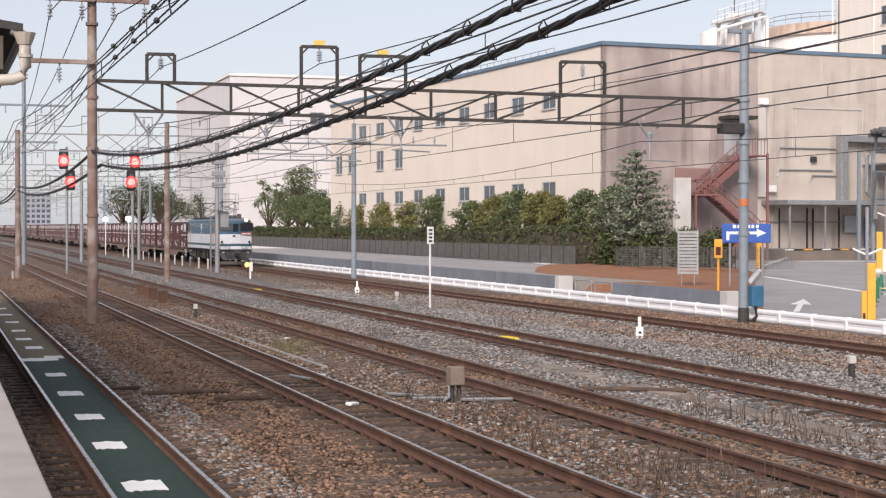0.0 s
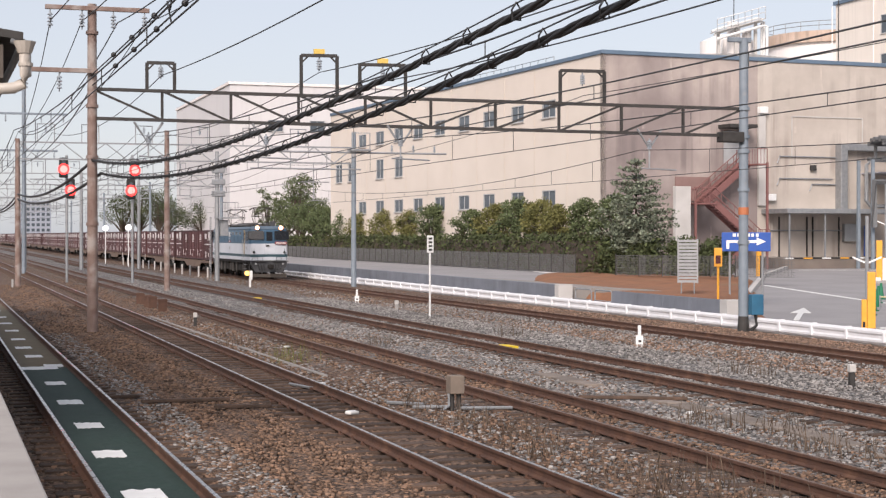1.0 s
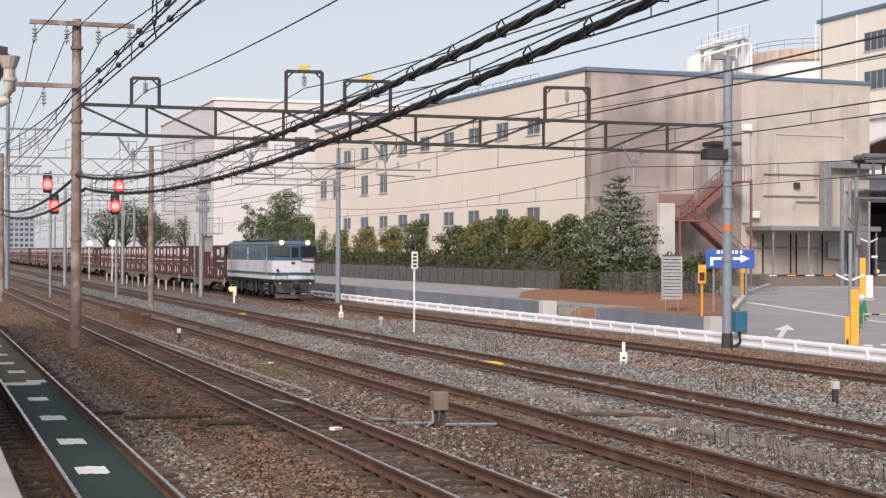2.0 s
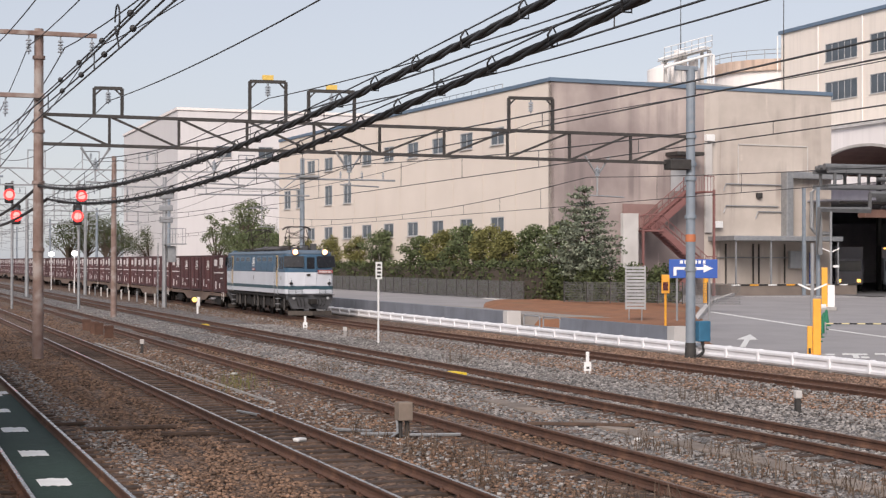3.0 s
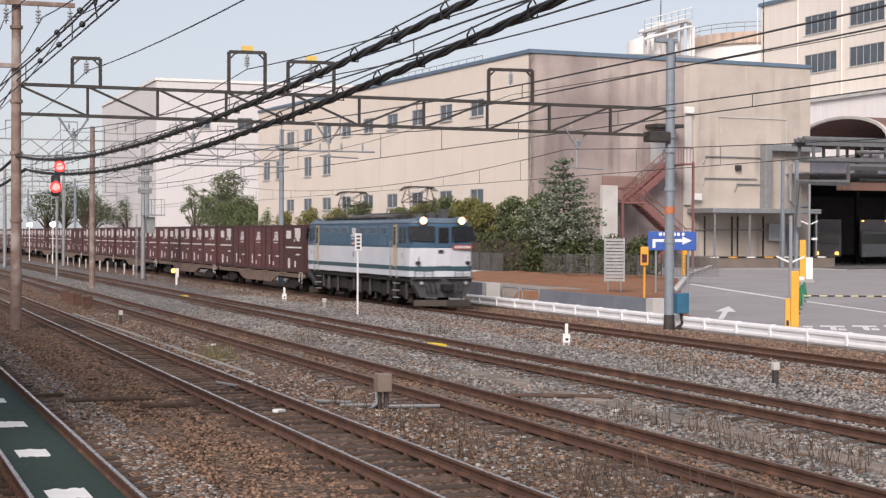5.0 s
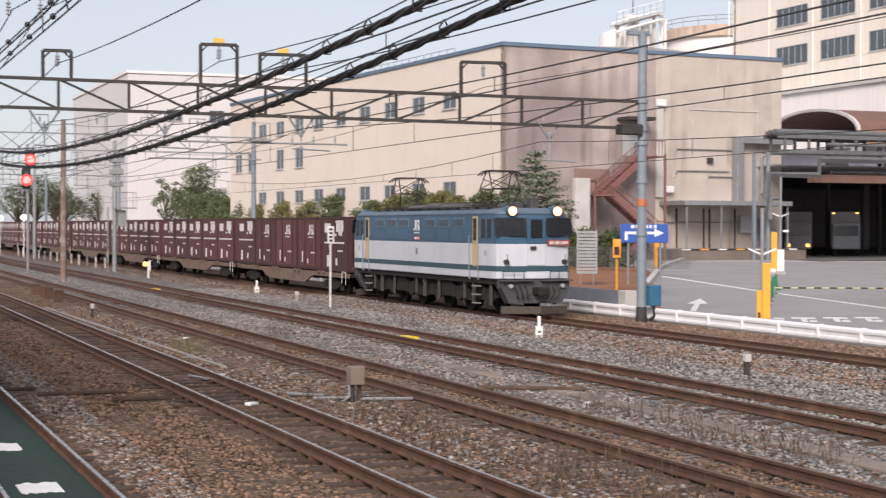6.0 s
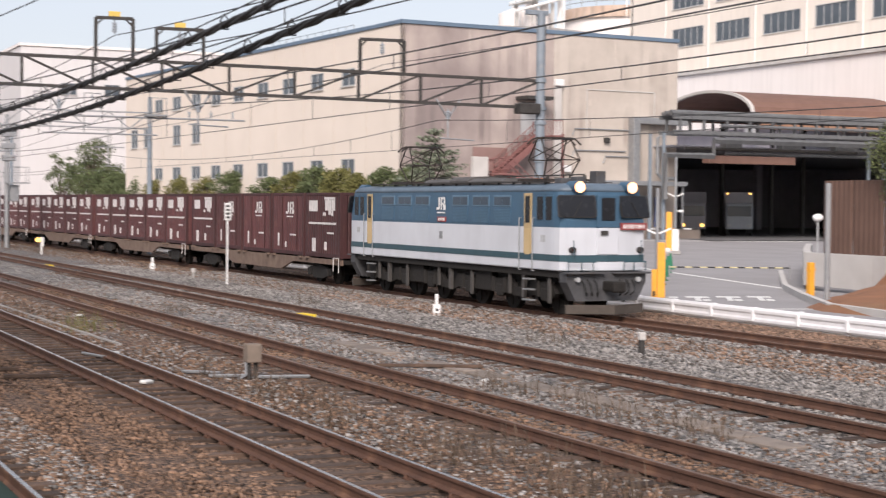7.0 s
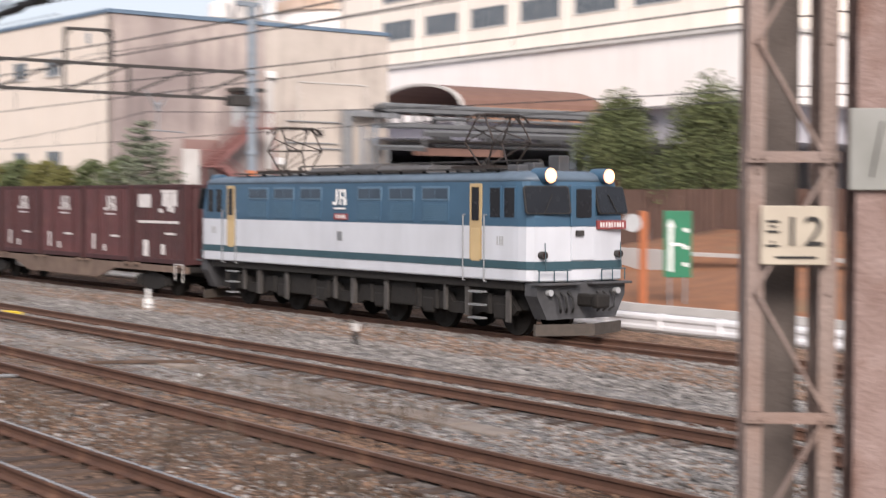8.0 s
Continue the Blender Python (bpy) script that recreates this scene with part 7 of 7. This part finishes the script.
def build_near_pole():
    p = thing("lattice_pole", pose(4.797, 4.313, BED, 0, 0, -40), "tall riveted steel lattice pole with number board", "pole")
    w = 0.14
    for sx in (-1, 1):
        for sy in (-1, 1):
            bm = B()
            box(bm, (sx * w - 0.033, sy * w - 0.006, -0.2), (sx * w + 0.033, sy * w + 0.006, 8.5))
            box(bm, (sx * (w + 0.027) - 0.006, sy * w - (0.07 if sy > 0 else 0), -0.2), (sx * (w + 0.027) + 0.006, sy * w + (0 if sy > 0 else 0.07), 8.5))
            leg = part("leg", bm, POLE_PAINT, p)
            for k in range(18):
                bm = B()
                tube(bm, (sx * w, sy * w - sy * -0.006, 0.25 + k * 0.4875), (sx * w, sy * w + sy * 0.016, 0.25 + k * 0.4875), 0.012, 0.007, 8)
                part("rivet", bm, POLE_PAINT, leg)
    bm = B()
    box(bm, (-w + 0.02, w - 0.03, -0.2), (w * 0.42, w - 0.018, 8.5))
    part("web_plate", bm, mat("web_grey", (0.115, 0.095, 0.085), (0.075, 0.062, 0.056), 4, 0.85, bump=0.2), p, "dark weathered web plate")
    for k in range(16):
        z = 0.2625 + k * 0.4875
        s = -1 if k % 2 else 1
        bm = B()
        bar(bm, (w * s, -w - 0.012, z), (-w * s, -w - 0.012, z + 0.4875), 0.05, 0.012)
        part("lacing_bar", bm, POLE_PAINT, p)
        for x in (-w, w):
            bm = B()
            bar(bm, (x, -w * s, z), (x, w * s, z + 0.4875), 0.012, 0.05)
            part("lacing_bar", bm, POLE_PAINT, p)
    for z in (0.5, 1.3, 2.2, 3.22, 4.2):
        bm = B()
        box(bm, (-w - 0.04, -w - 0.032, z - 0.022), (w + 0.04, -w - 0.019, z + 0.022))
        for q in (-0.15, -0.115, 0.115, 0.15):
            tube(bm, (q, -w - 0.044, z), (q, -w - 0.03, z), 0.010, sides=6)
        part("band", bm, POLE_PAINT, p)
    bm = B()
    box(bm, (-0.125, -w - 0.048, 2.80), (0.135, -w - 0.038, 3.03), 0.004)
    b = part("number_board", bm, mat("board_cream", (0.46, 0.41, 0.33), (0.37, 0.325, 0.26), 6, 0.6), p, "cream enamel board with black digits")
    fc = bpy.data.curves.new("digits", "FONT")
    fc.body, fc.size, fc.extrude, fc.align_x, fc.align_y = "12", 0.165, 0.002, "CENTER", "CENTER"
    tmp = new("digits", fc)
    dg = bpy.context.evaluated_depsgraph_get()
    me = bpy.data.meshes.new_from_object(tmp.evaluated_get(dg))
    bpy.data.objects.remove(tmp)
    me.materials.append(RUBBER)
    d = new("digits", me)
    d.parent, d.matrix_basis = b, pose(0.035, -w - 0.053, 2.925, 90, 0, 0)
    for q, x0, x1 in ((2.965, -0.105, -0.055), (2.945, -0.09, -0.07), (2.925, -0.105, -0.055), (2.885, -0.085, -0.075), (2.87, -0.105, -0.055), (2.825, -0.07, 0.09)):
        bm = B()
        box(bm, (x0, -w - 0.053, q), (x1, -w - 0.050, q + 0.009))
        part("small_mark", bm, RUBBER, b)
    c = thing("steel_column", pose(4.995, 3.94, BED, 0, 0, -42), "flaking rust-pink steel column with a number board", "column")
    bm = B()
    box(bm, (-0.17, -0.15, -0.2), (0.17, -0.135, 8.5))
    box(bm, (-0.17, 0.135, -0.2), (0.17, 0.15, 8.5))
    box(bm, (-0.008, -0.135, -0.2), (0.008, 0.135, 8.5))
    part("shaft", bm, mat("flaking_paint", (0.29, 0.215, 0.195), (0.19, 0.125, 0.108), 6, 0.85, bump=0.4, third=(0.17, 0.10, 0.08), third_scale=4.0, third_at=0.5), c)
    bm = B()
    box(bm, (-0.20, -0.175, 3.09), (0.22, -0.16, 3.40), 0.004)
    b2 = part("number_board", bm, mat("board_grey", (0.27, 0.275, 0.26), (0.20, 0.205, 0.19), 5, 0.6), c)
    bm = B()
    bar(bm, (-0.12, -0.18, 3.14), (-0.08, -0.18, 3.35), 0.03, 0.004)
    part("digit_bar", bm, RUBBER, b2)


def build_platform_roof():
    # roof end, brackets and drain pipe over the platform edge
    r = thing("platform_roof", pose(0.13, 0, 0), "edge of a dark platform roof with a cream drain pipe", "roof")
    bm = B()
    prism(bm, [(-4, 5.95), (0.92, 5.24), (0.92, 5.15), (-4, 5.78)], 19.2, 60, "y")
    part("roof_sheet", bm, STEEL_DARK, r)
    BEAM = mat("beam_olive", (0.12, 0.10, 0.085), (0.075, 0.06, 0.05), 3, 0.8)
    bm = B()
    box(bm, (0.50, 19.3, 4.70), (0.70, 60, 5.10), 0.01)
    part("eaves_beam", bm, BEAM, r)
    bm = B()
    prism(bm, [(-2.0, 5.4), (0.50, 5.08), (0.50, 4.62), (-2.0, 4.75)], 19.35, 19.5, "y")
    part("end_truss", bm, BEAM, r)
    bm = B()
    strand(bm, [(0.78, 19.25, 5.16), (0.92, 19.25, 5.12), (0.92, 60, 5.12)], 0.05, 8)
    part("gutter", bm, STEEL_GALV, r)
    PIPE = mat("pipe_cream", (0.47, 0.425, 0.375), (0.37, 0.33, 0.285), 3, 0.5)
    bm = B()
    strand(bm, [(0.93, 19.1, 5.10), (0.94, 19.1, 4.72), (0.90, 19.1, 4.62), (0.80, 19.1, 4.57), (0.3, 19.1, 4.53)], 0.068, 12)
    pipe = part("drain_pipe", bm, PIPE, r, "cream drain pipe", smooth=True)
    bm = B()
    tube(bm, (0.93, 19.1, 4.98), (0.93, 19.1, 5.12), 0.08, 0.13, 12)
    part("hopper", bm, PIPE, pipe)
    bm = B()
    tube(bm, (0.94, 19.1, 4.83), (0.94, 19.1, 4.87), 0.085, sides=12)
    part("collar", bm, PIPE, pipe)
    bm = B()
    box(bm, (-2.2, 24, 1.1), (-1.9, 24.3, 5.6), 0.02)
    part("roof_post", bm, STEEL_GALV, r)


DASHES = [(18.15, -0.32, 0.14), (21.65, -0.31, 0.10), (25.0, -0.26, 0.14), (28.6, -0.26, 0.16), (32.3, -0.22, 0.16), (36.1, -0.48, 0.30), (36.7, 0.05, 0.46), (39.7, -0.2, 0.2), (42.8, -0.28, 0.12), (46.3, -0.22, 0.16), (50.5, -0.2, 0.2),
          (54.8, -0.2, 0.2), (59, -0.2, 0.2), (64, -0.2, 0.2), (69, -0.2, 0.2)]


def build_track_clutter():
    # rubber mat between the near rails with white painted dashes
    m_ = thing("track_mat", pose(2.40, 0, 0), "dark green sheet between the rails with white dashes", "mat")
    bm = B()
    box(bm, (-0.50, 8, -0.14), (0.50, 36.2, -0.11), 0.01)
    part("green_sheet", bm, MAT_GREEN, m_)
    bm = B()
    box(bm, (-0.50, 36.3, -0.14), (0.50, 75, -0.11), 0.01)
    part("brown_sheet", bm, mat("mat_brown", (0.16, 0.125, 0.075), (0.115, 0.088, 0.055), 3, 0.9), m_)
    for y, x0, x1 in DASHES:
        bm = B()
        n = 9
        ring_ = [(x0 + (x1 - x0) * k / n, rnd.uniform(-0.42, -0.30)) for k in range(n + 1)] + [(x1 - (x1 - x0) * k / n, rnd.uniform(0.28, 0.42)) for k in range(n + 1)]
        prism(bm, ring_, -0.112, -0.104, "z")
        part("white_dash", bm, PAINT_WHITE, m_, m=pose(0, y, 0))
    # boxes, stubs and posts beside the rails
    def stub(name, x, y, h, w, label, category, cap=None, m2=CONCRETE, group=""):
        t = thing(name, pose(x, y, ground_z(x) - 0.05, 0, 0, rnd.uniform(-8, 8)), label, category, group)
        bm = B()
        box(bm, (-w / 2, -w / 2, 0), (w / 2, w / 2, h), 0.015)
        part("shaft", bm, m2, t)
        if cap:
            bm = B()
            box(bm, (-w * 0.65, -w * 0.65, h - 0.14), (w * 0.65, w * 0.65, h + 0.02), 0.02)
            part("cap", bm, cap, t)
        return t
    bx = thing("cable_box", pose(8.67, 25.95, BED), "grey-brown concrete cable box on pipe legs", "box")
    bm = B()
    box(bm, (-0.13, -0.13, 0.30), (0.13, 0.13, 0.62), 0.02)
    part("housing", bm, mat("box_brown", (0.24, 0.19, 0.15), (0.17, 0.135, 0.11), 5, 0.85), bx)
    for q in (-0.06, 0.06):
        bm = B()
        tube(bm, (q, 0, -0.1), (q, 0, 0.32), 0.04, sides=8)
        part("leg", bm, STEEL_DARK, bx)
    bm = B()
    strand(bm, [(-0.12, 0, 0.3), (-0.13, -0.05, 0.1), (-0.28, -0.1, 0.02)], 0.025)
    part("cable", bm, STEEL_GALV, bx)
    for a, b in (((8.0, 26.3), (8.6, 26.1)), ((8.75, 25.9), (9.6, 25.6)), ((7.8, 27.2), (8.3, 26.6)), ((6.9, 31.2), (7.25, 29.4))):
        bm = B()
        strand(bm, [(*a, BED + 0.05), (*b, BED + 0.06)], 0.03, 6)
        solo("pipe_length", bm, STEEL_GALV, pose(0, 0, 0), "pale grey pipe lying on the ballast", "pipe", "loose pipes")
    for k in range(11):
        y = 33 + k * 2.4
        bm = B()
        bar(bm, (8.1 - 0.03 * k, y, BED + 0.03), (8.05 - 0.03 * k, y + 2.2, BED + 0.03), 0.05, 0.04)
        solo("trough_lid", bm, CONCRETE, pose(0, 0, 0), "pale cable trough lid between tracks", "trough", "cable trough lids")
    for k in range(17):
        y = 16.4 + k * 0.95
        bm = B()
        box(bm, (-0.21, -0.44, -0.06), (0.21, 0.44, 0.03), 0.012)
        solo("trough_slab", bm, mat("slab_brown", (0.26, 0.215, 0.18), (0.17, 0.14, 0.118), 3, 0.95, bump=0.3, per_object=0.25),
             pose(12.72 - 0.05 * max(0, 5 - k), y, BED + 0.015 - (0.05 if k in (3, 8, 12, 13) else 0), rnd.uniform(-2, 2), rnd.uniform(-3, 3), rnd.uniform(-3, 3)), "worn flat concrete slab half sunk in the ballast", "slab", "cable trough slabs")
    for x, y in ((18.3, 39.0), (18.2, 68.4)):
        t = thing("track_marker", pose(x, y, ground_z(x) - 0.05, 0, 0, -24), "white marker post with a small plate by the track", "marker", "track markers")
        for q in (-0.06, 0.06):
            bm = B()
            box(bm, (q - 0.022, -0.02, 0), (q + 0.022, 0.02, 0.34), 0.005)
            part("leg", bm, CONCRETE_PALE, t)
        bm = B()
        box(bm, (-0.10, -0.03, 0.22), (0.10, 0.03, 0.46), 0.01)
        plate = part("plate", bm, PAINT_WHITE, t)
        bm = B()
        box(bm, (-0.03, -0.036, 0.28), (0.05, -0.03, 0.34))
        part("mark", bm, STEEL_DARK, plate)
        bm = B()
        box(bm, (-0.045, -0.03, 0.46), (0.045, 0.03, 0.74), 0.012)
        part("head", bm, PAINT_WHITE, t)
    stub("track_marker", 18.0, 61.4, 0.5, 0.12, "grey marker stub by the track", "marker", m2=CONCRETE, cap=CONCRETE_PALE, group="track markers")
    stub("track_marker", 17.7, 27.7, 0.52, 0.11, "dark stub with a pale stone cap", "marker", m2=STEEL_DARK, cap=CONCRETE_PALE, group="track markers")
    stub("track_marker", 8.4, 52.5, 0.5, 0.10, "grey marker stub by the track", "marker", m2=STEEL_DARK, cap=CONCRETE_PALE, group="track markers")
    stub("track_marker", 4.6, 96.0, 0.5, 0.12, "grey marker stub by the track", "marker", m2=CONCRETE, group="track markers")
    wp = thing("sign_post", pose(17.9, 56.6, ground_z(17.9)), "slim white post with a small lettered board", "sign")
    bm = B()
    tube(bm, (0, 0, -0.1), (0, 0, 3.1), 0.04, sides=8)
    part("post", bm, PAINT_WHITE, wp)
    bm = B()
    box(bm, (-0.13, -0.06, 2.45), (0.13, -0.035, 3.1), 0.01)
    bd = part("board", bm, PAINT_WHITE, wp)
    bm = B()
    for q in range(4):
        box(bm, (-0.07, -0.068, 2.52 + q * 0.14), (0.07, -0.06, 2.60 + q * 0.14))
    part("mark", bm, STEEL_DARK, bd)
    for x, y, r_ in ((14.9, 39.4, 10), (14.9, 73.0, 5)):
        bm = B()
        prism(bm, [(-0.55, -0.10), (0.10, -0.16), (0.28, 0.0), (0.10, 0.12), (-0.55, 0.02)], 0, 0.09, "z")
        solo("yellow_marker", bm, mat("marker_yellow", (0.80, 0.58, 0.04), (0.7, 0.5, 0.03), 4, 0.6), pose(x - 0.35, y, -0.16, 0, 0, 90 + r_), "yellow plastic marker lying at the rail", "marker", "yellow markers")
    for x, y, s in ((6.75, 25.7, 0.13), (7.5, 31.0, 0.10), (15.4, 33.0, 0.12), (9.1, 41.5, 0.10), (12.2, 24.0, 0.09)):
        bm = B()
        box(bm, (-s, -s * 0.5, 0), (s, s * 0.5, s * 0.5), s * 0.2)
        solo("white_scrap", bm, ROAD_PAINT, pose(x, y, BED + 0.03, 4, 3, 40), "scrap of pale board lying in the ballast", "scrap", "scraps in the ballast")
    for x, y, l, rz in ((21.2, 32.0, 0.6, 75), (12.3, 26.5, 1.0, 62), (4.4, 28.6, 0.8, 88), (5.2, 27.3, 0.5, 80), (3.4, 29.6, 0.3, 88)):
        bm = B()
        box(bm, (-l, -0.06, 0), (l, 0.06, 0.06), 0.012)
        solo("loose_plank", bm, SLEEPER if x < 20 else CONCRETE, pose(x, y, ground_z(x) + 0.03, 0, 0, rz - 90), "loose plank lying across the ballast", "plank", "loose planks")
    # short stakes along the far track, and rusty boards between two tracks
    for k in range(15):
        bm = B()
        box(bm, (-0.05, -0.05, -0.1), (0.05, 0.05, 0.85), 0.01)
        box(bm, (-0.06, -0.06, 0.7), (0.06, 0.06, 0.78))
        solo("stake", bm, CONCRETE_PALE if k % 3 else STEEL_GALV, pose(19.85, 114 + k * 4.2, LOW + 0.02, 0, 0, k * 7), "short pale stake beside the far track", "stake", "stakes by the far track")
    for y in (63.5, 66.5, 67.8, 70.5):
        bm = B()
        box(bm, (-0.18, -0.03, -0.1), (0.18, 0.03, 0.5), 0.01)
        box(bm, (-0.2, -0.045, 0.4), (0.2, 0.045, 0.46))
        solo("rusty_board", bm, RAIL, pose(8.85, y, BED, 0, 0, rnd.uniform(-20, 20)), "rusty steel board standing between tracks", "board", "rusty boards")
    # dry weeds
    rng = random.Random(21)
    spots = [(8.2, 16.5), (8.5, 18.0), (8.8, 15.0), (8.1, 20.5), (12.0, 19.5), (12.4, 21.5), (8.5, 22.5), (8.3, 26.6), (8.0, 43), (8.3, 37), (8.5, 39), (12.2, 17.6), (12.3, 18.6), (8.6, 13.5), (8.3, 14.2), (11.8, 42), (17.2, 31), (16.8, 45), (8.3, 24.2), (9.0, 17.2), (11.9, 23)]
    for n, (x, y) in enumerate(spots):
        bm = B()
        for k in range(60):
            a, l, o = rng.uniform(0, 6.28), rng.uniform(0.12, 0.5), rng.uniform(0.1, 0.8)
            bx0, by0 = rng.gauss(0, 0.28), rng.gauss(0, 0.45)
            p0 = Vector((bx0, by0, -0.03))
            p1 = p0 + Vector((math.cos(a) * o * l * 0.5, math.sin(a) * o * l * 0.5, l * 0.6))
            p2 = p0 + Vector((math.cos(a) * o * l, math.sin(a) * o * l, l * 0.95))
            s = Vector((-math.sin(a), math.cos(a), 0)) * 0.007
            vs = [bm.verts.new(v) for v in (p0 - s, p0 + s, p1 + s * 0.8, p1 - s * 0.8, p2)]
            bm.faces.new(vs[:4])
            bm.faces.new((vs[3], vs[2], vs[4]))
        solo("weed_clump", bm, LEAF_YELLOW if n in (9, 10) else WEED, pose(x, y, BED), "clump of dry brown weeds between the tracks", "weeds", "weed clumps", "stuff")


build_main_portal()
build_far_portals()
build_wires()
build_signals()
build_near_pole()
build_platform_roof()
build_track_clutter()

# ---- loose ballast stones ----
Z = BED
gravel("brown_gravel", "loose rusty brown ballast stones", STONE_BROWN,
       [(3.3, 5.8, 12, 60, Z, 24000), (7.3, 9.5, 6, 60, Z, 15000), (6.1, 7.0, 6, 50, Z - 0.02, 6000), (9.75, 10.75, 8, 55, -0.168, 9000), (1.0, 1.7, 8, 40, Z, 2000), (11.0, 13.7, 9, 60, Z, 6000), (3.3, 5.8, 50, 100, Z, 5000), (7.3, 9.5, 50, 110, Z, 4000), (15.4, 21.8, 60, 120, (Z + LOW) / 2, 6000)], 1, 0.030)
gravel("grey_gravel", "loose grey ballast stones", STONE_GREY,
       [(3.35, 4.1, 10, 50, Z, 5000), (11.0, 13.8, 9, 60, Z, 22000), (15.4, 18.4, 12, 75, Z, 24000), (7.3, 9.5, 6, 60, Z, 7000), (14.08, 15.08, 11, 60, -0.168, 10000), (17.4, 22.0, 14, 70, (Z + LOW) / 2 + 0.0, 20000), (11.0, 13.7, 50, 110, Z, 5000), (15.4, 21, 60, 120, (Z + LOW) / 2, 5000)], 2, 0.031)
gravel("rusty_gravel", "loose rust-brown ballast stones beside the far track", STONE_RUST,
       [(18.6, 21.2, 14, 48, (Z + LOW) / 2 + 0.01, 6000), (17.4, 21.0, 48, 80, (Z + LOW) / 2, 3000), (23.75, 26.55, 16, 70, LOW + 0.01, 14000), (22.5, 23.45, 16, 70, LOW + 0.01, 4000)], 3, 0.032)


def motions():
    """Keys all that moves."""
    move_train()


motions()
